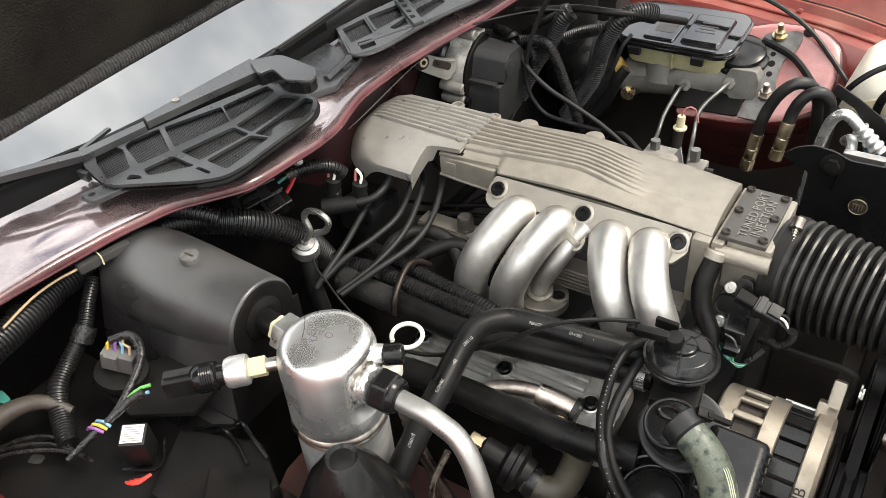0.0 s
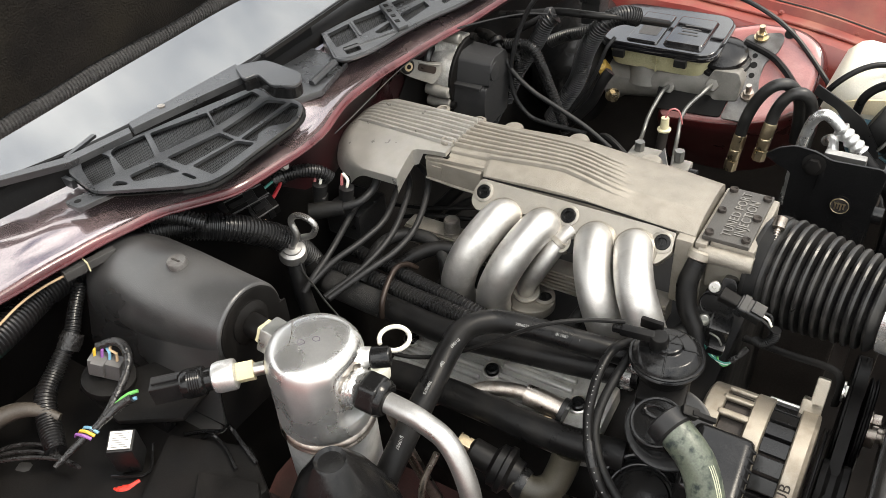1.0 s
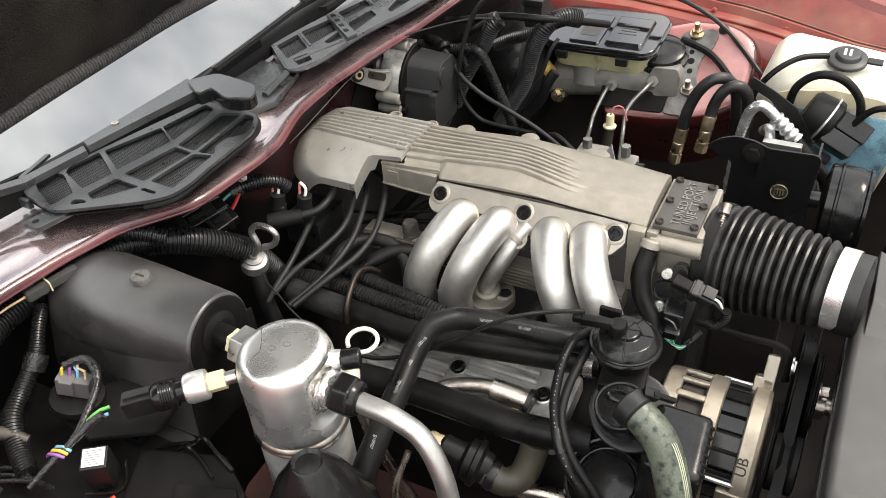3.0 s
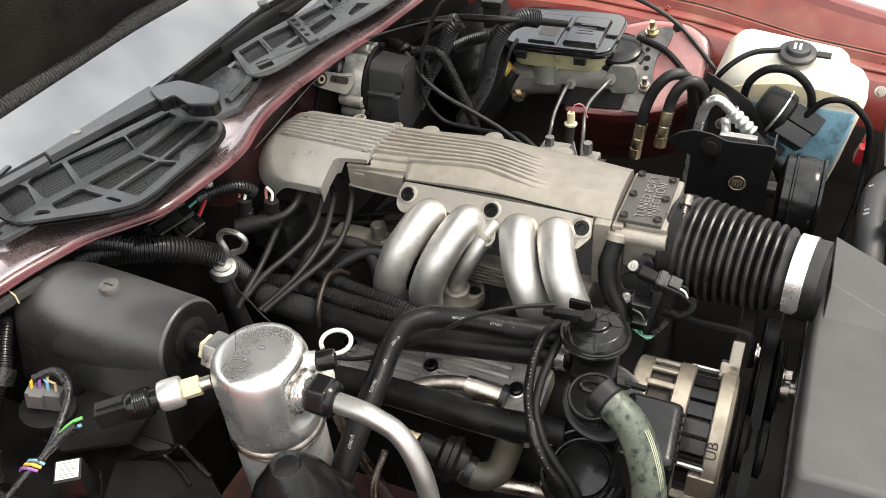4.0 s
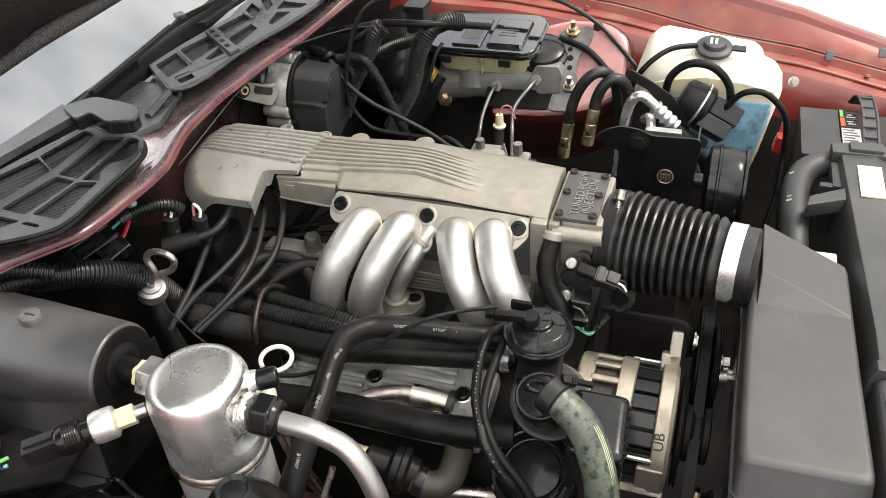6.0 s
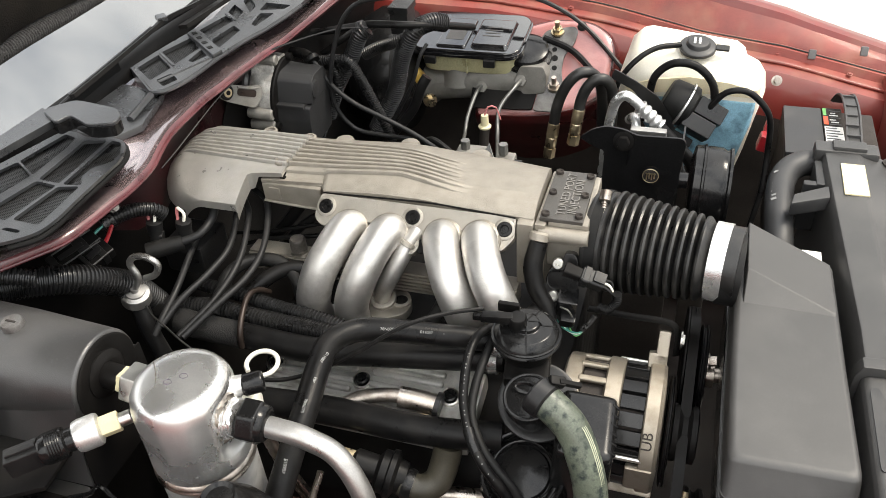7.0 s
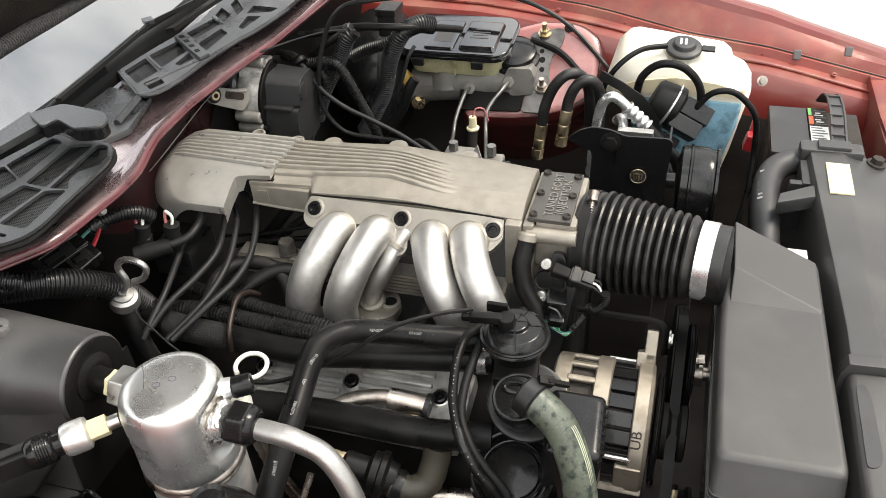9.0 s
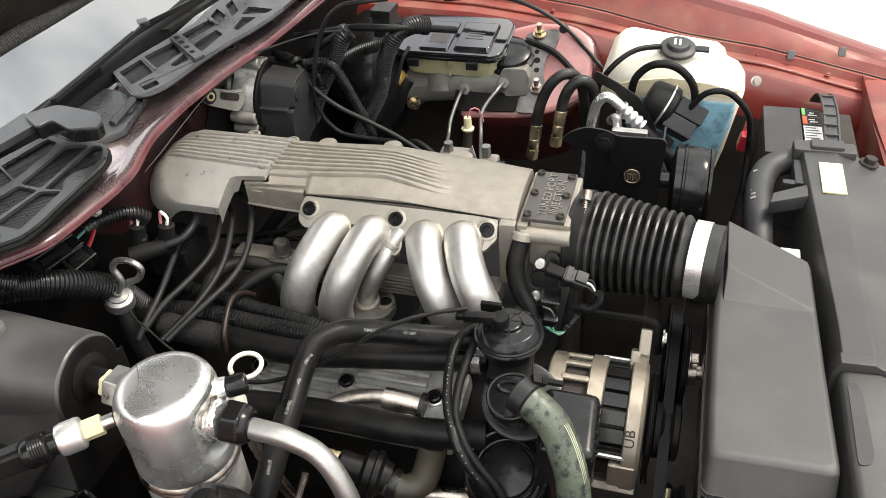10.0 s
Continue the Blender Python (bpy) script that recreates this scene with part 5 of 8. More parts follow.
# ---- passenger side: air conditioning, blower, harness ----
def accumulator():
    ob = thing("accumulator", (-0.108, -0.335, 0.66), "bright aluminium air-conditioning accumulator with scuffed welded cap", "accumulator")
    M = Matrix.Translation((-0.1, -0.338, 0.009))
    prof = [(0.0455, 0.842), (0.0472, 0.846), (0.0478, 0.852), (0.0474, 0.859)] + [(0.0472, 0.862 + 0.0066 * k) for k in range(8)] + [(0.0470, 0.917), (0.0452, 0.926), (0.0415, 0.933), (0.0365, 0.9365), (0.030, 0.9378), (0.02, 0.9382), (0.002, 0.9384)]
    bm = lathe(B(), prof, M, 96)
    for v in bm.verts:
        for w in (-104, -40, 24, 200):
            n = Vector((math.cos(radians(w)), math.sin(radians(w)), 0))
            d = (v.co - Vector((-0.1, -0.338, 0))).dot(n)
            if d > 0.0450 and 0.866 < v.co.z < 0.938:
                v.co -= n * (d - 0.0450) * min(1, (v.co.z - 0.866) / 0.008)
    out = Vector((0.985, 0.17, 0))
    for v in bm.verts:
        d = (v.co - Vector((-0.1, -0.338, 0))).dot(out)
        k = max(0.0, min(1.0, (v.co.z - 0.868) / 0.014, (0.940 - v.co.z) / 0.018))
        if d > 0.0345 and k > 0:
            v.co -= out * (d - 0.0345) * k * (3 - 2 * k) * k
    part("cap", bm, CAP_ALU, ob, "polished flat-topped cap with pen marks and scuffs", 60)
    part("scratch", sweep(B(), [(-0.134, -0.325, 0.9467), (-0.123, -0.338, 0.9474), (-0.113, -0.355, 0.9468), (-0.109, -0.370, 0.9442)], 0.0004, 6, 0.004), STEEL, ob)
    for dx, dy in ((0.002, 0.006), (-0.008, -0.004)):
        c = Vector((-0.098 + dx, -0.341 + dy, 0.9474))
        pts = [c + Vector((0.004 * math.cos(w), 0.003 * math.sin(w), 0)) for w in (radians(72 * k) for k in range(5))]
        part("pen_mark", sweep(B(), pts, 0.0003, 5, 0.002, closed=True), PENM, ob)
    part("seam", lathe(B(), [(0.045, 0.830), (0.0478, 0.832), (0.0486, 0.8345), (0.0476, 0.8365), (0.0486, 0.839), (0.0478, 0.8415), (0.046, 0.843)], M, 56), STEEL, ob, "dark weld seam")
    part("can", lathe(B(), [(0.045, 0.66), (0.046, 0.67), (0.0462, 0.833)], M, 56), SATIN, ob, "dull aluminium can")
    # outlet
    a = Vector((-0.068, -0.335, 0.9))
    bm = B()
    for k in range(4):
        lathe(bm, [(0.0165, -0.0032), (0.0195 - 0.0006 * k, -0.0018), (0.0205 - 0.0008 * k, 0), (0.0195 - 0.0006 * k, 0.0018), (0.0165, 0.0032)], aim(a + Vector((0.0042 * k, 0.0010 * k, 0)), (1, 0.2 - 0.08 * k, 0.12 * (k % 2))), 36)
    for v in bm.verts:
        v.co += Vector((1, 0.4, 0.3)) * (0.0022 * noise.noise(v.co * 260))
    part("outlet_weld", bm, BRIGHT, ob, "rippled weld round the outlet")
    ring_pts = [Vector((-0.0675, -0.335, 0.9)) + Vector((0.002, 0.0205 * math.cos(w), 0.0205 * math.sin(w))) for w in (radians(30 * k) for k in range(12))]
    bm = sweep(B(), ring_pts, 0.0036, 8, 0.0022, closed=True)
    for v in bm.verts:
        v.co += Vector((1, 0, 0)) * (0.003 * noise.noise(v.co * 300))
    part("weld_bead", bm, STEEL, ob, "dark nuggety weld bead")
    bm = prism(B(), hexagon(0.0215), 0, 0.020, aim((-0.052, -0.331, 0.898), (1, 0.05, -0.08)), 0.0035, 1.0, 3)
    lathe(bm, [(0.018, 0.019), (0.0165, 0.024), (0.0125, 0.027)], aim((-0.052, -0.331, 0.898), (1, 0.05, -0.08)), 24)
    part("outlet_nut", bm, GLOSSB, ob, "black coated hex nut")
    part("outlet_pipe", sweep(B(), [(-0.034, -0.3315, 0.8965), (-0.001, -0.3315, 0.894), (0.014, -0.3315, 0.890), (0.037, -0.333, 0.881), (0.057, -0.340, 0.860), (0.071, -0.348, 0.818), (0.078, -0.358, 0.727)], 0.0100, 20, 0.006), PIPE_ALU, ob, "bent dull aluminium pipe")
    # service port
    bm = lathe(B(), [(0.013, 0), (0.011, 0.006), (0.009, 0.016)], aim((-0.073, -0.313, 0.9125), (0.7, 0.5, 0.1)), 18)
    part("port_stem", bm, BRIGHT, ob)
    part("port_cap", lathe(B(), [(0.0095, 0.014), (0.0105, 0.016), (0.0105, 0.031), (0.009, 0.033)], aim((-0.073, -0.313, 0.9125), (0.75, 0.45, 0.05)), 14), GLOSSB, ob, "black port cap")
    # inlet from the evaporator
    d = Vector((-1, 0.12, -0.02))
    N = aim((-0.141, -0.331, 0.914), d)
    part("inlet_nut", prism(B(), hexagon(0.0215), 0.0, 0.024, N, 0.002), ZINC, ob, "large bright hex nut")
    part("inlet_nut", prism(B(), hexagon(0.0145), 0.024, 0.034, N, 0.0015), IVORY, ob, "yellowish plated hex nut")
    part("inlet_pipe", lathe(B(), [(0.0125, 0.033), (0.0125, 0.066)], N, 24), DEEPB, ob)
    # pressure switch
    d = Vector((-0.68, -0.60, -0.06)).normalized()
    a = Vector((-0.147, -0.360, 0.908))
    SW = aim(a, d) @ Matrix.Scale(0.85, 4)
    part("switch_stem", lathe(B(), [(0.008, 0), (0.008, 0.012), (0.006, 0.014)], SW, 12), ZINC, ob)
    part("switch_hex", prism(B(), hexagon(0.012), 0.012, 0.032, SW, 0.001), IVORY, ob, "pale yellow hex body")
    part("switch_can", lathe(B(), [(0.012, 0.031), (0.0170, 0.033), (0.0180, 0.036), (0.0180, 0.052), (0.0165, 0.057), (0.013, 0.059)], SW, 36), BRIGHT, ob, "shiny crimped can")
    bm = lathe(B(), [(0.013, 0.058), (0.013, 0.066), (0.0165, 0.068)] + [(0.0165 + 0.0008 * (k % 2), 0.070 + 0.0013 * k) for k in range(12)] + [(0.0165, 0.090), (0.015, 0.093)], SW, 28)
    part("switch_collar", bm, GLOSSB, ob)
    M = SW @ Matrix.Translation((0, 0, 0.109))
    part("plug", box(B(), (0.022, 0.024, 0.036), M, 0.002), PLASTIC, ob)
    part("plug_key", box(B(), (0.008, 0.004, 0.03), M @ Matrix.Translation((0, 0.013, 0)), 0.001), PLASTIC, ob)
    return ob


accumulator()


def blower_case():
    ob = thing("blower_case", (-0.31, -0.335, 0.74), "aged black plastic heater case, rounded, with dusty top", "heater case")
    M = aim((-0.205, -0.318, 0.901), (-1, -0.03, 0.0))
    part("drum", lathe(B(), [(0.02, -0.001), (0.043, 0.0), (0.0455, 0.0012), (0.0468, 0.004), (0.050, 0.05), (0.0535, 0.10), (0.0555, 0.15), (0.052, 0.185), (0.04, 0.205), (0.01, 0.212)], M, 56), CASEP, ob, "rounded dusty drum", 50)
    # end faces are coloured blacker than the drum to hold their shade
    part("end_face", lathe(B(), [(0.01, -0.003), (0.040, -0.0025), (0.0435, -0.001), (0.043, 0.004)], M, 56), DEEPB, ob, "moulded end face, its shade put into a black colour")
    flank = ((-0.3635, 0.910), (-0.3700, 0.885), (-0.3790, 0.855), (-0.3850, 0.815), (-0.27, 0.80), (-0.268, 0.895))
    rows = [[(x, y - 0.03 * (-0.2062 - x), z) for y, z in flank] for x in (-0.2062, -0.25, -0.30, -0.36, -0.400)]
    part("lower_case", loft(B(), rows), CASEP, ob, "smooth flank running down from the drum", 60)
    part("case_end", prism(B(), [(-0.3695, 0.884), (-0.3785, 0.855), (-0.3845, 0.80), (-0.268, 0.80), (-0.268, 0.900), (-0.35, 0.905)], -0.2060, -0.2040, Matrix(((0, 0, 1, 0), (1, 0, 0, 0), (0, 1, 0, 0), (0, 0, 0, 1))), 0.0006), DEEPB, ob)
    part("case_ledge", prism(B(), round_corners([(-0.40, -0.425), (-0.30, -0.420), (-0.21, -0.405), (-0.207, -0.385), (-0.40, -0.388)], 0.006), 0.808, 0.814, Matrix(), 0.002), CASEP, ob, "moulded ledge along the case")
    part("inlet_boss", lathe(B(), [(0.024, -0.004), (0.024, 0.004), (0.018, 0.008), (0.014, 0.008)], aim((-0.204, -0.321, 0.910), (1, 0, 0)), 28), DEEPB, ob)
    bm = lathe(B(), [(0.0108, -0.002), (0.0108, 0.004), (0.0095, 0.0058), (0.003, 0.0060)], aim((-0.290, -0.322, 0.9535), (0, -0.05, 1)), 24)
    s = part("cap_screw", bm, PLATEG, ob, "dull steel screw with a cross slot")
    box(bm := B(), (0.011, 0.0018, 0.001), aim((-0.290, -0.3225, 0.9598), (0, -0.05, 1)), 0)
    part("slot", bm, BAYDARK, s)
    part("mount_plate", prism(B(), [(-0.345, -0.445), (-0.27, -0.455), (-0.215, -0.42), (-0.22, -0.38), (-0.3, -0.378)], 0.852, 0.859, Matrix(), 0.003), DEEPB, ob)
    return ob


blower_case()


def side_shelf():
    ob = thing("inner_panel", (-0.25, -0.50, 0.6), "black plastic inner panel with moulded steps", "inner panel")
    part("shelf", block(B(), (-0.44, -0.58, 0.80), (-0.16, -0.40, 0.815), 0.004), DEEPB, ob)
    part("step", prism(B(), [(-0.235, -0.43), (-0.15, -0.40), (-0.10, -0.43), (-0.11, -0.49), (-0.2, -0.5)], 0.78, 0.835, Matrix(), 0.006), DEEPB, ob)
    part("step", prism(B(), [(-0.17, -0.45), (-0.11, -0.43), (-0.07, -0.47), (-0.13, -0.50)], 0.80, 0.842, Matrix(), 0.005), DEEPB, ob)
    part("panel", prism(B(), [(-0.19, -0.56), (0.1, -0.50), (0.2, -0.50), (0.2, -0.62), (-0.19, -0.62)], 0.55, 0.79, Matrix(), 0.006), DEEPB, ob)
    part("rib", sweep(B(), [(-0.234, -0.416, 0.817), (-0.218, -0.403, 0.818), (-0.202, -0.394, 0.818), (-0.182, -0.396, 0.84), (-0.160, -0.404, 0.84), (-0.128, -0.415, 0.838)], 0.0022, 6, 0.004), GLOSSB, ob)
    part("rib", sweep(B(), [(-0.213, -0.414, 0.818), (-0.190, -0.412, 0.838), (-0.165, -0.418, 0.838), (-0.140, -0.430, 0.838)], 0.0020, 6, 0.004), GLOSSB, ob)
    part("tab", block(B(), (-0.275, -0.422, 0.812), (-0.252, -0.408, 0.828), 0.002), GLOSSB, ob)
    M = Matrix.Translation((-0.036, -0.405, 0.026))
    bm = lathe(B(), [(0.060, 0.76), (0.056, 0.785), (0.036, 0.832), (0.021, 0.855), (0.0165, 0.862), (0.0145, 0.864), (0.0115, 0.861), (0.003, 0.860)], M, 40)
    solo("rubber_cone", bm, GLOSSB, "black moulded rubber cone beside the accumulator", "rubber cap")
    return ob


side_shelf()


def relay():
    ob = thing("relay", (-0.245, -0.463, 0.815), "black cube relay with a white printed label", "relay")
    M = pose(-0.248, -0.469, 0.842, 12, 4, 38) @ Matrix.Scale(0.88, 4)
    part("housing", box(B(), (0.029, 0.028, 0.05), M, 0.003), PLASTIC, ob)
    part("label", box(B(), (0.0235, 0.0215, 0.0008), M @ Matrix.Translation((0, 0, 0.0256)), 0), LABELW, ob, "white label with unreadable lines")
    for k in range(7):
        part("print_bar", box(B(), (0.018 - 0.003 * (k % 3), 0.0006, 0.0003), M @ Matrix.Translation((-0.001 * (k % 3), -0.0085 + 0.0027 * k, 0.0261)), 0), GREYC, ob)
    part("bracket", sweep(B(), [M @ Vector(p) for p in ((-0.020, -0.018, -0.022), (0.020, -0.018, -0.022), (0.021, 0.018, -0.022))], 0.0014, 6), GLOSSB, ob)
    return ob


relay()


def harness():
    ob = thing("wiring_harness", (-0.40, -0.30, 0.85), "thick black corrugated wiring loom along the cowl", "wiring loom")
    main = [(-0.385, -0.56, 0.922), (-0.395, -0.50, 0.925), (-0.404, -0.455, 0.926), (-0.417, -0.410, 0.926), (-0.421, -0.360, 0.926), (-0.414, -0.316, 0.925), (-0.402, -0.272, 0.922), (-0.382, -0.240, 0.917), (-0.350, -0.206, 0.904), (-0.332, -0.178, 0.884), (-0.322, -0.145, 0.852), (-0.318, -0.12, 0.81), (-0.315, -0.10, 0.76)]
    part("main_loom", sweep(B(), main, 0.0172, 20, rings=(0.0044, 0.0019)), LOOM, ob, "fat corrugated sleeve")
    part("branch_loom", sweep(B(), [(-0.405, -0.34, 0.953), (-0.40, -0.30, 0.957), (-0.375, -0.262, 0.95), (-0.34, -0.24, 0.935)], 0.010, 12, rings=(0.005, 0.0018)), LOOM, ob)
    part("branch_loom", sweep(B(), [(-0.402, -0.372, 0.920), (-0.389, -0.395, 0.905), (-0.378, -0.415, 0.89), (-0.373, -0.447, 0.87), (-0.360, -0.473, 0.86), (-0.339, -0.489, 0.845), (-0.314, -0.503, 0.838)], (0.0070, 0.0078, 0.0086, 0.0098, 0.0112, 0.0118, 0.0105), 14, rings=(0.0036, 0.0013)), LOOM, ob, "thinner corrugated branch")
    for p, d in (((-0.376, -0.418, 0.887), (0.1, -0.6, -0.5)),):
        part("tape_band", lathe(B(), [(0.0115, -0.009), (0.0125, 0), (0.0115, 0.009)], aim(p, d), 18), TAPE, ob)
    # inline connector on top of the loom
    a, b = Vector((-0.386, -0.384, 0.951)), Vector((-0.374, -0.336, 0.951))
    M = aim((a + b) / 2, b - a)
    part("inline_plug", box(box(B(), (0.010, 0.009, 0.052), M, 0.001), (0.0125, 0.011, 0.022), M @ Matrix.Translation((0, 0, -0.020)), 0.002), GREYP, ob, "slim black inline connector")
    part("plug_seal", box(B(), (0.013, 0.0115, 0.0016), M @ Matrix.Translation((0, 0, -0.006)), 0.0005), IVORY, ob)
    part("lead", sweep(B(), [a, (-0.393, -0.41, 0.950), (-0.394, -0.44, 0.948), (-0.386, -0.48, 0.944)], 0.0014, 6), TANW, ob)
    part("lead", sweep(B(), [b, (-0.370, -0.328, 0.949), (-0.366, -0.315, 0.945)], 0.0016, 6), TANW, ob)
    return ob


harness()


def blower_wires():
    ob = thing("blower_connector", (-0.30, -0.43, 0.87), "grey multi-pin connector with coloured wires and taped lead", "connector")
    M = pose(-0.306, -0.425, 0.891, 0, 14, 24) @ Matrix.Scale(0.85, 4)
    part("shell", box(box(B(), (0.040, 0.018, 0.026), M, 0.002), (0.016, 0.022, 0.020), M @ Matrix.Translation((-0.006, -0.002, 0.004)), 0.001), GREYC, ob)
    part("pod", lathe(B(), [(0.030, -0.03), (0.032, -0.024), (0.031, -0.018), (0.020, -0.014)], M, 28), DEEPB, ob, "black round pod under the plug")
    cols = (YELW, PURW, BLUW, TANW)
    for k, c in enumerate(cols):
        s = M @ Vector((-0.014 + 0.009 * k, 0, 0.012))
        part("lead", sweep(B(), [s, s + Vector((0, 0.003, 0.008)), (-0.316 + 0.004 * k, -0.417, 0.911 - 0.001 * k), (-0.306, -0.412, 0.914)], 0.0015, 7), c, ob)
    part("taped_lead", sweep(B(), [(-0.315, -0.422, 0.911), (-0.301, -0.410, 0.915), (-0.285, -0.411, 0.912), (-0.270, -0.424, 0.905), (-0.259, -0.453, 0.895), (-0.255, -0.475, 0.888), (-0.259, -0.495, 0.882), (-0.265, -0.526, 0.872)], (0.0046, 0.0044, 0.0047, 0.0040, 0.0042, 0.0037, 0.0040, 0.0028), 10, 0.005), TAPE, ob, "black taped lead")
    part("taped_lead", sweep(B(), [(-0.240, -0.446, 0.900), (-0.250, -0.458, 0.893), (-0.256, -0.474, 0.887)], 0.0046, 10, 0.005), TAPE, ob)
    for k, c in enumerate((GRNW, BLUW)):
        part("lead", sweep(B(), [(-0.238, -0.439 - 0.004 * k, 0.904 - 0.006 * k), (-0.246, -0.447 - 0.004 * k, 0.902 - 0.005 * k), (-0.254, -0.456 - 0.002 * k, 0.894 - 0.002 * k)], 0.0018, 7), c, ob)
    for k, c in enumerate((BLUW, YELW, PURW)):
        part("lead", sweep(B(), [(-0.270, -0.488 - 0.004 * k, 0.880), (-0.261, -0.486 - 0.005 * k, 0.889), (-0.250, -0.484 - 0.004 * k, 0.884)], 0.0016, 7), c, ob)
    return ob


blower_wires()


def orange_lead():
    bm = B()
    for k in range(3):
        sweep(bm, [(-0.262, -0.486 - 0.003 * k, 0.803), (-0.248, -0.490 - 0.003 * k, 0.811 + 0.001 * k), (-0.236, -0.487 - 0.002 * k, 0.815), (-0.232, -0.477, 0.815 - 0.002 * k)], 0.0022, 7, 0.004)
    solo("orange_lead", bm, CORAL, "bundle of coral red leads low in the bay", "wires")
    solo("rubber_flap", sweep(B(), [(-0.40, -0.56, 0.845), (-0.385, -0.527, 0.858), (-0.373, -0.502, 0.862), (-0.356, -0.487, 0.860), (-0.335, -0.478, 0.85)], (0.012, 0.011, 0.009, 0.007, 0.005), 10, 0.006), surf("brown_rubber_edge", (0.05, 0.042, 0.034), 0.5, 0, 0.3, 40, 600, 0.3), "dusty brown rubber edge beside the wiring", "rubber flap")
    solo("teal_tag", prism(B(), round_corners([(-0.425, -0.515), (-0.400, -0.511), (-0.398, -0.503), (-0.42, -0.500)], 0.004), 0.852, 0.857, Matrix(), 0.001), TEALW, "teal plastic tag low beside the wiring", "tag")
    solo("grey_sleeve", sweep(B(), [(-0.375, -0.535, 0.79), (-0.352, -0.525, 0.80), (-0.325, -0.515, 0.795)], (0.012, 0.017, 0.013), 14, 0.006), GREYP, "dull dark grey sleeve low in the corner of the bay", "sleeve")
    for k in range(3):
        hose("body_lead", [(-0.40, -0.575 + 0.01 * k, 0.82), (-0.36, -0.545 + 0.012 * k, 0.838), (-0.33, -0.520 + 0.008 * k, 0.838), (-0.30, -0.505, 0.835), (-0.275, -0.505, 0.84)], 0.0022, TAPE, "thin lead running to the loom", "lead", group="body leads", seg=7)


orange_lead()


def dipstick(name, base, r, label):
    ob = thing(name, base, label, "dipstick")
    b = Vector(base)
    pts = [b, b + Vector((0.009, 0.004, 0.020)), b + Vector((0.003, 0.005, 0.038)), b + Vector((0.010, 0.005, 0.049)), b + Vector((0.022, 0.005, 0.054)), b + Vector((0.036, 0.005, 0.052)), b + Vector((0.043, 0.005, 0.044)), b + Vector((0.037, 0.003, 0.031)), b + Vector((0.022, 0.001, 0.024))]
    part("handle", sweep(B(), pts, r, 12, 0.003), PIPE_ALU, ob, "bent wire ring handle, dull grey")
    d = Vector((0.25, -0.15, 1))
    part("cap", lathe(B(), [(0.0165, -0.016), (0.0178, -0.015), (0.0178, -0.006), (0.0165, -0.003), (0.012, -0.001), (0.0115, 0.001), (0.005, 0.002), (0.0045, 0.006)], aim(b, d), 32), PIPE_ALU, ob, "round grey cap")
    part("tube", sweep(B(), [b - d.normalized() * 0.012, b + Vector((0.015, -0.01, -0.08)), b + Vector((0.05, 0.0, -0.25))], 0.011, 12), PLASTIC, ob)
    return ob


dipstick("transmission_dipstick", (-0.306, -0.152, 0.850), 0.0040, "wire-ring dipstick with a round grey cap")


def oil_dipstick():
    ob = thing("oil_dipstick", (-0.066, -0.258, 0.72), "white-painted ring handle of the oil dipstick", "dipstick")
    c = Vector((-0.080, -0.246, 0.878))
    u, v = Vector((0.9, 0.42, 0.0)).normalized(), Vector((-0.42, 0.90, 0.18)).normalized()
    pts = [c + u * math.cos(w) * 0.0160 + v * math.sin(w) * 0.0150 for w in (radians(-150 - 27 * k) for k in range(13))]
    part("handle", sweep(B(), pts, 0.0025, 10, 0.003), OFFWHITE, ob)
    part("stem", sweep(B(), [pts[-1], (-0.092, -0.262, 0.862), (-0.091, -0.263, 0.846)], 0.004, 10, 0.004), OFFWHITE, ob)
    part("cap", lathe(B(), [(0.011, 0), (0.0115, 0.008), (0.009, 0.012)], Matrix.Translation((-0.091, -0.264, 0.834)), 18), OFFWHITE, ob, "pale plastic cap")
    part("tube", sweep(B(), [(-0.091, -0.264, 0.838), (-0.08, -0.26, 0.74), (-0.05, -0.24, 0.6)], 0.007, 10), STEEL, ob)
    return ob


oil_dipstick()


# ---- hoses over the valve cover ----
def print_dots(parent, pts, r, n, size=0.0015):
    """A row of pale ink dots along the upper side of a hose."""
    way = path_of(pts, 0.004)
    for k in range(n):
        p, _ = way[int((k + 0.5) / n * (len(way) - 1))]
        nrm = Vector((0.1, -0.62, 0.78)).normalized()
        part("ink_mark", lathe(B(), [(size, 0), (size * 0.9, 0.0004)], aim(p + nrm * r, nrm), 8), PRINT, parent)


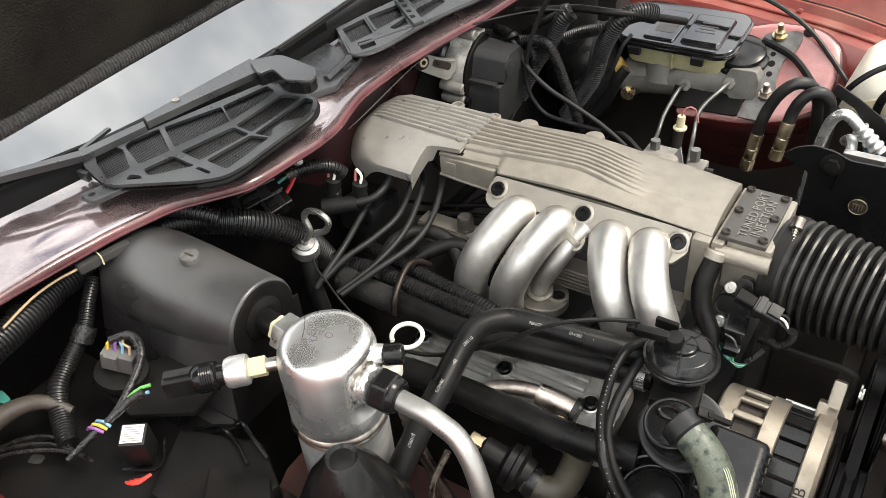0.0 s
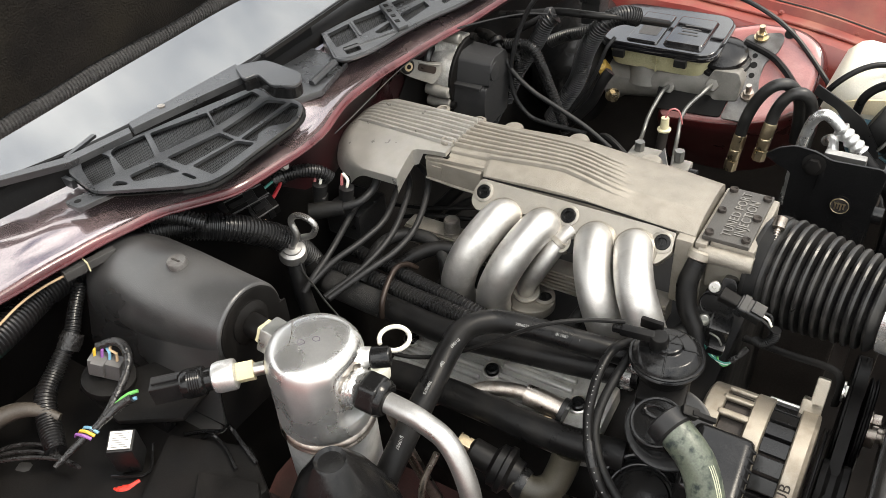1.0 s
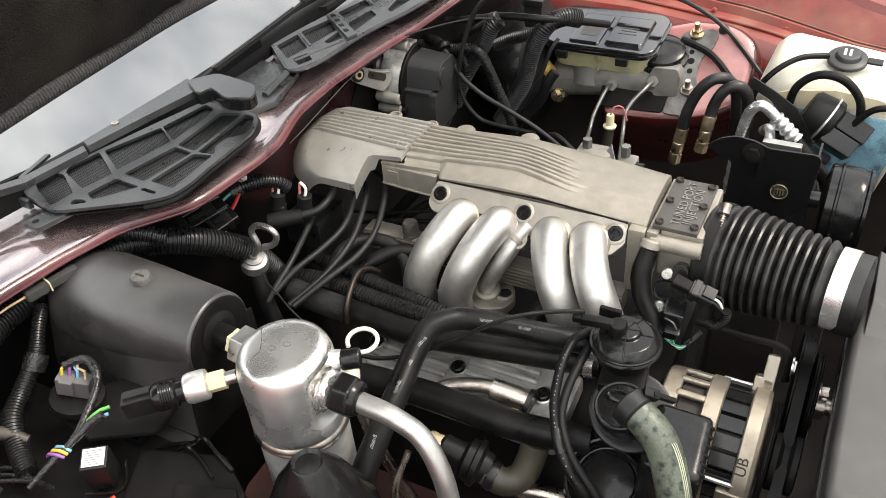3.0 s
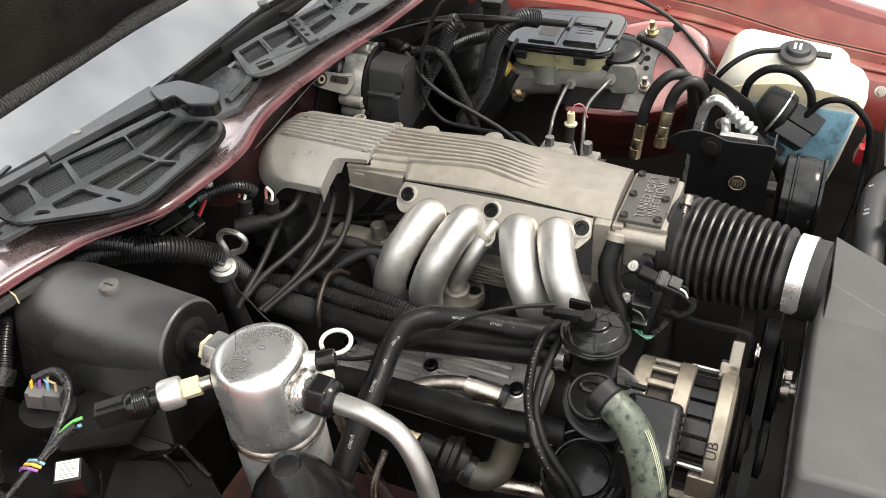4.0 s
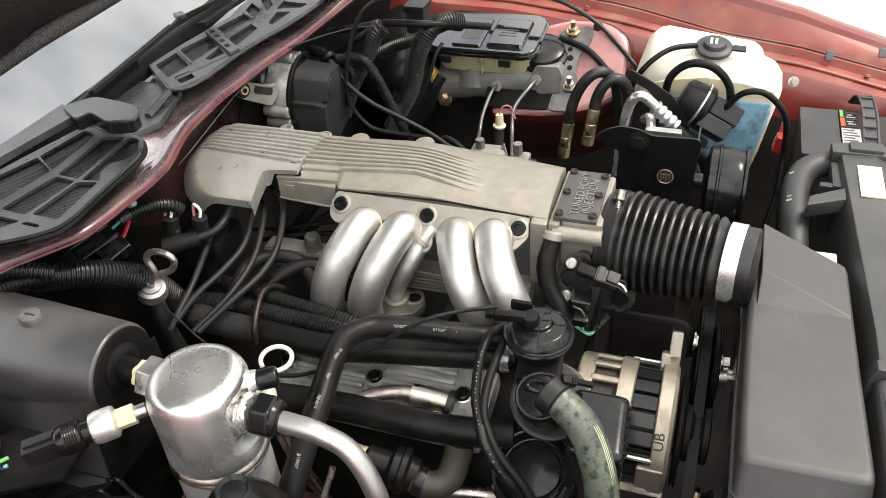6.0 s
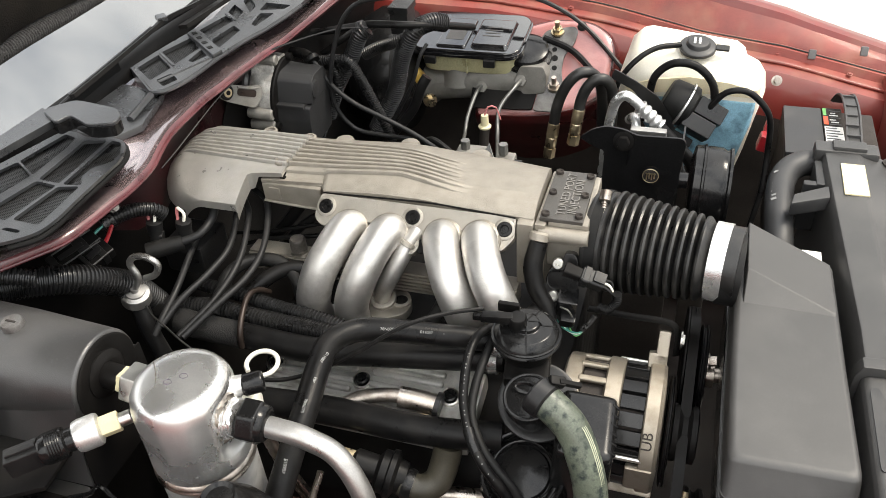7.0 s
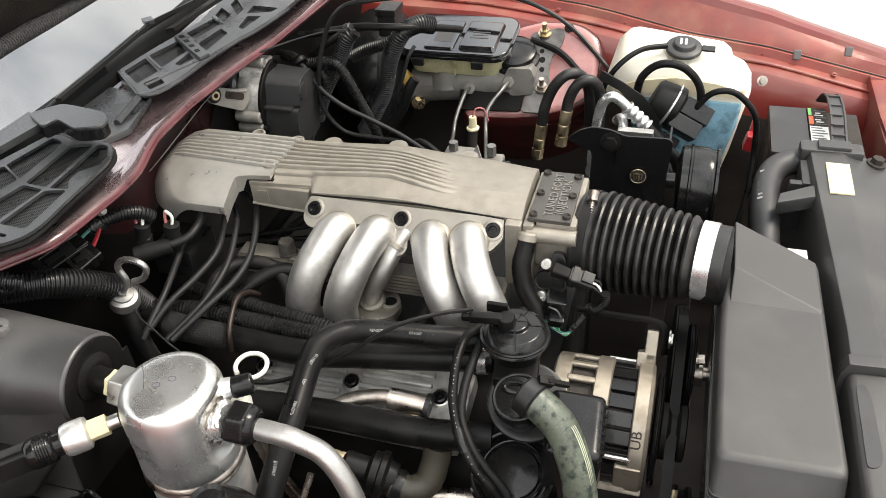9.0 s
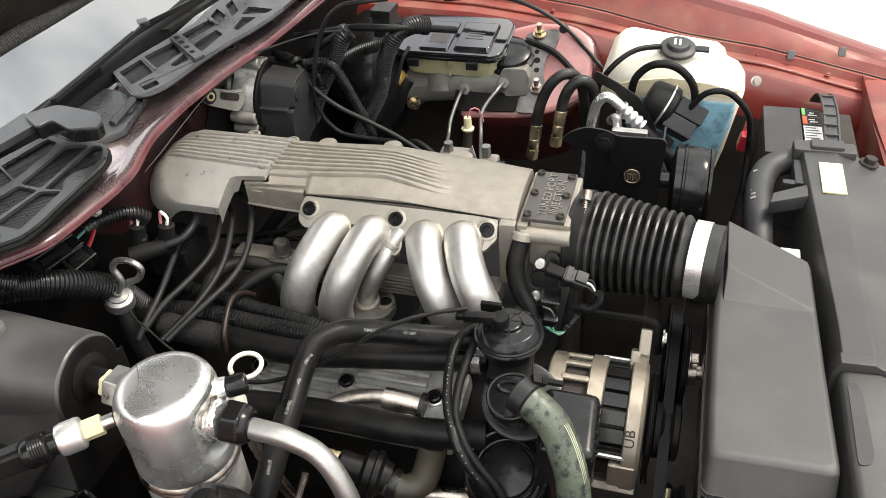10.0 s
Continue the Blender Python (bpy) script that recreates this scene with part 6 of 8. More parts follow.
def heater_hose():
    ob = thing("heater_hose", (0.0, -0.2, 0.74), "black rubber heater hose with pale printed dots and codes", "hose", "heater hoses")
    pts = [(-0.02, -0.40, 0.70), (-0.030, -0.362, 0.78), (-0.028, -0.316, 0.822), (-0.028, -0.266, 0.846), (-0.034, -0.218, 0.856), (-0.036, -0.182, 0.856), (-0.018, -0.151, 0.850), (0.019, -0.137, 0.845), (0.065, -0.123, 0.835), (0.115, -0.104, 0.821), (0.140, -0.100, 0.812)]
    part("tube", sweep(B(), pts, 0.0132, 20, 0.006), RUBBER, ob)
    print_dots(ob, pts[4:7], 0.0133, 7)
    print_dots(ob, pts[8:], 0.0133, 4)
    print_dots(ob, pts[2:4], 0.0133, 4)
    for p, d, tx in (((-0.030, -0.240, 0.852), (-0.1, -1, -0.2), "EBP"), ((-0.028, -0.268, 0.846), (0.05, -1, -0.35), "78N075"), ((-0.028, -0.318, 0.8215), (0.0, -0.8, -0.6), "010987"), ((-0.032, -0.212, 0.856), (-0.2, -1, -0.1), "011087"), ((0.012, -0.140, 0.846), (1, 0.35, -0.15), "78N075"), ((0.052, -0.127, 0.838), (1, 0.3, -0.22), "011087")):
        z = Vector((0.25, -0.60, 0.76))
        x = Vector(d).normalized()
        z = (z - x * z.dot(x)).normalized()
        y = z.cross(x)
        M = Matrix((x, y, z)).transposed().to_4x4()
        M.translation = Vector(p) + z * 0.0133
        words("print", tx, M, 0.0046, PRINT, ob, 0.0003)
    clamp_on(ob, (0.128, -0.102, 0.816), (1, 0.15, -0.2), 0.0136)
    ob = thing("heater_hose", (0.0, -0.13, 0.74), "black rubber heater hose running along the valve cover", "hose", "heater hoses")
    pts = [(-0.315, -0.125, 0.792), (-0.253, -0.131, 0.788), (-0.179, -0.132, 0.786), (-0.093, -0.134, 0.785), (-0.025, -0.123, 0.785), (0.040, -0.111, 0.785), (0.104, -0.101, 0.787), (0.135, -0.098, 0.790)]
    part("tube", sweep(B(), pts, 0.0160, 22, 0.008), RUBBER, ob)
    clamp_on(ob, (0.122, -0.100, 0.789), (1, 0.1, 0.08), 0.0163)
    pts2 = [(-0.275, -0.129, 0.7895), (-0.253, -0.131, 0.788), (-0.215, -0.132, 0.787), (-0.185, -0.132, 0.786)]
    part("fabric_sleeve", sweep(B(), pts2, 0.0166, 22, 0.006), WEAVE, ob, "woven fabric sleeve")
    pts = [(-0.205, -0.206, 0.746), (-0.128, -0.192, 0.747), (-0.067, -0.187, 0.747), (-0.016, -0.184, 0.745), (0.035, -0.184, 0.743), (0.088, -0.180, 0.742), (0.15, -0.172, 0.744)]
    hose("air_pipe", pts, 0.0172, RUBBER, "dusty black pipe along the exhaust side of the valve cover", "pipe", step=0.01)
    # injection air tube
    ob = thing("air_injection_tube", (0.02, -0.15, 0.70), "bare worn steel tube with an elbow above the valve cover", "metal tube")
    part("tube", sweep(B(), [(-0.09, -0.205, 0.735), (-0.045, -0.180, 0.748), (-0.02, -0.165, 0.755), (0.01, -0.155, 0.757), (0.03, -0.152, 0.755)], 0.0085, 16, 0.005), STEEL, ob)
    part("sleeve", sweep(B(), [(0.022, -0.153, 0.756), (0.04, -0.151, 0.753), (0.065, -0.150, 0.749)], 0.0125, 18, 0.005), STEEL, ob)
    part("flange", lathe(B(), [(0.016, 0), (0.016, 0.006)], aim((0.065, -0.150, 0.749), (1, 0, -0.15)), 20), PLASTIC, ob)
    bm = prism(B(), hexagon(0.009), 0, 0.014, aim((0.056, -0.168, 0.732), (0, -0.2, 1)), 0.001)
    part("nut", bm, BRASS, ob)
    # check valve and hose low down
    ob = thing("check_valve", (0.0, -0.22, 0.66), "brass nut with black check valve and brown rubber elbow", "valve")
    part("nut", prism(B(), hexagon(0.0135), 0, 0.018, aim((-0.03, -0.222, 0.715), (1, 0.05, -0.25)), 0.001), BRASS, ob)
    part("body", lathe(B(), [(0.012, 0.016), (0.016, 0.02), (0.016, 0.045), (0.025, 0.05), (0.025, 0.058), (0.028, 0.06), (0.028, 0.066), (0.02, 0.07), (0.018, 0.08)], aim((-0.03, -0.222, 0.715), (1, 0.05, -0.25)), 28), RUBBER, ob)
    part("elbow", sweep(B(), [(0.044, -0.222, 0.695), (0.065, -0.222, 0.688), (0.082, -0.21, 0.692), (0.088, -0.195, 0.71), (0.09, -0.185, 0.728)], 0.0165, 16, 0.006), surf("brown_rubber", (0.042, 0.037, 0.026), 0.5, 0, 0.3, 40, 600, 0.2), ob, "brown rubber elbow")
    part("band", lathe(B(), [(0.0172, -0.006), (0.0185, 0), (0.0172, 0.006)], aim((0.052, -0.222, 0.692), (1, 0, -0.2)), 20), PLASTIC, ob)
    part("tube", sweep(B(), [(0.075, -0.205, 0.66), (0.15, -0.19, 0.655)], 0.010, 12), STEEL, ob)
    part("thin_pipe", sweep(B(), [(-0.04, -0.25, 0.72), (-0.045, -0.28, 0.68), (-0.03, -0.30, 0.60)], 0.004, 10), STEEL, ob)


heater_hose()


def diverter_valve():
    ob = thing("diverter_valve", (0.162, -0.108, 0.76), "round black plastic vacuum valve with ribs and a cable lead", "valve")
    M = aim((0.161, -0.105, 0.843), (0.0, -0.01, 1))
    part("lower_body", lathe(B(), [(0.02, -0.07), (0.024, -0.03), (0.031, -0.02), (0.033, -0.004)], M, 36), DEEPB, ob)
    part("rim", lathe(B(), [(0.033, -0.0055), (0.0382, -0.005), (0.0390, -0.0035), (0.0382, -0.002), (0.0374, -0.0012), (0.0384, 0.0), (0.0384, 0.0015), (0.0370, 0.0025), (0.034, 0.002)], M, 56), GLOSSB, ob, "thin doubled black rim")
    part("dome", lathe(B(), [(0.036, 0.0015), (0.0345, 0.0055), (0.0310, 0.0080), (0.0295, 0.0102), (0.0270, 0.0112), (0.0165, 0.0122), (0.0150, 0.0132), (0.0142, 0.0165), (0.0122, 0.0180), (0.002, 0.0186)], M, 56), GLOSSB, ob, "black ribbed dome")
    for a in (-78, 12, 72):
        R = M @ Matrix.Rotation(radians(a), 4, "Z")
        part("rib", sweep(B(), [R @ Vector(p) for p in ((0.002, 0, 0.0190), (0.013, 0, 0.0180), (0.0165, 0, 0.0128), (0.028, 0, 0.0112), (0.0355, 0, 0.0035))], 0.0010, 6, 0.003), GLOSSB, ob)
    part("lead_boot", box(box(B(), (0.036, 0.011, 0.010), pose(0.131, -0.114, 0.868, 0, 0, 8), 0.003), (0.014, 0.007, 0.007), pose(0.112, -0.117, 0.868, 0, 0, 8), 0.002), RUBBER, ob, "black rubber lead boot")
    part("elbow", lathe(B(), [(0.0085, -0.012), (0.0098, -0.008), (0.0098, 0.004), (0.0085, 0.006), (0.002, 0.0065)], aim((0.153, -0.111, 0.866), (0.0, -0.1, 1)), 20), RUBBER, ob)
    part("latch", block(B(), (0.128, -0.100, 0.864), (0.152, -0.094, 0.876), 0.002), DEEPB, ob)
    part("body_block", box(B(), (0.05, 0.05, 0.05), pose(0.165, -0.115, 0.790, 10, 0, 8), 0.006), DEEPB, ob)
    BM = aim((0.183, -0.143, 0.778), (0.12, -0.45, 0.9))
    part("base_ring", lathe(B(), [(0.040, -0.02), (0.043, 0), (0.043, 0.006), (0.039, 0.010), (0.034, 0.010), (0.032, 0.004), (0.003, 0.002)], BM, 44), DEEPB, ob)
    part("base_lip", lathe(B(), [(0.0425, 0.003), (0.0445, 0.005), (0.0440, 0.009), (0.0400, 0.0105)], BM, 44), PLASTIC, ob)
    return ob


diverter_valve()
hose("vacuum_cable", [(0.115, -0.108, 0.872), (0.079, -0.128, 0.875), (0.041, -0.156, 0.874), (-0.009, -0.187, 0.850), (-0.051, -0.205, 0.83), (-0.085, -0.22, 0.825), (-0.12, -0.23, 0.83)], 0.0024, RUBBER, "thin black cable arching over the hoses", "cable", seg=8, step=0.006)


def purge_hoses():
    ob = thing("purge_hose", (0.12, -0.2, 0.7), "pair of thin black hoses with pale printing", "hose")
    pts = [(0.128, -0.092, 0.836), (0.121, -0.099, 0.838), (0.110, -0.122, 0.842), (0.108, -0.154, 0.836), (0.112, -0.186, 0.818), (0.120, -0.206, 0.803), (0.133, -0.226, 0.790), (0.150, -0.241, 0.775), (0.170, -0.245, 0.748), (0.185, -0.245, 0.70)]
    part("tube", sweep(B(), pts, 0.0052, 12, 0.005), RUBBER, ob)
    pts2 = [(0.130, -0.092, 0.826), (0.125, -0.103, 0.828), (0.121, -0.137, 0.822), (0.119, -0.169, 0.810), (0.123, -0.196, 0.797), (0.139, -0.218, 0.781), (0.156, -0.230, 0.768), (0.179, -0.237, 0.743), (0.19, -0.24, 0.70)]
    part("tube", sweep(B(), pts2, 0.0050, 12, 0.005), DULLRUB, ob)
    for lo, hi, n in ((2, 4, 12), (4, 6, 8), (6, 9, 12)):
        print_dots(ob, pts[lo:hi + 1], 0.0052, n, 0.0007)
    part("wrap", sweep(B(), [(0.124, -0.213, 0.799), (0.130, -0.222, 0.793), (0.137, -0.230, 0.786)], 0.0062, 12, 0.004), GLOSSB, ob)
    return ob


purge_hoses()


def lower_hose():
    ob = thing("coolant_hose", (0.22, -0.21, 0.7), "faded green-grey coolant hose with scuffs and yellow stripes", "hose")
    pts = [(0.190, -0.195, 0.853), (0.208, -0.204, 0.848), (0.230, -0.213, 0.832), (0.246, -0.226, 0.803), (0.256, -0.237, 0.765), (0.26, -0.245, 0.70)]
    part("tube", sweep(B(), pts, 0.0172, 22, 0.006), GREENH, ob)
    for k in (-1, 0, 1):
        o = Vector((0.80 + 0.06 * k, -0.30 + 0.12 * k, 0.55 - 0.02 * k)).normalized() * 0.0171
        part("stripe", sweep(B(), [Vector(p) + o for p in pts[1:]], 0.0006, 6, 0.01), STRIPE, ob)
    part("collar", lathe(B(), [(0.0175, -0.008), (0.020, -0.006), (0.020, 0.008), (0.0175, 0.01)], aim((0.196, -0.199, 0.852), (0.8, -0.4, -0.2)), 26), PLASTIC, ob)
    part("spring_clamp", box(box(B(), (0.016, 0.010, 0.010), pose(0.210, -0.188, 0.866, 20, 20, 20), 0.002), (0.026, 0.005, 0.006), pose(0.222, -0.184, 0.862, 20, 30, 30), 0.001), DEEPB, ob)
    OM = aim((0.180, -0.176, 0.818), (-0.05, -0.35, 0.9))
    part("outlet_ring", sweep(B(), [OM @ Vector((0.0245 * math.cos(w), 0.0245 * math.sin(w), 0.0085)) for w in (radians(30 * k) for k in range(12))], 0.0022, 8, 0.005, closed=True), GLOSSB, ob)
    part("outlet_grip", sweep(B(), [OM @ Vector((-0.003 + 0.013 * math.cos(w), 0.009 + 0.0055 * math.sin(w), 0.0105)) for w in (radians(45 * k) for k in range(8))], 0.0024, 8, 0.004, closed=True), GLOSSB, ob)
    part("outlet", lathe(B(), [(0.024, -0.03), (0.027, -0.004), (0.027, 0.003), (0.025, 0.008), (0.022, 0.009), (0.002, 0.010)], OM, 40), GLOSSB, ob)
    return ob


lower_hose()
housing = thing("black_housing", (0.236, -0.172, 0.66), "shiny black plastic housing beside the alternator", "housing")
HM = pose(0.236, -0.172, 0.736, 8, 4, 4)
part("shell", box(B(), (0.060, 0.080, 0.145), HM, 0.012, 1.0, 3), GLOSSB, housing)
for k in range(6):
    part("grip_rib", box(B(), (0.010, 0.0035, 0.006), HM @ Matrix.Translation((0.0262, -0.028 + 0.011 * k, 0.0672)) @ pose(0, 0, 0, 0, 40, 0), 0.0014), GLOSSB, housing)


def lower_pulley():
    ob = thing("smog_pump", (0.18, -0.21, 0.6), "black round pulley cover low in front of the engine", "pulley")
    M = aim((0.180, -0.205, 0.735), (-0.05, -0.35, 0.9))
    for r, w in ((0.0445, 0.0028), (0.034, 0.0016)):
        part("rim", sweep(B(), [M @ Vector((r * math.cos(t), r * math.sin(t), 0.002)) for t in (radians(30 * k) for k in range(12))], w, 8, 0.005, closed=True), GLOSSB, ob, "raised black ring")
    for t in range(20, 380, 60):
        part("rib", sweep(B(), [M @ Vector((r * math.cos(radians(t)), r * math.sin(radians(t)), 0.002)) for r in (0.034, 0.044)], 0.0014, 6, 0.004), GLOSSB, ob)
    part("cover", lathe(B(), [(0.05, -0.08), (0.05, -0.01), (0.046, -0.002), (0.040, 0), (0.038, -0.004), (0.030, -0.004), (0.028, 0), (0.012, 0.002), (0.003, 0.002)], M, 40), GLOSSB, ob)
    return ob


lower_pulley()


def alternator():
    ob = thing("alternator", (0.26, -0.05, 0.57), "cast alternator with cooling slots and black windings", "alternator")
    M = aim((0.197, -0.068, 0.686), (1, 0, 0), (0, 0, 1))
    part("rear_case", lathe(B(), [(0.05, 0), (0.068, 0.001), (0.0735, 0.004), (0.0745, 0.007), (0.0745, 0.022), (0.060, 0.023)], M, 48), ALTC, ob, "sandy cast rear case")
    part("core", lathe(B(), [(0.058, 0.02), (0.0665, 0.024), (0.0665, 0.055), (0.066, 0.056), (0.066, 0.105)], M, 48), BAYDARK, ob, "black laminated core")
    part("mid_case", lathe(B(), [(0.062, 0.049), (0.0735, 0.050), (0.0765, 0.052), (0.0765, 0.069), (0.0740, 0.0705), (0.06, 0.071)], M, 48), ALTC, ob, "smooth cast band")
    part("front_case", lathe(B(), [(0.062, 0.098), (0.0765, 0.0985), (0.0780, 0.100), (0.0780, 0.114), (0.074, 0.118), (0.05, 0.120), (0.03, 0.122)], M, 48), ALTC, ob, "sandy cast front case")
    for k in range(18):
        R = M @ Matrix.Rotation(radians((k + 0.3) * 360 / 18), 4, "Z")
        part("rear_vane", box(B(), (0.0085, 0.0060, 0.034), R @ Matrix.Translation((0, 0.0725, 0.036)), 0.0026, 1.0, 3), ALTC, ob)
    for k in range(22):
        R = M @ Matrix.Rotation(radians((k + 0.3) * 360 / 22), 4, "Z")
        part("winding", box(B(), (0.0165, 0.008, 0.028), R @ Matrix.Translation((0, 0.0690, 0.0845)), 0.0012), GLOSSB, ob)
    for a in (72, -50, 165, 250):
        R = M @ Matrix.Rotation(radians(a), 4, "Z")
        part("through_bolt", sweep(B(), [R @ Vector((0, 0.0755, 0.062)), R @ Vector((0, 0.0755, 0.102))], 0.0028, 8), ZINC, ob)
    for a, w, l, x in ((134, 0.05, 0.050, 0.093), (92, 0.036, 0.030, 0.100)):
        R = M @ Matrix.Rotation(radians(a), 4, "Z")
        part("boss", box(B(), (w, 0.010, l), R @ Matrix.Translation((0, 0.0735, x)), 0.003), ALTC, ob)
    arm = M @ Matrix.Rotation(radians(-38), 4, "Z")
    part("mounting_ear", box(box(B(), (0.018, 0.050, 0.014), arm @ Matrix.Translation((0, 0.092, 0.109)), 0.003), (0.030, 0.02, 0.022), arm @ Matrix.Translation((0.006, 0.080, 0.105)), 0.003), ALTC, ob)
    # bracket over the top
    bm = sweep(B(), [(0.205, 0.078, 0.728), (0.262, 0.070, 0.733), (0.308, 0.068, 0.734), (0.322, 0.058, 0.727), (0.323, 0.045, 0.70)], 0.0026, 8, 0.006, wide=2.4)
    part("bracket", bm, DEEPB, ob, "black steel bracket")
    bolt(ob, (0.327, 0.045, 0.728), (1, 0, 0), 0.008, 0.012)
    A = M @ Matrix.Rotation(radians(53), 4, "Z")
    words("lettering", "UB", A @ Matrix.Translation((0, 0.0784, 0.106)) @ pose(0, 0, 0, -90, 0, 0), 0.0165, BAYDARK, ob, 0.0006)
    return ob


alternator()


def belt_drive():
    ob = thing("belt_drive", (0.35, 0.0, 0.45), "black pulleys and belt in front of the engine", "pulley")
    for x, y, z, r, w in ((0.320, -0.068, 0.686, 0.066, 0.007), (0.3275, -0.068, 0.686, 0.034, 0.03), (0.331, 0.060, 0.662, 0.085, 0.014), (0.352, 0.062, 0.660, 0.064, 0.010), (0.350, -0.17, 0.60, 0.075, 0.022)):
        M = aim((x, y, z), (1, 0, 0))
        part("pulley", lathe(B(), [(0.01, 0), (r - 0.003, 0.0), (r, 0.0015), (r, w * 0.25), (r - 0.005, w * 0.4), (r - 0.005, w * 0.6), (r, w * 0.75), (r, w - 0.0015), (r - 0.003, w), (0.01, w)], M, 40), DEEPB, ob)
    part("belt", band(B(), [(0.341, -0.246, 0.60), (0.341, -0.225, 0.655), (0.341, -0.10, 0.700), (0.341, 0.0, 0.738), (0.341, 0.06, 0.750), (0.341, 0.12, 0.72)], (1, 0, 0), 0.012, 0.004), DEEPB, ob, "ribbed black belt")
    part("hub", lathe(B(), [(0.018, 0), (0.018, 0.012), (0.01, 0.013), (0.01, 0.02)], aim((0.362, 0.062, 0.660), (1, 0, 0)), 20), STEEL, ob)
    bolt(ob, (0.364, 0.040, 0.705), (1, 0, 0.2), 0.007, 0.010, STEEL)
    part("stay", sweep(B(), [(0.35, -0.16, 0.70), (0.345, -0.26, 0.62)], 0.0035, 8), BRASS, ob)
    return ob


belt_drive()

hose("breather_hose", [(0.150, 0.0125, 0.879), (0.148, 0.006, 0.868), (0.146, -0.002, 0.853), (0.152, -0.012, 0.830), (0.167, -0.022, 0.810), (0.175, -0.032, 0.796), (0.180, -0.044, 0.785)], (0.0108, 0.0112, 0.0116, 0.0114, 0.0105, 0.0068, 0.0062), RUBBER, "short black breather hose below the throttle body", step=0.006)


# ---- spark plug leads, looms and firewall wiring ----
for pts in (
    [(-0.300, -0.02, 0.842), (-0.290, -0.060, 0.838), (-0.277, -0.115, 0.830), (-0.275, -0.155, 0.818), (-0.278, -0.175, 0.805)],
    [(-0.285, 0.055, 0.858), (-0.264, 0.022, 0.852), (-0.244, -0.038, 0.842), (-0.250, -0.086, 0.834), (-0.264, -0.128, 0.826), (-0.274, -0.165, 0.812)],
    [(-0.275, 0.075, 0.862), (-0.235, 0.052, 0.858), (-0.214, 0.015, 0.850), (-0.199, -0.035, 0.840), (-0.200, -0.078, 0.832), (-0.216, -0.124, 0.824), (-0.240, -0.172, 0.808)],
    [(-0.270, 0.055, 0.85), (-0.245, 0.020, 0.85), (-0.224, -0.050, 0.835), (-0.228, -0.11, 0.82), (-0.250, -0.168, 0.803)],
):
    hose("spark_plug_lead", pts, 0.0042, WIRE, "grey silicone spark plug lead curving down to the head", "spark plug lead", group="spark plug leads", seg=10, step=0.006)
hose("coil_lead", [(-0.262, 0.04, 0.88), (-0.278, 0.008, 0.880), (-0.275, -0.015, 0.868), (-0.280, -0.042, 0.860), (-0.300, -0.060, 0.856)], 0.0055, WIRE, "grey coil lead into a black boot", "lead", seg=10)
solo("coil_boot", sweep(B(), [(-0.296, -0.058, 0.856), (-0.313, -0.070, 0.855), (-0.333, -0.083, 0.853)], (0.0095, 0.011, 0.0115), 14, 0.006), DULLRUB, "black rubber coil boot", "boot")
for pts, r in (
    ([(-0.31, -0.118, 0.800), (-0.285, -0.112, 0.797), (-0.244, -0.105, 0.797), (-0.196, -0.107, 0.796), (-0.143, -0.109, 0.795), (-0.094, -0.109, 0.793), (-0.050, -0.108, 0.788), (0.0, -0.105, 0.775)], 0.0118),
    ([(-0.277, -0.072, 0.802), (-0.217, -0.079, 0.801), (-0.158, -0.087, 0.799), (-0.104, -0.091, 0.796), (-0.060, -0.092, 0.788), (-0.02, -0.085, 0.77)], 0.0092),
):
    hose("corrugated_loom", pts, r, LOOM, "black corrugated wiring loom beside the runners", "wiring loom", rings=(0.0045, 0.0018), group="engine looms")
hose("pcv_tube", [(-0.178, -0.150, 0.785), (-0.178, -0.146, 0.805), (-0.183, -0.126, 0.817), (-0.188, -0.100, 0.822), (-0.186, -0.080, 0.816), (-0.180, -0.066, 0.802)], 0.0037, BROWN, "brown coated steel tube beside the looms", "tube", seg=14, step=0.005)
hose("vacuum_hose", [(-0.232, -0.118, 0.800), (-0.230, -0.095, 0.815), (-0.233, -0.065, 0.822), (-0.217, -0.038, 0.824), (-0.185, -0.026, 0.820), (-0.158, -0.035, 0.806), (-0.145, -0.05, 0.785)], 0.0088, DULLRUB, "black rubber vacuum hose near the rail", seg=12)
hose("vacuum_hose", [(-0.205, -0.072, 0.800), (-0.190, -0.052, 0.810), (-0.168, -0.030, 0.814), (-0.140, -0.022, 0.806), (-0.125, -0.035, 0.785)], 0.0100, RUBBER, "black rubber vacuum elbow near the rail", seg=14)
hose("ground_wire", [(-0.300, -0.150, 0.835), (-0.281, -0.165, 0.830), (-0.258, -0.175, 0.826), (-0.233, -0.186, 0.820), (-0.190, -0.200, 0.805), (-0.15, -0.215, 0.77)], 0.0013, BELLOW, "thin black wire crossing the hose", "wire", seg=8)
hose("hood_release_wire", [(-0.352, 0.010, 0.918), (-0.344, 0.044, 0.930), (-0.339, 0.143, 0.950), (-0.332, 0.199, 0.958), (-0.322, 0.24, 0.962)], 0.0008, GREYP, "thin straight wire under the cowl lip", "wire", seg=6)
hose("vacuum_hose", [(0.02, -0.06, 0.76), (0.035, -0.05, 0.79), (0.04, -0.03, 0.80), (0.03, 0.0, 0.80)], 0.009, DULLRUB, "black rubber hose between the runners", seg=12)
hose("vacuum_hose", [(0.145, -0.06, 0.77), (0.15, -0.04, 0.80), (0.16, -0.01, 0.805)], 0.010, DULLRUB, "black rubber hose beside the last runner", seg=12)


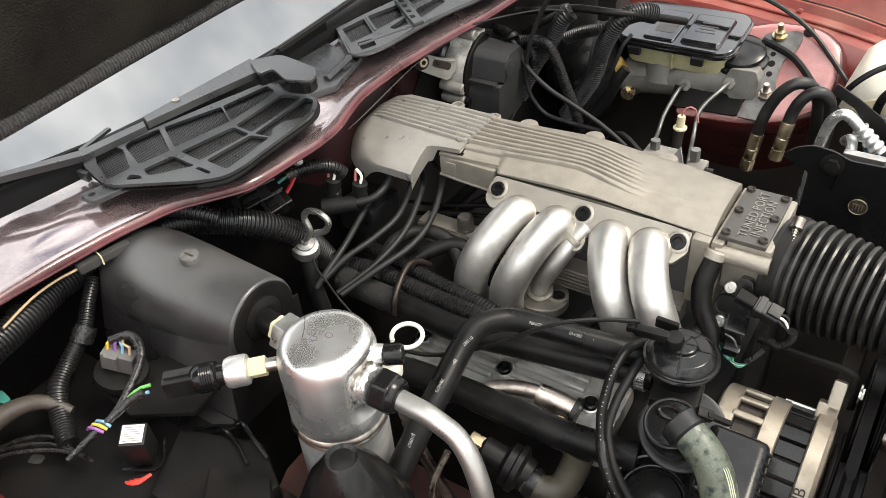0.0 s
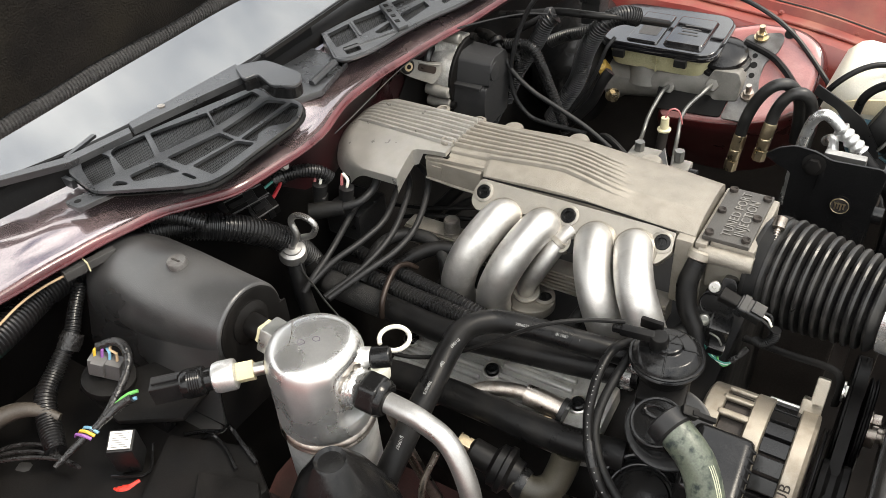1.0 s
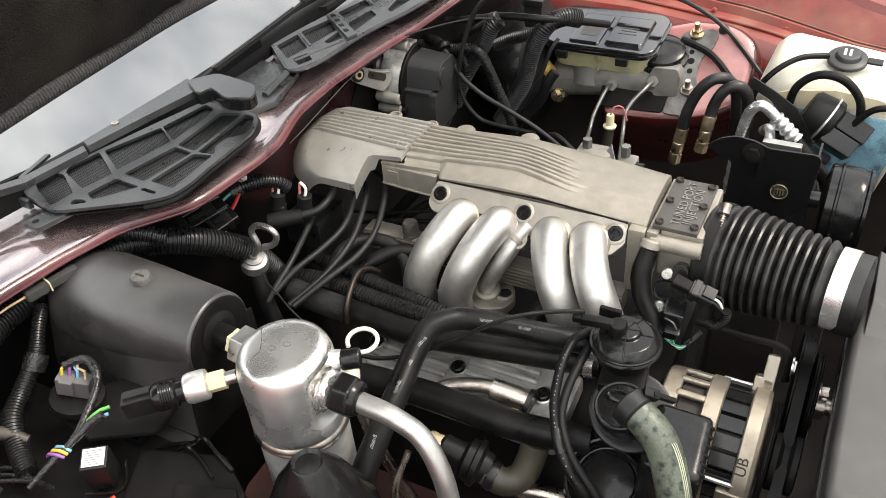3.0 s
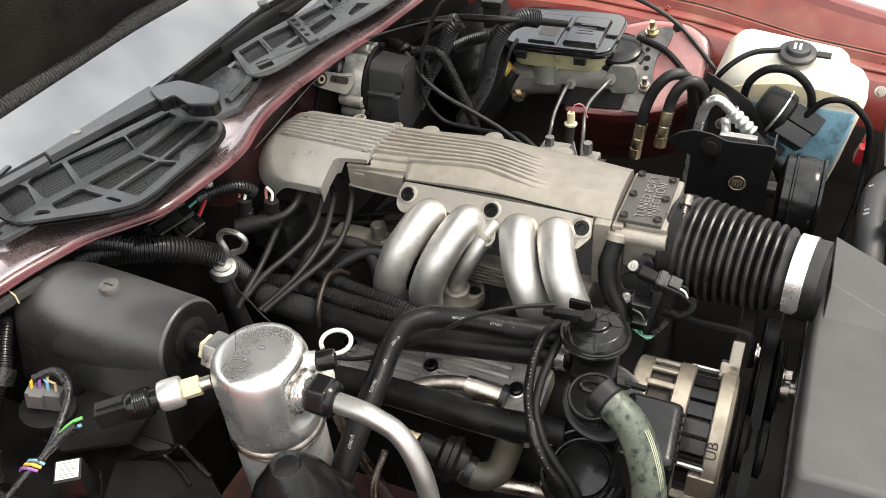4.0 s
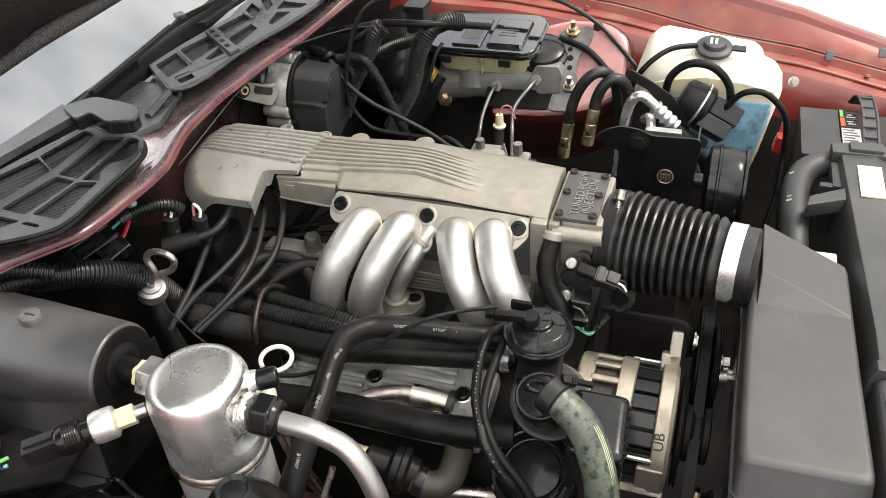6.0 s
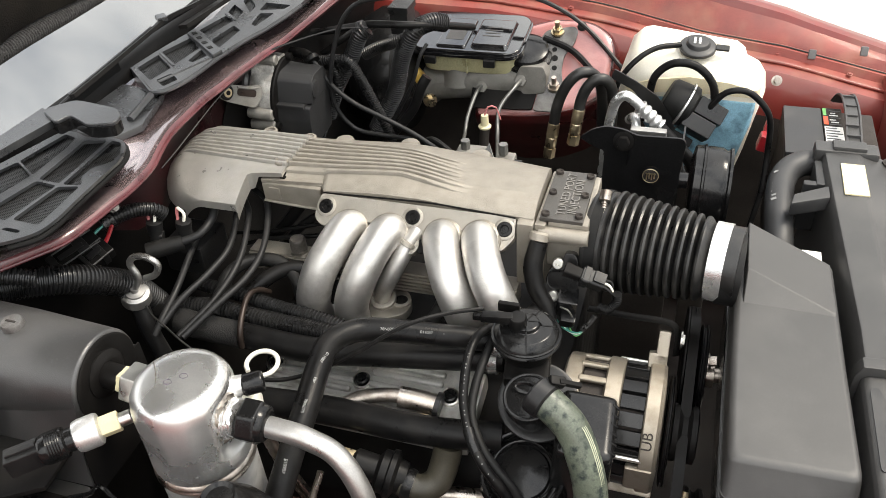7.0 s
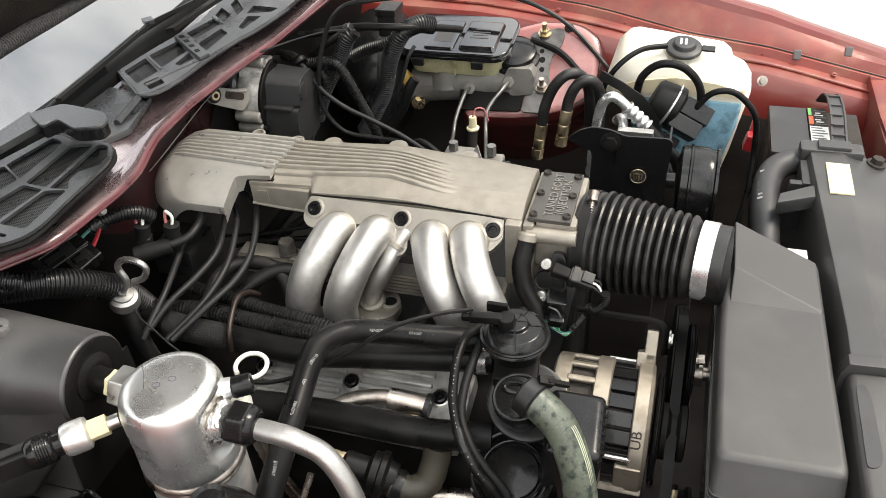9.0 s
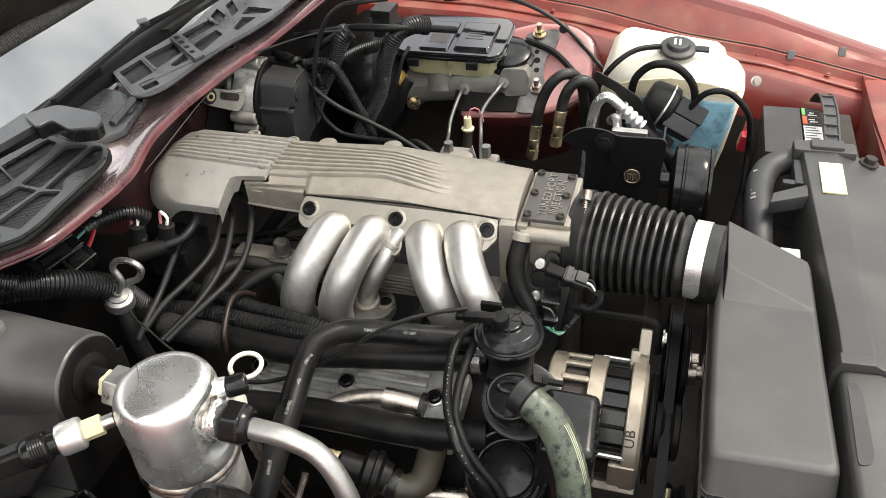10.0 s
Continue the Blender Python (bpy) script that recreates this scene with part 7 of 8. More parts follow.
def firewall_wiring():
    ob = thing("firewall_connector", (-0.38, -0.13, 0.84), "black connector block with red, green and pink wires under the lip", "connector")
    def plug_body(a, b, w, h):
        """A long multi-way plug from a to b with latches, rails and an end collar."""
        a, b = Vector(a), Vector(b)
        L = (b - a).length
        R = aim((a + b) / 2, b - a, (0.25, -0.45, 0.85))
        p = part("block", box(B(), (w, h, L), R, 0.0015), DEEPB, ob, "black multi-way plug")
        part("collar", box(B(), (w * 1.12, h * 1.12, L * 0.22), R @ Matrix.Translation((0, 0, L * 0.16)), 0.001), PLASTIC, p)
        part("collar", box(B(), (w * 1.08, h * 1.2, L * 0.14), R @ Matrix.Translation((0, 0, -L * 0.42)), 0.001), PLASTIC, p)
        part("latch", box(B(), (w * 0.35, 0.003, L * 0.5), R @ Matrix.Translation((0, h * 0.56, -0.05 * L)), 0.0008), PLASTIC, p)
        for x in (-1, 1):
            part("rail", box(B(), (0.0016, 0.0022, L * 0.96), R @ Matrix.Translation((x * w * 0.5, h * 0.5, 0)), 0.0005), GREYC, p)

    plug_body((-0.392, -0.176, 0.888), (-0.364, -0.121, 0.898), 0.020, 0.016)
    plug_body((-0.362, -0.156, 0.882), (-0.348, -0.124, 0.890), 0.022, 0.018)
    part("lead", sweep(B(), [(-0.350, -0.132, 0.894), (-0.350, -0.120, 0.899), (-0.354, -0.104, 0.904), (-0.358, -0.094, 0.907)], 0.0026, 8, 0.004), REDW, ob, "red power lead")
    part("lead", sweep(B(), [(-0.368, -0.124, 0.902), (-0.364, -0.112, 0.906), (-0.360, -0.098, 0.909)], 0.002, 8, 0.004), TEALW, ob)
    part("loom", sweep(B(), [(-0.366, -0.105, 0.905), (-0.356, -0.088, 0.908), (-0.343, -0.070, 0.907), (-0.329, -0.055, 0.900), (-0.321, -0.047, 0.888)], 0.0095, 14, rings=(0.004, 0.0014)), LOOM, ob)
    part("tape_band", sweep(B(), [(-0.366, -0.103, 0.905), (-0.359, -0.092, 0.908)], 0.0112, 12), TAPE, ob)
    for x, y, z in ((-0.331, -0.062, 0.866), (-0.300, -0.046, 0.860)):
        part("plug", lathe(box(B(), (0.016, 0.016, 0.03), pose(x, y, z - 0.012, 0, 10, 20), 0.003), [(0.009, 0), (0.010, 0.012), (0.010, 0.02), (0.006, 0.021)], pose(x, y, z, 0, 10, 20), 16), PLASTIC, ob)
        for j in (-1, 1):
            part("lead", sweep(B(), [(x + 0.004 * j, y, z + 0.018), (x + 0.005 * j, y + 0.004, z + 0.030), (x - 0.004, y + 0.006, z + 0.036)], 0.0021, 7, 0.004), PINKW if j < 0 else OFFWHITE, ob)
    part("bolt", prism(lathe(B(), [(0.0065, 0), (0.0065, 0.003), (0.005, 0.004)], aim((-0.333, -0.112, 0.942), (1, -0.3, 0.2)), 16), hexagon(0.0048), 0.003, 0.009, aim((-0.333, -0.112, 0.942), (1, -0.3, 0.2)), 0.001), PIPE_ALU, ob)
    part("ignition_module", block(B(), (-0.345, -0.045, 0.79), (-0.285, 0.02, 0.835), 0.006), PLASTIC, ob)
    part("thin_wire", sweep(B(), [(-0.345, -0.15, 0.88), (-0.325, -0.155, 0.878), (-0.318, -0.165, 0.865)], 0.0009, 6, 0.004), TANW, ob)
    return ob


firewall_wiring()


for pts, r in (
    ([(-0.250, 0.055, 0.775), (-0.215, 0.060, 0.815), (-0.190, 0.065, 0.845), (-0.165, 0.075, 0.868)], 0.0085),
    ([(-0.215, 0.050, 0.790), (-0.185, 0.050, 0.822), (-0.158, 0.055, 0.842), (-0.130, 0.07, 0.850)], 0.0060),
    ([(-0.285, 0.035, 0.805), (-0.240, 0.038, 0.812), (-0.190, 0.042, 0.824), (-0.130, 0.05, 0.838)], 0.0028),
    ([(-0.275, 0.030, 0.790), (-0.225, 0.034, 0.806), (-0.180, 0.040, 0.812), (-0.140, 0.05, 0.815)], 0.0034),
):
    hose("vacuum_hose", pts, r, RUBBER, "black hose in the gap under the plenum", "hose", group="hoses under the plenum", seg=12)


# ---- far side: wiper motor, brakes, washer bottle, air conditioning ----
def wiper_motor():
    ob = thing("wiper_motor", (-0.31, 0.29, 0.80), "wiper motor with a cast bracket and black cover", "wiper motor")
    # the cover faces the front of the car
    M = aim((-0.325, 0.308, 0.881), (0.995, 0.06, -0.05), (0, 0, 1))
    part("gear_case", lathe(B(), [(0.030, -0.046), (0.044, -0.044), (0.050, -0.036), (0.054, -0.020), (0.056, -0.002), (0.052, -0.001)], M, 48), MOTORP, ob, "bright round cast gear case")
    part("case_top", prism(B(), round_corners([(-0.030, 0.030), (0.022, 0.030), (0.020, 0.060), (-0.012, 0.064), (-0.026, 0.054)], 0.004), -0.040, -0.002, M, 0.003), MOTORP, ob, "raw bright cast top")
    part("gasket", lathe(B(), [(0.050, -0.001), (0.0590, -0.0006), (0.0600, 0.001), (0.0600, 0.0035), (0.0585, 0.005), (0.05, 0.0055)], M, 52), DEEPB, ob, "black gasket rim")
    lower = [(-0.048, -0.072), (0.040, -0.072), (0.044, -0.02), (0.042, 0.004), (-0.046, 0.004), (-0.050, -0.02)]
    upper = [(-0.042, 0.002), (0.038, 0.002), (0.034, 0.032), (0.022, 0.046), (-0.020, 0.048), (-0.034, 0.040)]
    part("cover", prism(B(), round_corners(lower, 0.005), 0.004, 0.058, M, 0.003, 0.95, 3), BATP, ob, "black moulded cover with a stepped top")
    part("cover_lid", prism(B(), round_corners(upper, 0.004), 0.004, 0.060, M, 0.004, 0.90, 3), BATP, ob)
    part("cover_rib", prism(B(), [(-0.0505, 0.000), (0.042, 0.000), (0.042, 0.0055), (-0.0505, 0.0055)], 0.004, 0.050, M, 0.0015), BATP, ob)
    part("cover_notch", lathe(B(), [(0.004, -0.02), (0.014, -0.02), (0.014, 0.004), (0.004, 0.005)], M @ Matrix.Translation((-0.020, 0.024, 0.058)), 24), BATP, ob)
    for dx, dy, r in ((-0.060, -0.008, 0.0098), (-0.055, -0.030, 0.0095), (-0.022, 0.066, 0.0085)):
        part("post", lathe(B(), [(r - 0.002, -0.044), (r, -0.030), (r, -0.005), (r - 0.002, -0.003), (r * 0.5, -0.004)], M @ Matrix.Translation((dx, dy, 0.006)), 20), GREYCAST, ob, "cast screw post")
    part("post_screw", lathe(B(), [(0.006, -0.002), (0.006, 0.004), (0.004, 0.005)], M @ Matrix.Translation((-0.055, -0.030, 0.006)), 14), DEEPB, ob)
    part("cover_screw", lathe(B(), [(0.006, -0.002), (0.006, 0.006), (0.004, 0.007)], M @ Matrix.Translation((0.012, 0.058, 0.006)), 14), DEEPB, ob)
    part("motor", lathe(B(), [(0.03, 0), (0.036, 0.004), (0.036, 0.07), (0.028, 0.08)], aim((-0.355, 0.292, 0.885), (-0.5, 0.1, -0.85)), 28), BAYDARK, ob)
    part("motor_can", lathe(B(), [(0.020, 0), (0.024, 0.004), (0.024, 0.05)], aim((-0.366, 0.285, 0.905), (-1, -0.1, 0.0)), 24), CASEP, ob)
    E = aim((-0.353, 0.224, 0.918), (0.91, -0.39, 0.13), (0.0, 0.5, 0.85))
    ear = [(-0.036, -0.010), (-0.020, -0.014), (0.030, -0.019), (0.040, 0.0), (0.036, 0.018), (0.010, 0.013), (-0.034, 0.012)]
    part("bracket", prism(B(), round_corners(ear, 0.006), -0.002, 0.002, E, 0.0008), GREYCAST, ob, "bare metal mounting ear")
    part("bracket_slot", prism(B(), rounded(0.034, 0.011, 0.004), 0.0018, 0.0028, E @ Matrix.Translation((0.010, 0.003, 0)), 0), BROWN, ob)
    part("slot_edge", sweep(B(), [E @ Vector(p) for p in ((-0.008, 0.010, 0.002), (0.014, 0.010, 0.003), (0.030, 0.013, 0.003))], 0.0018, 6, 0.004), GREYCAST, ob)
    part("grommet", lathe(B(), [(0.0115, -0.004), (0.0115, 0.004), (0.009, 0.006), (0.005, 0.005), (0.004, 0.002)], E @ Matrix.Translation((-0.026, 0, 0)), 22), DULLRUB, ob)
    part("grommet_bore", lathe(B(), [(0.0036, 0.0070), (0.0036, 0.0076), (0.001, 0.0076)], E @ Matrix.Translation((-0.026, 0, 0)), 14), DEEPB, ob)
    part("grommet_sleeve", lathe(B(), [(0.0068, 0.004), (0.0068, 0.0072), (0.0035, 0.0072)], E @ Matrix.Translation((-0.026, 0, 0)), 18), BRASS, ob)
    return ob


wiper_motor()


def brake_master():
    ob = thing("brake_master_cylinder", (-0.08, 0.63, 0.70), "grey cast brake master cylinder with yellowed reservoir and glossy black lid", "master cylinder")
    M = aim((-0.205, 0.640, 0.748), (1, -0.03, 0.16), (0, 0, 1))
    part("barrel", lathe(B(), [(0.038, 0), (0.038, 0.02), (0.033, 0.028), (0.033, 0.10), (0.036, 0.11), (0.036, 0.17), (0.030, 0.235), (0.018, 0.24)], M, 32), GREYCAST, ob, "grey cast barrel")
    part("casting_rib", box(B(), (0.19, 0.016, 0.012), pose(-0.10, 0.615, 0.772, 0, -9, 0), 0.003), GREYCAST, ob)
    for x, r in ((-0.135, 0.030), (-0.030, 0.026)):
        part("neck", lathe(B(), [(r + 0.010, 0.762), (r + 0.004, 0.780), (r + 0.002, 0.803)], Matrix.Translation((x, 0.638, 0)), 24), GREYCAST, ob)
    blk = [(0.0, -0.028), (0.040, -0.022), (0.044, 0.010), (0.036, 0.028), (-0.006, 0.026), (-0.018, 0.0)]
    part("front_block", prism(B(), round_corners(blk, 0.005), -0.035, 0.035, aim((-0.002, 0.635, 0.786), (0, -1, 0.1), (0, 0, 1)), 0.002), GREYCAST, ob, "pale grey front block")
    for x, z in ((-0.081, 0.764), (-0.006, 0.783)):
        q = aim((x, 0.612, z), (0, -0.85, 0.40))
        part("fitting", prism(lathe(B(), [(0.019, -0.012), (0.019, 0.004), (0.013, 0.006)], q, 20), hexagon(0.011), 0.006, 0.018, q, 0.001), GREYCAST, ob)
    LT = Matrix.Translation((0, 0.664, 0.842)) @ Matrix.Rotation(radians(7), 4, "X") @ Matrix.Translation((0, -0.664, -0.842))
    bm = prism(B(), rounded(0.190, 0.122, 0.022), 0.0, 0.042, LT @ Matrix.Translation((-0.110, 0.657, 0.842)) @ Matrix.Scale(-1, 4, (0, 0, 1)), 0.005, 0.92)
    part("reservoir", bm, RESERV, ob, "cloudy yellow plastic reservoir")
    part("reservoir_seam", box(B(), (0.004, 0.006, 0.036), LT @ pose(-0.110, 0.598, 0.820, 0, 0, 0), 0.0015), RESERV, ob)
    lid = part("lid", prism(B(), rounded(0.208, 0.142, 0.028), 0.0, 0.009, LT @ Matrix.Translation((-0.114, 0.664, 0.842)), 0.003, 1.0, 3), LIDB, ob, "glossy black lid with raised pads")
    part("lid_rim", prism(B(), rounded(0.214, 0.148, 0.031), -0.005, 0.003, LT @ Matrix.Translation((-0.114, 0.664, 0.842)), 0.002), LIDB, ob)
    part("raised_pad", prism(B(), rounded(0.072, 0.100, 0.006), 0.008, 0.016, LT @ Matrix.Translation((-0.068, 0.655, 0.842)), 0.002, 0.9), LIDB, lid)
    part("raised_pad", prism(B(), rounded(0.058, 0.104, 0.005), 0.008, 0.013, LT @ Matrix.Translation((-0.140, 0.654, 0.842)), 0.002, 0.95), LIDB, lid)
    part("label", prism(B(), rounded(0.034, 0.05, 0.003), 0.0128, 0.0134, LT @ Matrix.Translation((-0.138, 0.65, 0.842)), 0), GREYP, lid, "worn grey sticker")
    for k in range(4):
        part("moulded_print", box(B(), (0.034 - 0.006 * (k % 2), 0.003, 0.0006), LT @ Matrix.Translation((-0.070, 0.640 + 0.010 * k, 0.8582)), 0), GREYP, lid)
    for x in (-0.175, -0.062):
        part("clip", block(B(), (x - 0.012, 0.584, 0.816), (x + 0.010, 0.594, 0.830), 0.002), PLASTIC, ob)
    part("yellow_plug", lathe(B(), [(0.015, 0), (0.016, 0.006), (0.016, 0.026), (0.012, 0.03)], aim((-0.208, 0.61, 0.768), (-0.3, -0.5, 0.8)), 16), surf("amber_plastic", (0.45, 0.28, 0.06), 0.4, 0, 0.15), ob, "amber plastic plug")
    bolt(ob, (-0.186, 0.598, 0.733), (0.5, -0.8, 0.1), 0.009, 0.018, BRASS)
    part("booster", lathe(B(), [(0.03, -0.002), (0.06, 0.004), (0.115, 0.03), (0.122, 0.05), (0.122, 0.08), (0.10, 0.12)], aim((-0.205, 0.64, 0.775), (-1, 0.02, -0.06)), 44), GLOSSB, ob, "black brake booster drum")
    for pts in (
        [(-0.081, 0.60, 0.772), (-0.084, 0.575, 0.772), (-0.090, 0.53, 0.745), (-0.086, 0.49, 0.725), (-0.06, 0.36, 0.74)],
        [(-0.006, 0.60, 0.790), (-0.012, 0.57, 0.788), (-0.030, 0.53, 0.765), (-0.024, 0.49, 0.735), (0.01, 0.36, 0.76)],
    ):
        part("brake_line", sweep(B(), pts, 0.0036, 10, 0.006), LINE, ob, "thin steel brake line")
    return ob


brake_master()


def proportioning_valve():
    ob = thing("proportioning_valve", (0.0, 0.33, 0.74), "grey brake distribution block with fittings and an ivory plug", "valve")
    part("body", block(block(B(), (-0.050, 0.315, 0.765), (-0.002, 0.35, 0.796), 0.004), (0.018, 0.315, 0.76), (0.046, 0.345, 0.792), 0.004), GREYCAST, ob)
    part("fin", prism(B(), [(-0.006, 0.0), (0.026, 0.0), (0.014, 0.036)], -0.0015, 0.0015, aim((-0.004, 0.305, 0.788), (0, -1, 0.2), (0, 0, 1)), 0), SATIN, ob, "pale triangular tab")
    for x in (-0.040, 0.022):
        part("fitting", prism(B(), hexagon(0.008), 0, 0.018, aim((x + 0.004, 0.335, 0.793), (0, 0, 1)), 0.001), LINE, ob)
    part("end_plug", lathe(B(), [(0.012, 0), (0.012, 0.012), (0.008, 0.014)], aim((0.046, 0.325, 0.778), (1, 0, 0)), 14), GLOSSB, ob)
    part("warning_plug", lathe(B(), [(0.0105, 0), (0.011, 0.003), (0.007, 0.005), (0.0065, 0.022), (0.006, 0.023)], Matrix.Translation((-0.027, 0.42, 0.788)), 20), IVORY, ob, "ivory plastic plug")
    part("lead", sweep(B(), [(-0.027, 0.42, 0.81), (-0.022, 0.425, 0.824), (-0.010, 0.43, 0.822), (-0.002, 0.43, 0.80)], 0.0014, 8), PINKW, ob)
    part("post", sweep(B(), [(-0.027, 0.42, 0.788), (-0.030, 0.40, 0.70)], 0.0085, 12), BAYDARK, ob)
    part("line", sweep(B(), [(-0.055, 0.33, 0.785), (-0.085, 0.34, 0.80), (-0.105, 0.35, 0.795), (-0.125, 0.35, 0.77)], 0.0045, 8), DULLRUB, ob)
    part("mount", block(B(), (-0.05, 0.315, 0.60), (0.05, 0.34, 0.77), 0.004), BAYDARK, ob)
    return ob


proportioning_valve()


def washer_bottle():
    ob = thing("washer_bottle", (0.30, 0.64, 0.60), "white plastic washer bottle half full of blue fluid", "washer bottle")
    def ring(y, e, drop=0.0):
        zz = [(0.168, 0.80), (0.186, 0.866), (0.202, 0.882), (0.214, 0.885), (0.362, 0.866), (0.374, 0.857), (0.380, 0.842), (0.402, 0.832), (0.414, 0.815), (0.406, 0.765), (0.396, 0.70), (0.386, 0.655), (0.262, 0.655), (0.245, 0.70), (0.215, 0.755)]
        cx, cz = 0.30, 0.77
        return [(cx + (x - cx) * e, y, cz + (z - cz) * e - drop * max(0, z - 0.8) / 0.07) for x, z in zz]
    bm = loft(B(), [ring(0.566, 0.86, 0.035), ring(0.570, 0.93, 0.03), ring(0.582, 0.985, 0.02), ring(0.60, 1.0, 0.012), ring(0.655, 1.0, 0.0), ring(0.668, 0.97, 0.0)])
    part("tank", bm, WHITEP, ob, "milky white tank, stained yellow at the level line", 60)
    fl = [(0.258, 0.660), (0.380, 0.660), (0.390, 0.70), (0.401, 0.752), (0.407, 0.808), (0.34, 0.810), (0.27, 0.808), (0.190, 0.804), (0.206, 0.765), (0.240, 0.70)]
    cx, cz = 0.318, 0.715
    bm = loft(B(), [[(cx + (x - cx) * e, y, cz + (z - cz) * e) for x, z in fl] for y, e in ((0.5635, 0.86), (0.569, 0.95), (0.585, 1.012), (0.60, 1.012))])
    stain = [(0.182, 0.803), (0.27, 0.808), (0.34, 0.810), (0.407, 0.808), (0.405, 0.822), (0.36, 0.832), (0.29, 0.838), (0.22, 0.828), (0.182, 0.815)]
    part("level_stain", loft(B(), [[(0.30 + (x - 0.30) * e, y, z) for x, z in stain] for y, e in ((0.5640, 0.90), (0.5690, 0.97), (0.585, 1.005), (0.60, 1.005))]), surf("stained_tank_plastic", (0.72, 0.63, 0.44), 0.4, 0, 0.12, 14, 500, 0.06, 0.08, sub=0.3), ob, "yellow-brown stain at the level line", 60)
    part("fluid", bm, BLUEF, ob, "blue fluid seen through the lower tank", 60)
    M = aim((0.296, 0.606, 0.873), (0.05, -0.22, 0.97))
    cap = part("cap", lathe(B(), [(0.027, -0.004), (0.030, -0.002), (0.030, 0.003), (0.028, 0.005), (0.020, 0.0065), (0.018, 0.012), (0.016, 0.0135), (0.002, 0.0135)], M, 36), BATP, ob, "dusty black stepped cap with a pale symbol")
    part("cap_tab", box(B(), (0.022, 0.014, 0.004), M @ Matrix.Translation((0.04, 0, 0.004)), 0.0015), PLASTIC, cap)
    for dx in (-0.006, 0.002):
        part("symbol_bar", box(B(), (0.004, 0.016, 0.0008), M @ Matrix.Translation((dx, 0, 0.0138)), 0), LABELW, cap)
    part("filler_tube", sweep(B(), [(0.268, 0.600, 0.878), (0.230, 0.575, 0.880), (0.200, 0.55, 0.866), (0.178, 0.54, 0.835), (0.168, 0.54, 0.795)], 0.0048, 10), RUBBER, ob)
    bolt(ob, (0.432, 0.63, 0.812), (0.2, -0.9, 0.4), 0.006, 0.006, STEEL)
    return ob


washer_bottle()
hose("washer_tube", [(0.222, 0.53, 0.77), (0.229, 0.53, 0.815), (0.236, 0.53, 0.852), (0.262, 0.53, 0.876), (0.298, 0.53, 0.874), (0.327, 0.53, 0.846), (0.335, 0.53, 0.806), (0.333, 0.53, 0.77)], 0.0066, RUBBER, "looped black rubber tube in front of the washer bottle", seg=12)
hose("battery_cable", [(0.320, 0.52, 0.79), (0.333, 0.52, 0.816), (0.352, 0.52, 0.838), (0.382, 0.52, 0.841), (0.411, 0.52, 0.818), (0.425, 0.52, 0.789), (0.430, 0.52, 0.736), (0.43, 0.49, 0.68), (0.42, 0.46, 0.62)], 0.0052, RUBBER, "black battery cable looping down", "cable", seg=10)


def cruise_solenoid():
    ob = thing("vacuum_solenoid", (0.31, 0.50, 0.72), "round black vacuum canister with a bright seam and black box", "solenoid")
    M = aim((0.274, 0.531, 0.811), (0.9, -0.09, -0.42), (-0.2, 0.575, 0.79))
    part("canister", lathe(B(), [(0.004, -0.020), (0.026, -0.019), (0.031, -0.014), (0.033, 0.0), (0.0345, 0.012)], M, 40), DULLRUB, ob, "black stepped canister")
    part("seam", lathe(B(), [(0.034, 0.0125), (0.0385, 0.013), (0.0390, 0.0145), (0.0385, 0.016), (0.034, 0.017)], M, 44), BRIGHT, ob, "bright crimped seam")
    part("front", lathe(B(), [(0.0365, 0.0172), (0.0350, 0.026), (0.028, 0.030), (0.004, 0.031)], M, 40), DULLRUB, ob)
    part("box", box(B(), (0.042, 0.030, 0.050), M @ Matrix.Translation((0.0, 0.008, 0.056)), 0.003), PLASTIC, ob, "black plastic valve box")
    part("box", box(B(), (0.042, 0.027, 0.052), M @ Matrix.Translation((0.0, -0.022, 0.050)), 0.003), PLASTIC, ob)
    part("terminal", box(B(), (0.008, 0.010, 0.009), M @ Matrix.Translation((0.0225, 0.000, 0.044)), 0.001), BRASS, ob, "brass terminal")
    part("nipple", lathe(B(), [(0.008, 0), (0.008, 0.016), (0.006, 0.018)], M @ Matrix.Translation((0.012, -0.018, 0.026)) @ pose(0, 0, 0, 0, 70, 0), 16), GLOSSB, ob)
    part("plug", box(B(), (0.014, 0.015, 0.046), M @ Matrix.Translation((0.010, -0.050, 0.036)), 0.003), DEEPB, ob)
    part("lead", sweep(B(), [M @ Vector(p) for p in ((0.02, -0.022, 0.030), (0.026, -0.034, 0.026), (0.020, -0.046, 0.008), (0.01, -0.05, -0.01))], 0.0018, 6), LINE, ob)
    part("bracket", sweep(B(), [(0.29, 0.49, 0.76), (0.29, 0.46, 0.72), (0.28, 0.43, 0.66)], 0.008, 8), BAYDARK, ob)
    return ob


cruise_solenoid()


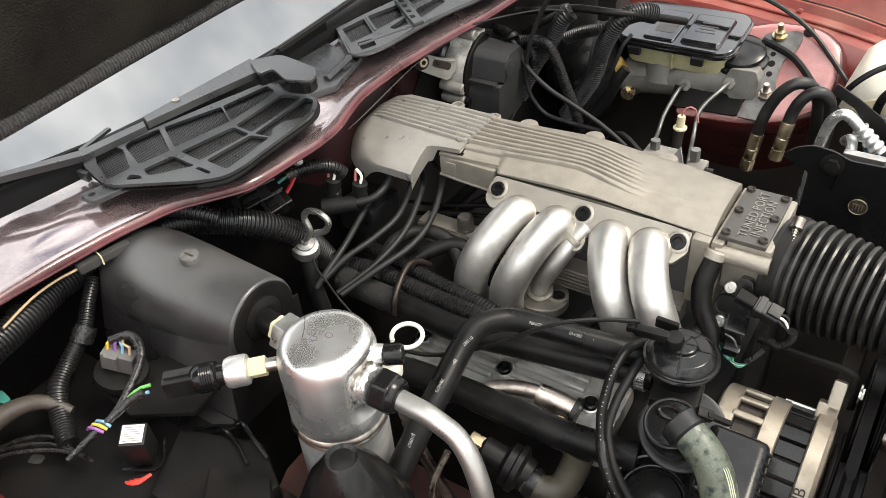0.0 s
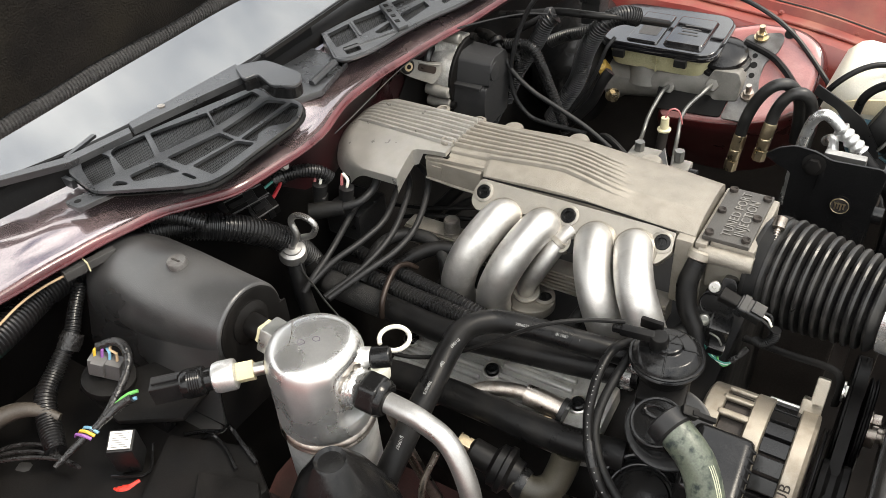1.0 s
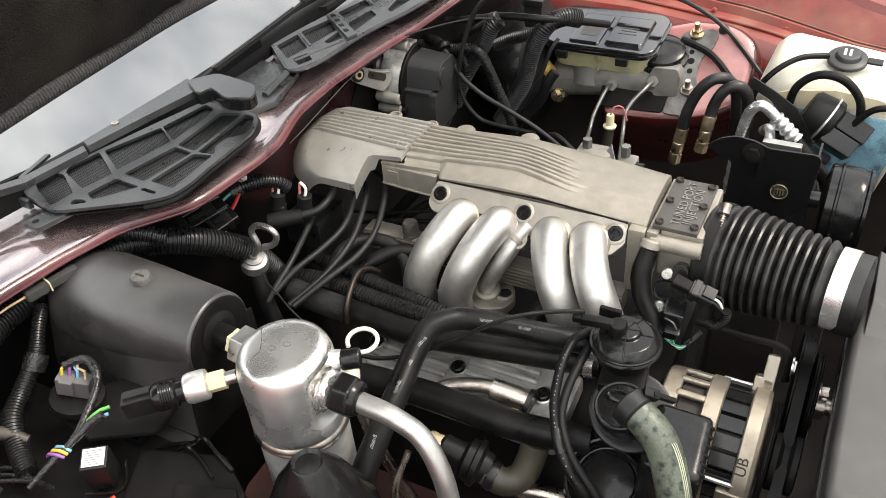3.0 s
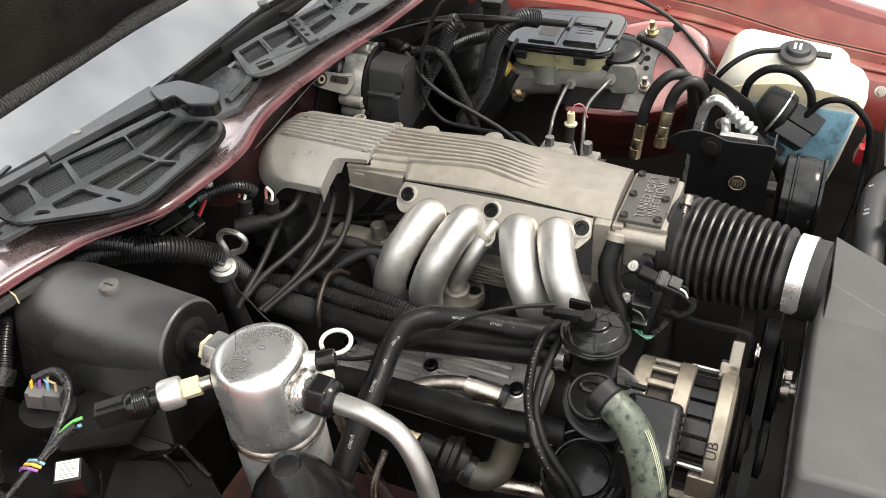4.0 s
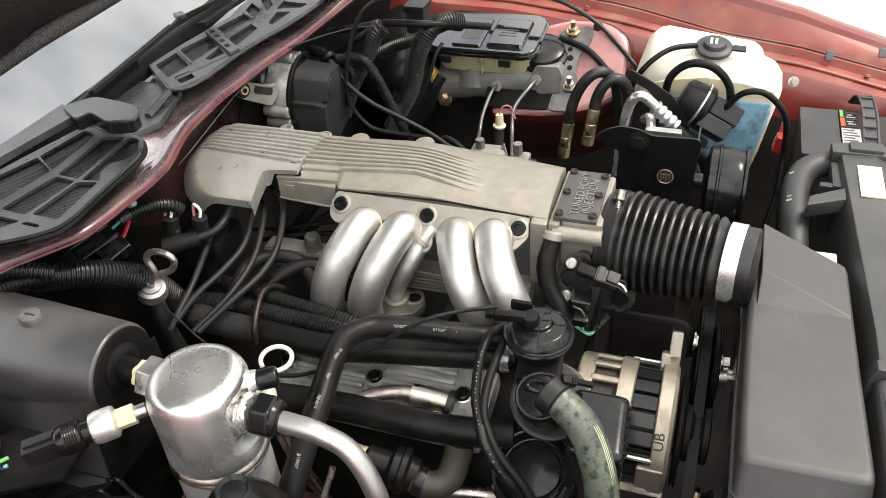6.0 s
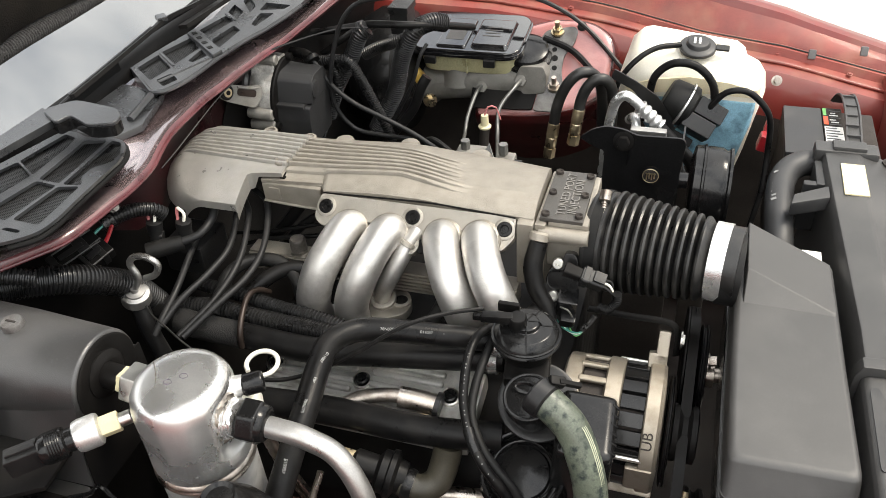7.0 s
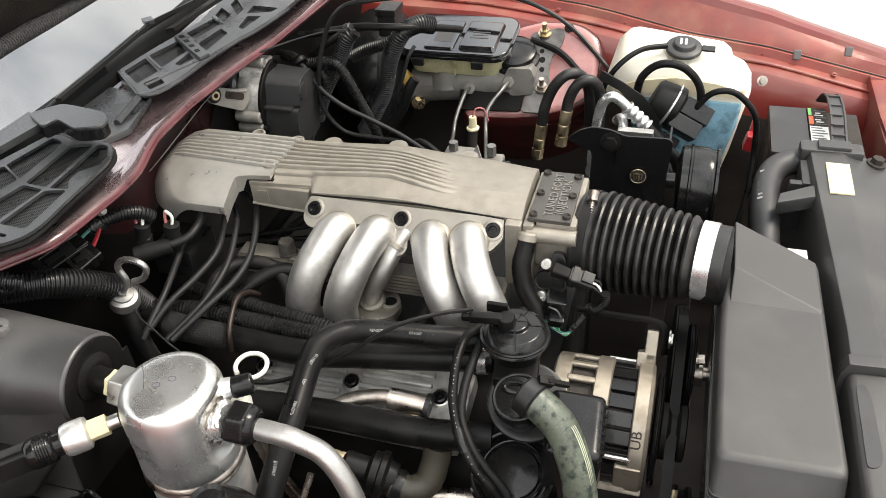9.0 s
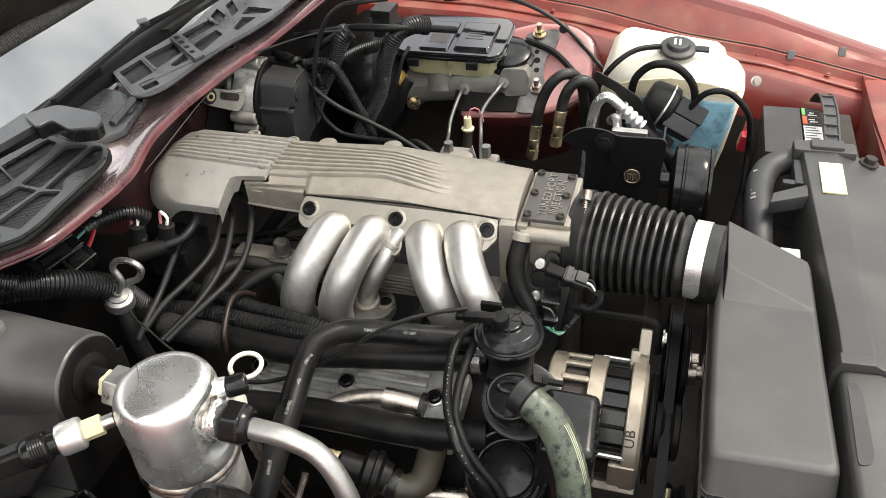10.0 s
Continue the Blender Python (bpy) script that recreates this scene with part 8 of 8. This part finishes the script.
def compressor_mount():
    ob = thing("compressor_bracket", (0.25, 0.34, 0.60), "black steel bracket box over the compressor with a round gold emblem", "bracket")
    XZ = Matrix(((1, 0, 0, 0), (0, 0, -1, 0), (0, 1, 0, 0), (0, 0, 0, 1)))
    outline = [(0.186, 0.70), (0.186, 0.800), (0.187, 0.838), (0.166, 0.846), (0.149, 0.856), (0.166, 0.871), (0.187, 0.879), (0.213, 0.876), (0.233, 0.868), (0.293, 0.870), (0.300, 0.864), (0.297, 0.820), (0.292, 0.75), (0.292, 0.70)]
    bm = prism(B(), round_corners(outline, 0.006), -0.30, -0.304, XZ, 0.0012)
    part("box", bm, GLOSSB, ob, "glossy black folded box")
    part("side", block(B(), (0.2935, 0.3045, 0.70), (0.2965, 0.345, 0.866), 0.001), GLOSSB, ob)
    part("fold", sweep(B(), [(0.222, 0.2995, 0.862), (0.224, 0.2992, 0.845), (0.220, 0.2992, 0.82)], (0.001, 0.0035, 0.001), 8, 0.004), GLOSSB, ob)
    bolt(ob, (0.213, 0.2985, 0.858), (0, -1, 0.15), 0.010, 0.010, DEEPB)
    M = aim((0.256, 0.2985, 0.806), (0, -1, 0), (0, 0, 1)) @ Matrix.Scale(0.72, 4)
    em = part("emblem", lathe(B(), [(0.0165, 0), (0.0165, 0.002), (0.0145, 0.003), (0.002, 0.003)], M, 28), BAYDARK, ob, "round black emblem with gold bars")
    part("emblem_rim", sweep(B(), [M @ Vector((0.0158 * math.cos(w), 0.0158 * math.sin(w), 0.003)) for w in (radians(30 * k) for k in range(12))], 0.0007, 6, 0.003, closed=True), BRASS, em)
    for k in range(4):
        part("emblem_bar", box(B(), (0.0028, 0.013, 0.001), M @ Matrix.Translation((-0.0075 + 0.005 * k, -0.002 + 0.003 * (k % 2), 0.0042)), 0), BRASS, em)
    part("emblem_bar", box(B(), (0.020, 0.0025, 0.001), M @ Matrix.Translation((0, 0.006, 0.0044)), 0), BRASS, em)
    part("knob", lathe(B(), [(0.012, 0), (0.012, 0.012)], aim((0.2965, 0.32, 0.79), (1, 0, 0)), 14), GLOSSB, ob)
    part("pillar", block(B(), (0.19, 0.305, 0.40), (0.30, 0.335, 0.71), 0.006), BAYDARK, ob)
    ob = thing("pulley_canister", (0.345, 0.36, 0.60), "black cylindrical housing with grooved rim", "housing")
    part("drum", lathe(B(), [(0.04, -0.004), (0.060, 0.0), (0.063, 0.003), (0.063, 0.013), (0.0655, 0.0145), (0.0655, 0.017), (0.063, 0.0185), (0.063, 0.040), (0.060, 0.046), (0.060, 0.050), (0.0635, 0.052), (0.0635, 0.056), (0.03, 0.058)], aim((0.314, 0.368, 0.752), (1, 0, 0)), 44), GLOSSB, ob)
    part("stand", block(B(), (0.322, 0.35, 0.45), (0.362, 0.38, 0.70), 0.006), BAYDARK, ob)
    return ob


compressor_mount()


def ac_line():
    ob = thing("refrigerant_line", (0.2, 0.45, 0.70), "silver bent refrigerant line with a crimped sleeve", "metal pipe")
    part("pipe", sweep(B(), [(0.170, 0.435, 0.70), (0.174, 0.44, 0.775), (0.177, 0.44, 0.812), (0.184, 0.44, 0.845), (0.198, 0.44, 0.858), (0.214, 0.44, 0.849), (0.224, 0.44, 0.839)], 0.0082, 18, 0.004), BRIGHT, ob)
    part("crimp", sweep(B(), [(0.222, 0.44, 0.841), (0.240, 0.44, 0.825), (0.256, 0.44, 0.811)], 0.0120, 18, rings=(0.011, 0.0022)), BRIGHT, ob, "crimped aluminium sleeve")
    part("stay", block(B(), (0.166, 0.425, 0.70), (0.180, 0.429, 0.79), 0.001), BRIGHT, ob)
    part("hose", sweep(B(), [(0.252, 0.44, 0.81), (0.28, 0.435, 0.785), (0.31, 0.43, 0.755), (0.33, 0.42, 0.71)], 0.0105, 14), RUBBER, ob)
    part("pipe", sweep(B(), [(0.205, 0.47, 0.80), (0.215, 0.45, 0.815), (0.222, 0.43, 0.80), (0.235, 0.42, 0.79)], 0.008, 12), BRIGHT, ob)
    part("fitting_block", block(B(), (0.214, 0.385, 0.806), (0.269, 0.40, 0.829), 0.003), PIPE_ALU, ob)
    ob = thing("bracket_strap", (0.22, 0.5, 0.76), "black bent steel strap", "bracket")
    edge = [(0.168, 0.856), (0.172, 0.873), (0.208, 0.854), (0.244, 0.831), (0.262, 0.806), (0.274, 0.787), (0.262, 0.775), (0.233, 0.803), (0.204, 0.838)]
    part("strap", prism(B(), round_corners(edge, 0.004), -0.50, -0.503, Matrix(((1, 0, 0, 0), (0, 0, -1, 0), (0, 1, 0, 0), (0, 0, 0, 1))), 0.0008), PLASTIC, ob)
    part("strap_leg", sweep(B(), [(0.266, 0.503, 0.783), (0.28, 0.50, 0.74), (0.30, 0.47, 0.70)], 0.008, 8, 0.01, wide=0.25), PLASTIC, ob)
    for k, pts in enumerate((
        [(0.081, 0.460, 0.770), (0.086, 0.465, 0.814), (0.099, 0.470, 0.850), (0.119, 0.475, 0.872), (0.139, 0.49, 0.866), (0.152, 0.51, 0.83), (0.155, 0.52, 0.76)],
        [(0.122, 0.460, 0.800), (0.126, 0.465, 0.833), (0.138, 0.47, 0.858), (0.156, 0.475, 0.866), (0.170, 0.49, 0.845), (0.174, 0.50, 0.80), (0.17, 0.51, 0.72)],
    )):
        ob = thing("steering_hose", pts[0], "black high-pressure hose with a brass crimped end", "hose", "pressure hoses")
        part("tube", sweep(B(), pts, 0.0092, 16, 0.006), BELLOW, ob)
        p = Vector(pts[0])
        d = (Vector(pts[1]) - p).normalized()
        part("crimp", lathe(B(), [(0.0085, -0.03), (0.0098, -0.026), (0.0098, -0.012), (0.0085, -0.01), (0.0102, -0.008), (0.0102, 0.014), (0.0094, 0.016)], aim(p, d), 18), BRASS, ob, "brass crimp")
        part("nut", prism(B(), hexagon(0.0105), -0.048, -0.03, aim(p, d), 0.001), BRASS, ob)


ac_line()

# looms and cables behind the plenum
for pts, r, what in (
    ([(-0.10, 0.46, 0.950), (-0.118, 0.44, 0.958), (-0.140, 0.42, 0.948), (-0.165, 0.42, 0.901), (-0.179, 0.42, 0.848), (-0.202, 0.42, 0.803), (-0.225, 0.42, 0.765)], 0.0122, "beside the master cylinder"),
    ([(-0.205, 0.385, 0.965), (-0.217, 0.38, 0.953), (-0.237, 0.38, 0.914), (-0.264, 0.38, 0.871), (-0.303, 0.38, 0.799), (-0.33, 0.38, 0.74)], 0.0110, "behind the plenum"),
    ([(-0.285, 0.36, 0.915), (-0.263, 0.36, 0.919), (-0.233, 0.36, 0.919), (-0.217, 0.36, 0.895), (-0.202, 0.36, 0.861), (-0.187, 0.36, 0.826), (-0.17, 0.36, 0.78)], 0.0070, "behind the plenum"),
    ([(-0.150, 0.46, 0.928), (-0.179, 0.45, 0.918), (-0.216, 0.45, 0.904), (-0.244, 0.45, 0.889)], 0.0085, "with a taped end"),
    ([(-0.31, 0.385, 0.87), (-0.29, 0.38, 0.90), (-0.27, 0.375, 0.90), (-0.262, 0.37, 0.87), (-0.285, 0.37, 0.81)], 0.0085, "behind the plenum"),
):
    hose("corrugated_loom", pts, r * 1.22, LOOM, "black corrugated loom " + what, "wiring loom", rings=(0.0040, 0.0015), group="rear looms")
for pts, r in (
    ([(-0.12, 0.35, 1.035), (-0.153, 0.34, 1.033), (-0.194, 0.34, 1.023), (-0.222, 0.34, 0.997), (-0.244, 0.34, 0.950), (-0.259, 0.34, 0.891), (-0.256, 0.34, 0.846), (-0.236, 0.34, 0.816), (-0.207, 0.34, 0.803), (-0.127, 0.34, 0.800)], 0.0036),
    ([(-0.290, 0.342, 0.928), (-0.279, 0.34, 0.917), (-0.255, 0.34, 0.881), (-0.220, 0.34, 0.854), (-0.173, 0.34, 0.833), (-0.127, 0.34, 0.811), (-0.08, 0.33, 0.79)], 0.0040),
    ([(-0.115, 0.41, 0.935), (-0.125, 0.40, 0.917), (-0.141, 0.40, 0.871), (-0.167, 0.40, 0.822), (-0.198, 0.40, 0.770)], 0.0030),
    ([(-0.29, 0.39, 0.915), (-0.253, 0.38, 0.942), (-0.228, 0.385, 0.958), (-0.210, 0.38, 0.968)], 0.0058),
    ([(-0.31, 0.40, 0.945), (-0.290, 0.40, 0.948), (-0.228, 0.40, 0.961), (-0.198, 0.40, 0.966), (-0.141, 0.41, 0.964), (-0.10, 0.45, 0.950), (-0.07, 0.52, 0.92)], 0.0060),
    ([(-0.110, 0.385, 0.89), (-0.120, 0.38, 0.873), (-0.139, 0.38, 0.830), (-0.184, 0.38, 0.775)], 0.0085),
):
    hose("throttle_cable", pts, r, RUBBER if r > 0.0055 else WIRE, "dark cable hanging behind the plenum", "cable", group="cables", seg=10, step=0.006)
grommet = thing("cable_grommet", (-0.29, 0.345, 0.92), "black rubber cable end on the wiper motor", "grommet")
part("boot", sweep(B(), [(-0.33, 0.36, 0.928), (-0.305, 0.35, 0.930), (-0.290, 0.343, 0.928)], (0.008, 0.009, 0.0085), 14, 0.005), RUBBER, grommet)
part("ring", lathe(B(), [(0.006, -0.005), (0.0125, -0.004), (0.0135, 0.0), (0.0125, 0.004), (0.006, 0.005)], aim((-0.287, 0.341, 0.926), (0.6, -0.4, -0.6)), 24), RUBBER, grommet)
hose("thin_cable", [(-0.42, 0.16, 0.88), (-0.375, 0.20, 0.935), (-0.335, 0.26, 0.962), (-0.29, 0.32, 0.968), (-0.24, 0.36, 0.972), (-0.20, 0.38, 0.968)], 0.0016, WIRE, "thin dark cable along the firewall", "cable", seg=8)
solo("cable_clip", lathe(B(), [(0.0085, -0.006), (0.0105, -0.004), (0.0105, 0.004), (0.0085, 0.006)], aim((-0.214, 0.385, 0.966), (1, 0, 0.3)), 18), PLASTIC, "black clip gathering the firewall cables", "clip")
hose("hood_cable", [(-0.15, 0.72, 0.895), (-0.05, 0.72, 0.905), (0.02, 0.71, 0.895), (0.09, 0.70, 0.86), (0.16, 0.66, 0.81), (0.22, 0.60, 0.77)], 0.0042, WIRE, "black cable sagging along the inner fender", "cable", group="cables", seg=8)
hose("hood_cable", [(0.02, 0.68, 0.84), (0.08, 0.66, 0.825), (0.14, 0.61, 0.79), (0.17, 0.58, 0.76)], 0.006, RUBBER, "black cable sagging along the inner fender", "cable", group="cables", seg=8)
solo("sensor_box", block(block(B(), (-0.204, 0.48, 0.915), (-0.172, 0.52, 0.957), 0.003), (-0.206, 0.478, 0.952), (-0.170, 0.522, 0.963), 0.002), PLASTIC, "black plastic sensor box on the firewall", "sensor")


def battery():
    ob = thing("battery", (0.50, 0.59, 0.50), "grey car battery with a printed label and hold-down strap", "battery")
    part("case", block(B(), (0.455, 0.50, 0.52), (0.60, 0.665, 0.745), 0.004), BAYDARK, ob)
    part("lid", block(B(), (0.454, 0.499, 0.735), (0.516, 0.662, 0.752), 0.003), BATP, ob, "plain dark grey lid")
    lab = part("label", block(B(), (0.5165, 0.52, 0.745), (0.548, 0.660, 0.7535), 0.001), BAYDARK, ob, "black label with pale print and green and orange patches")
    part("label_panel", block(B(), (0.5175, 0.535, 0.7537), (0.546, 0.592, 0.7545), 0), LABELW, lab)
    for k in range(6):
        part("print_bar", block(B(), (0.519, 0.540 + 0.0088 * k, 0.7546), (0.5445 - 0.004 * (k % 3), 0.5432 + 0.0088 * k, 0.7549), 0), GREYC, lab)
    part("label_patch", block(B(), (0.5172, 0.632, 0.7537), (0.5225, 0.656, 0.7545), 0), GRNW, lab)
    part("label_patch", block(B(), (0.5172, 0.600, 0.7537), (0.5245, 0.628, 0.7545), 0), ORNG, lab)
    for k in range(7):
        part("print_bar", block(B(), (0.527 + 0.002 * (k % 2), 0.599 + 0.008 * k, 0.7537), (0.545 - 0.004 * (k % 3), 0.6018 + 0.008 * k, 0.7545), 0), LABELW if k % 3 else GREYC, lab)
    part("red_terminal", box(box(B(), (0.020, 0.024, 0.030), pose(0.425, 0.560, 0.732, 0, 10, 0), 0.005), (0.010, 0.014, 0.022), pose(0.428, 0.580, 0.752, -20, 10, 0), 0.003), REDW, ob)
    ob = thing("hold_down_strap", (0.56, 0.55, 0.74), "grey plastic ribbed strap bent over the battery", "strap")
    pts = [(0.545, 0.690, 0.752), (0.548, 0.668, 0.775), (0.551, 0.640, 0.785), (0.552, 0.58, 0.787), (0.549, 0.52, 0.787), (0.545, 0.46, 0.79), (0.540, 0.40, 0.80)]
    part("strap", band(B(), pts, (1, 0, 0), 0.020, 0.003), GREYP, ob)
    for s in (-1, 1):
        part("strap_edge", sweep(B(), [(x + 0.0105 * s, y, z + 0.002) for x, y, z in pts], 0.0022, 6, 0.008), GREYP, ob)
    for v in range(6):
        p = Vector(pts[2]).lerp(Vector(pts[5]), v / 5)
        part("rung", box(B(), (0.020, 0.003, 0.004), Matrix.Translation(p + Vector((0, 0, 0.003))), 0.0008), GREYP, ob)
    return ob


battery()


def radiator_hose():
    ob = thing("radiator_hose", (0.44, 0.3, 0.72), "black rubber radiator hose with pale printed marks", "hose")
    pts = [(0.500, 0.390, 0.802), (0.479, 0.387, 0.802), (0.463, 0.379, 0.802), (0.447, 0.362, 0.800), (0.437, 0.331, 0.796), (0.434, 0.287, 0.790), (0.435, 0.246, 0.780), (0.438, 0.20, 0.755), (0.44, 0.165, 0.70)]
    part("tube", sweep(B(), pts, 0.0190, 24, 0.006), BATP, ob)
    for k in (0, 1, 2, 3, 4, 7):
        part("ink_mark", box(B(), (0.0075 - 0.0012 * (k % 2), 0.0040 - 0.0008 * (k % 3), 0.0005), pose(0.4245 + 0.0004 * k, 0.275 + 0.0085 * k, 0.8050 + 0.0011 * k, 8, -28, 4), 0), PRINT, ob)
    return ob


radiator_hose()
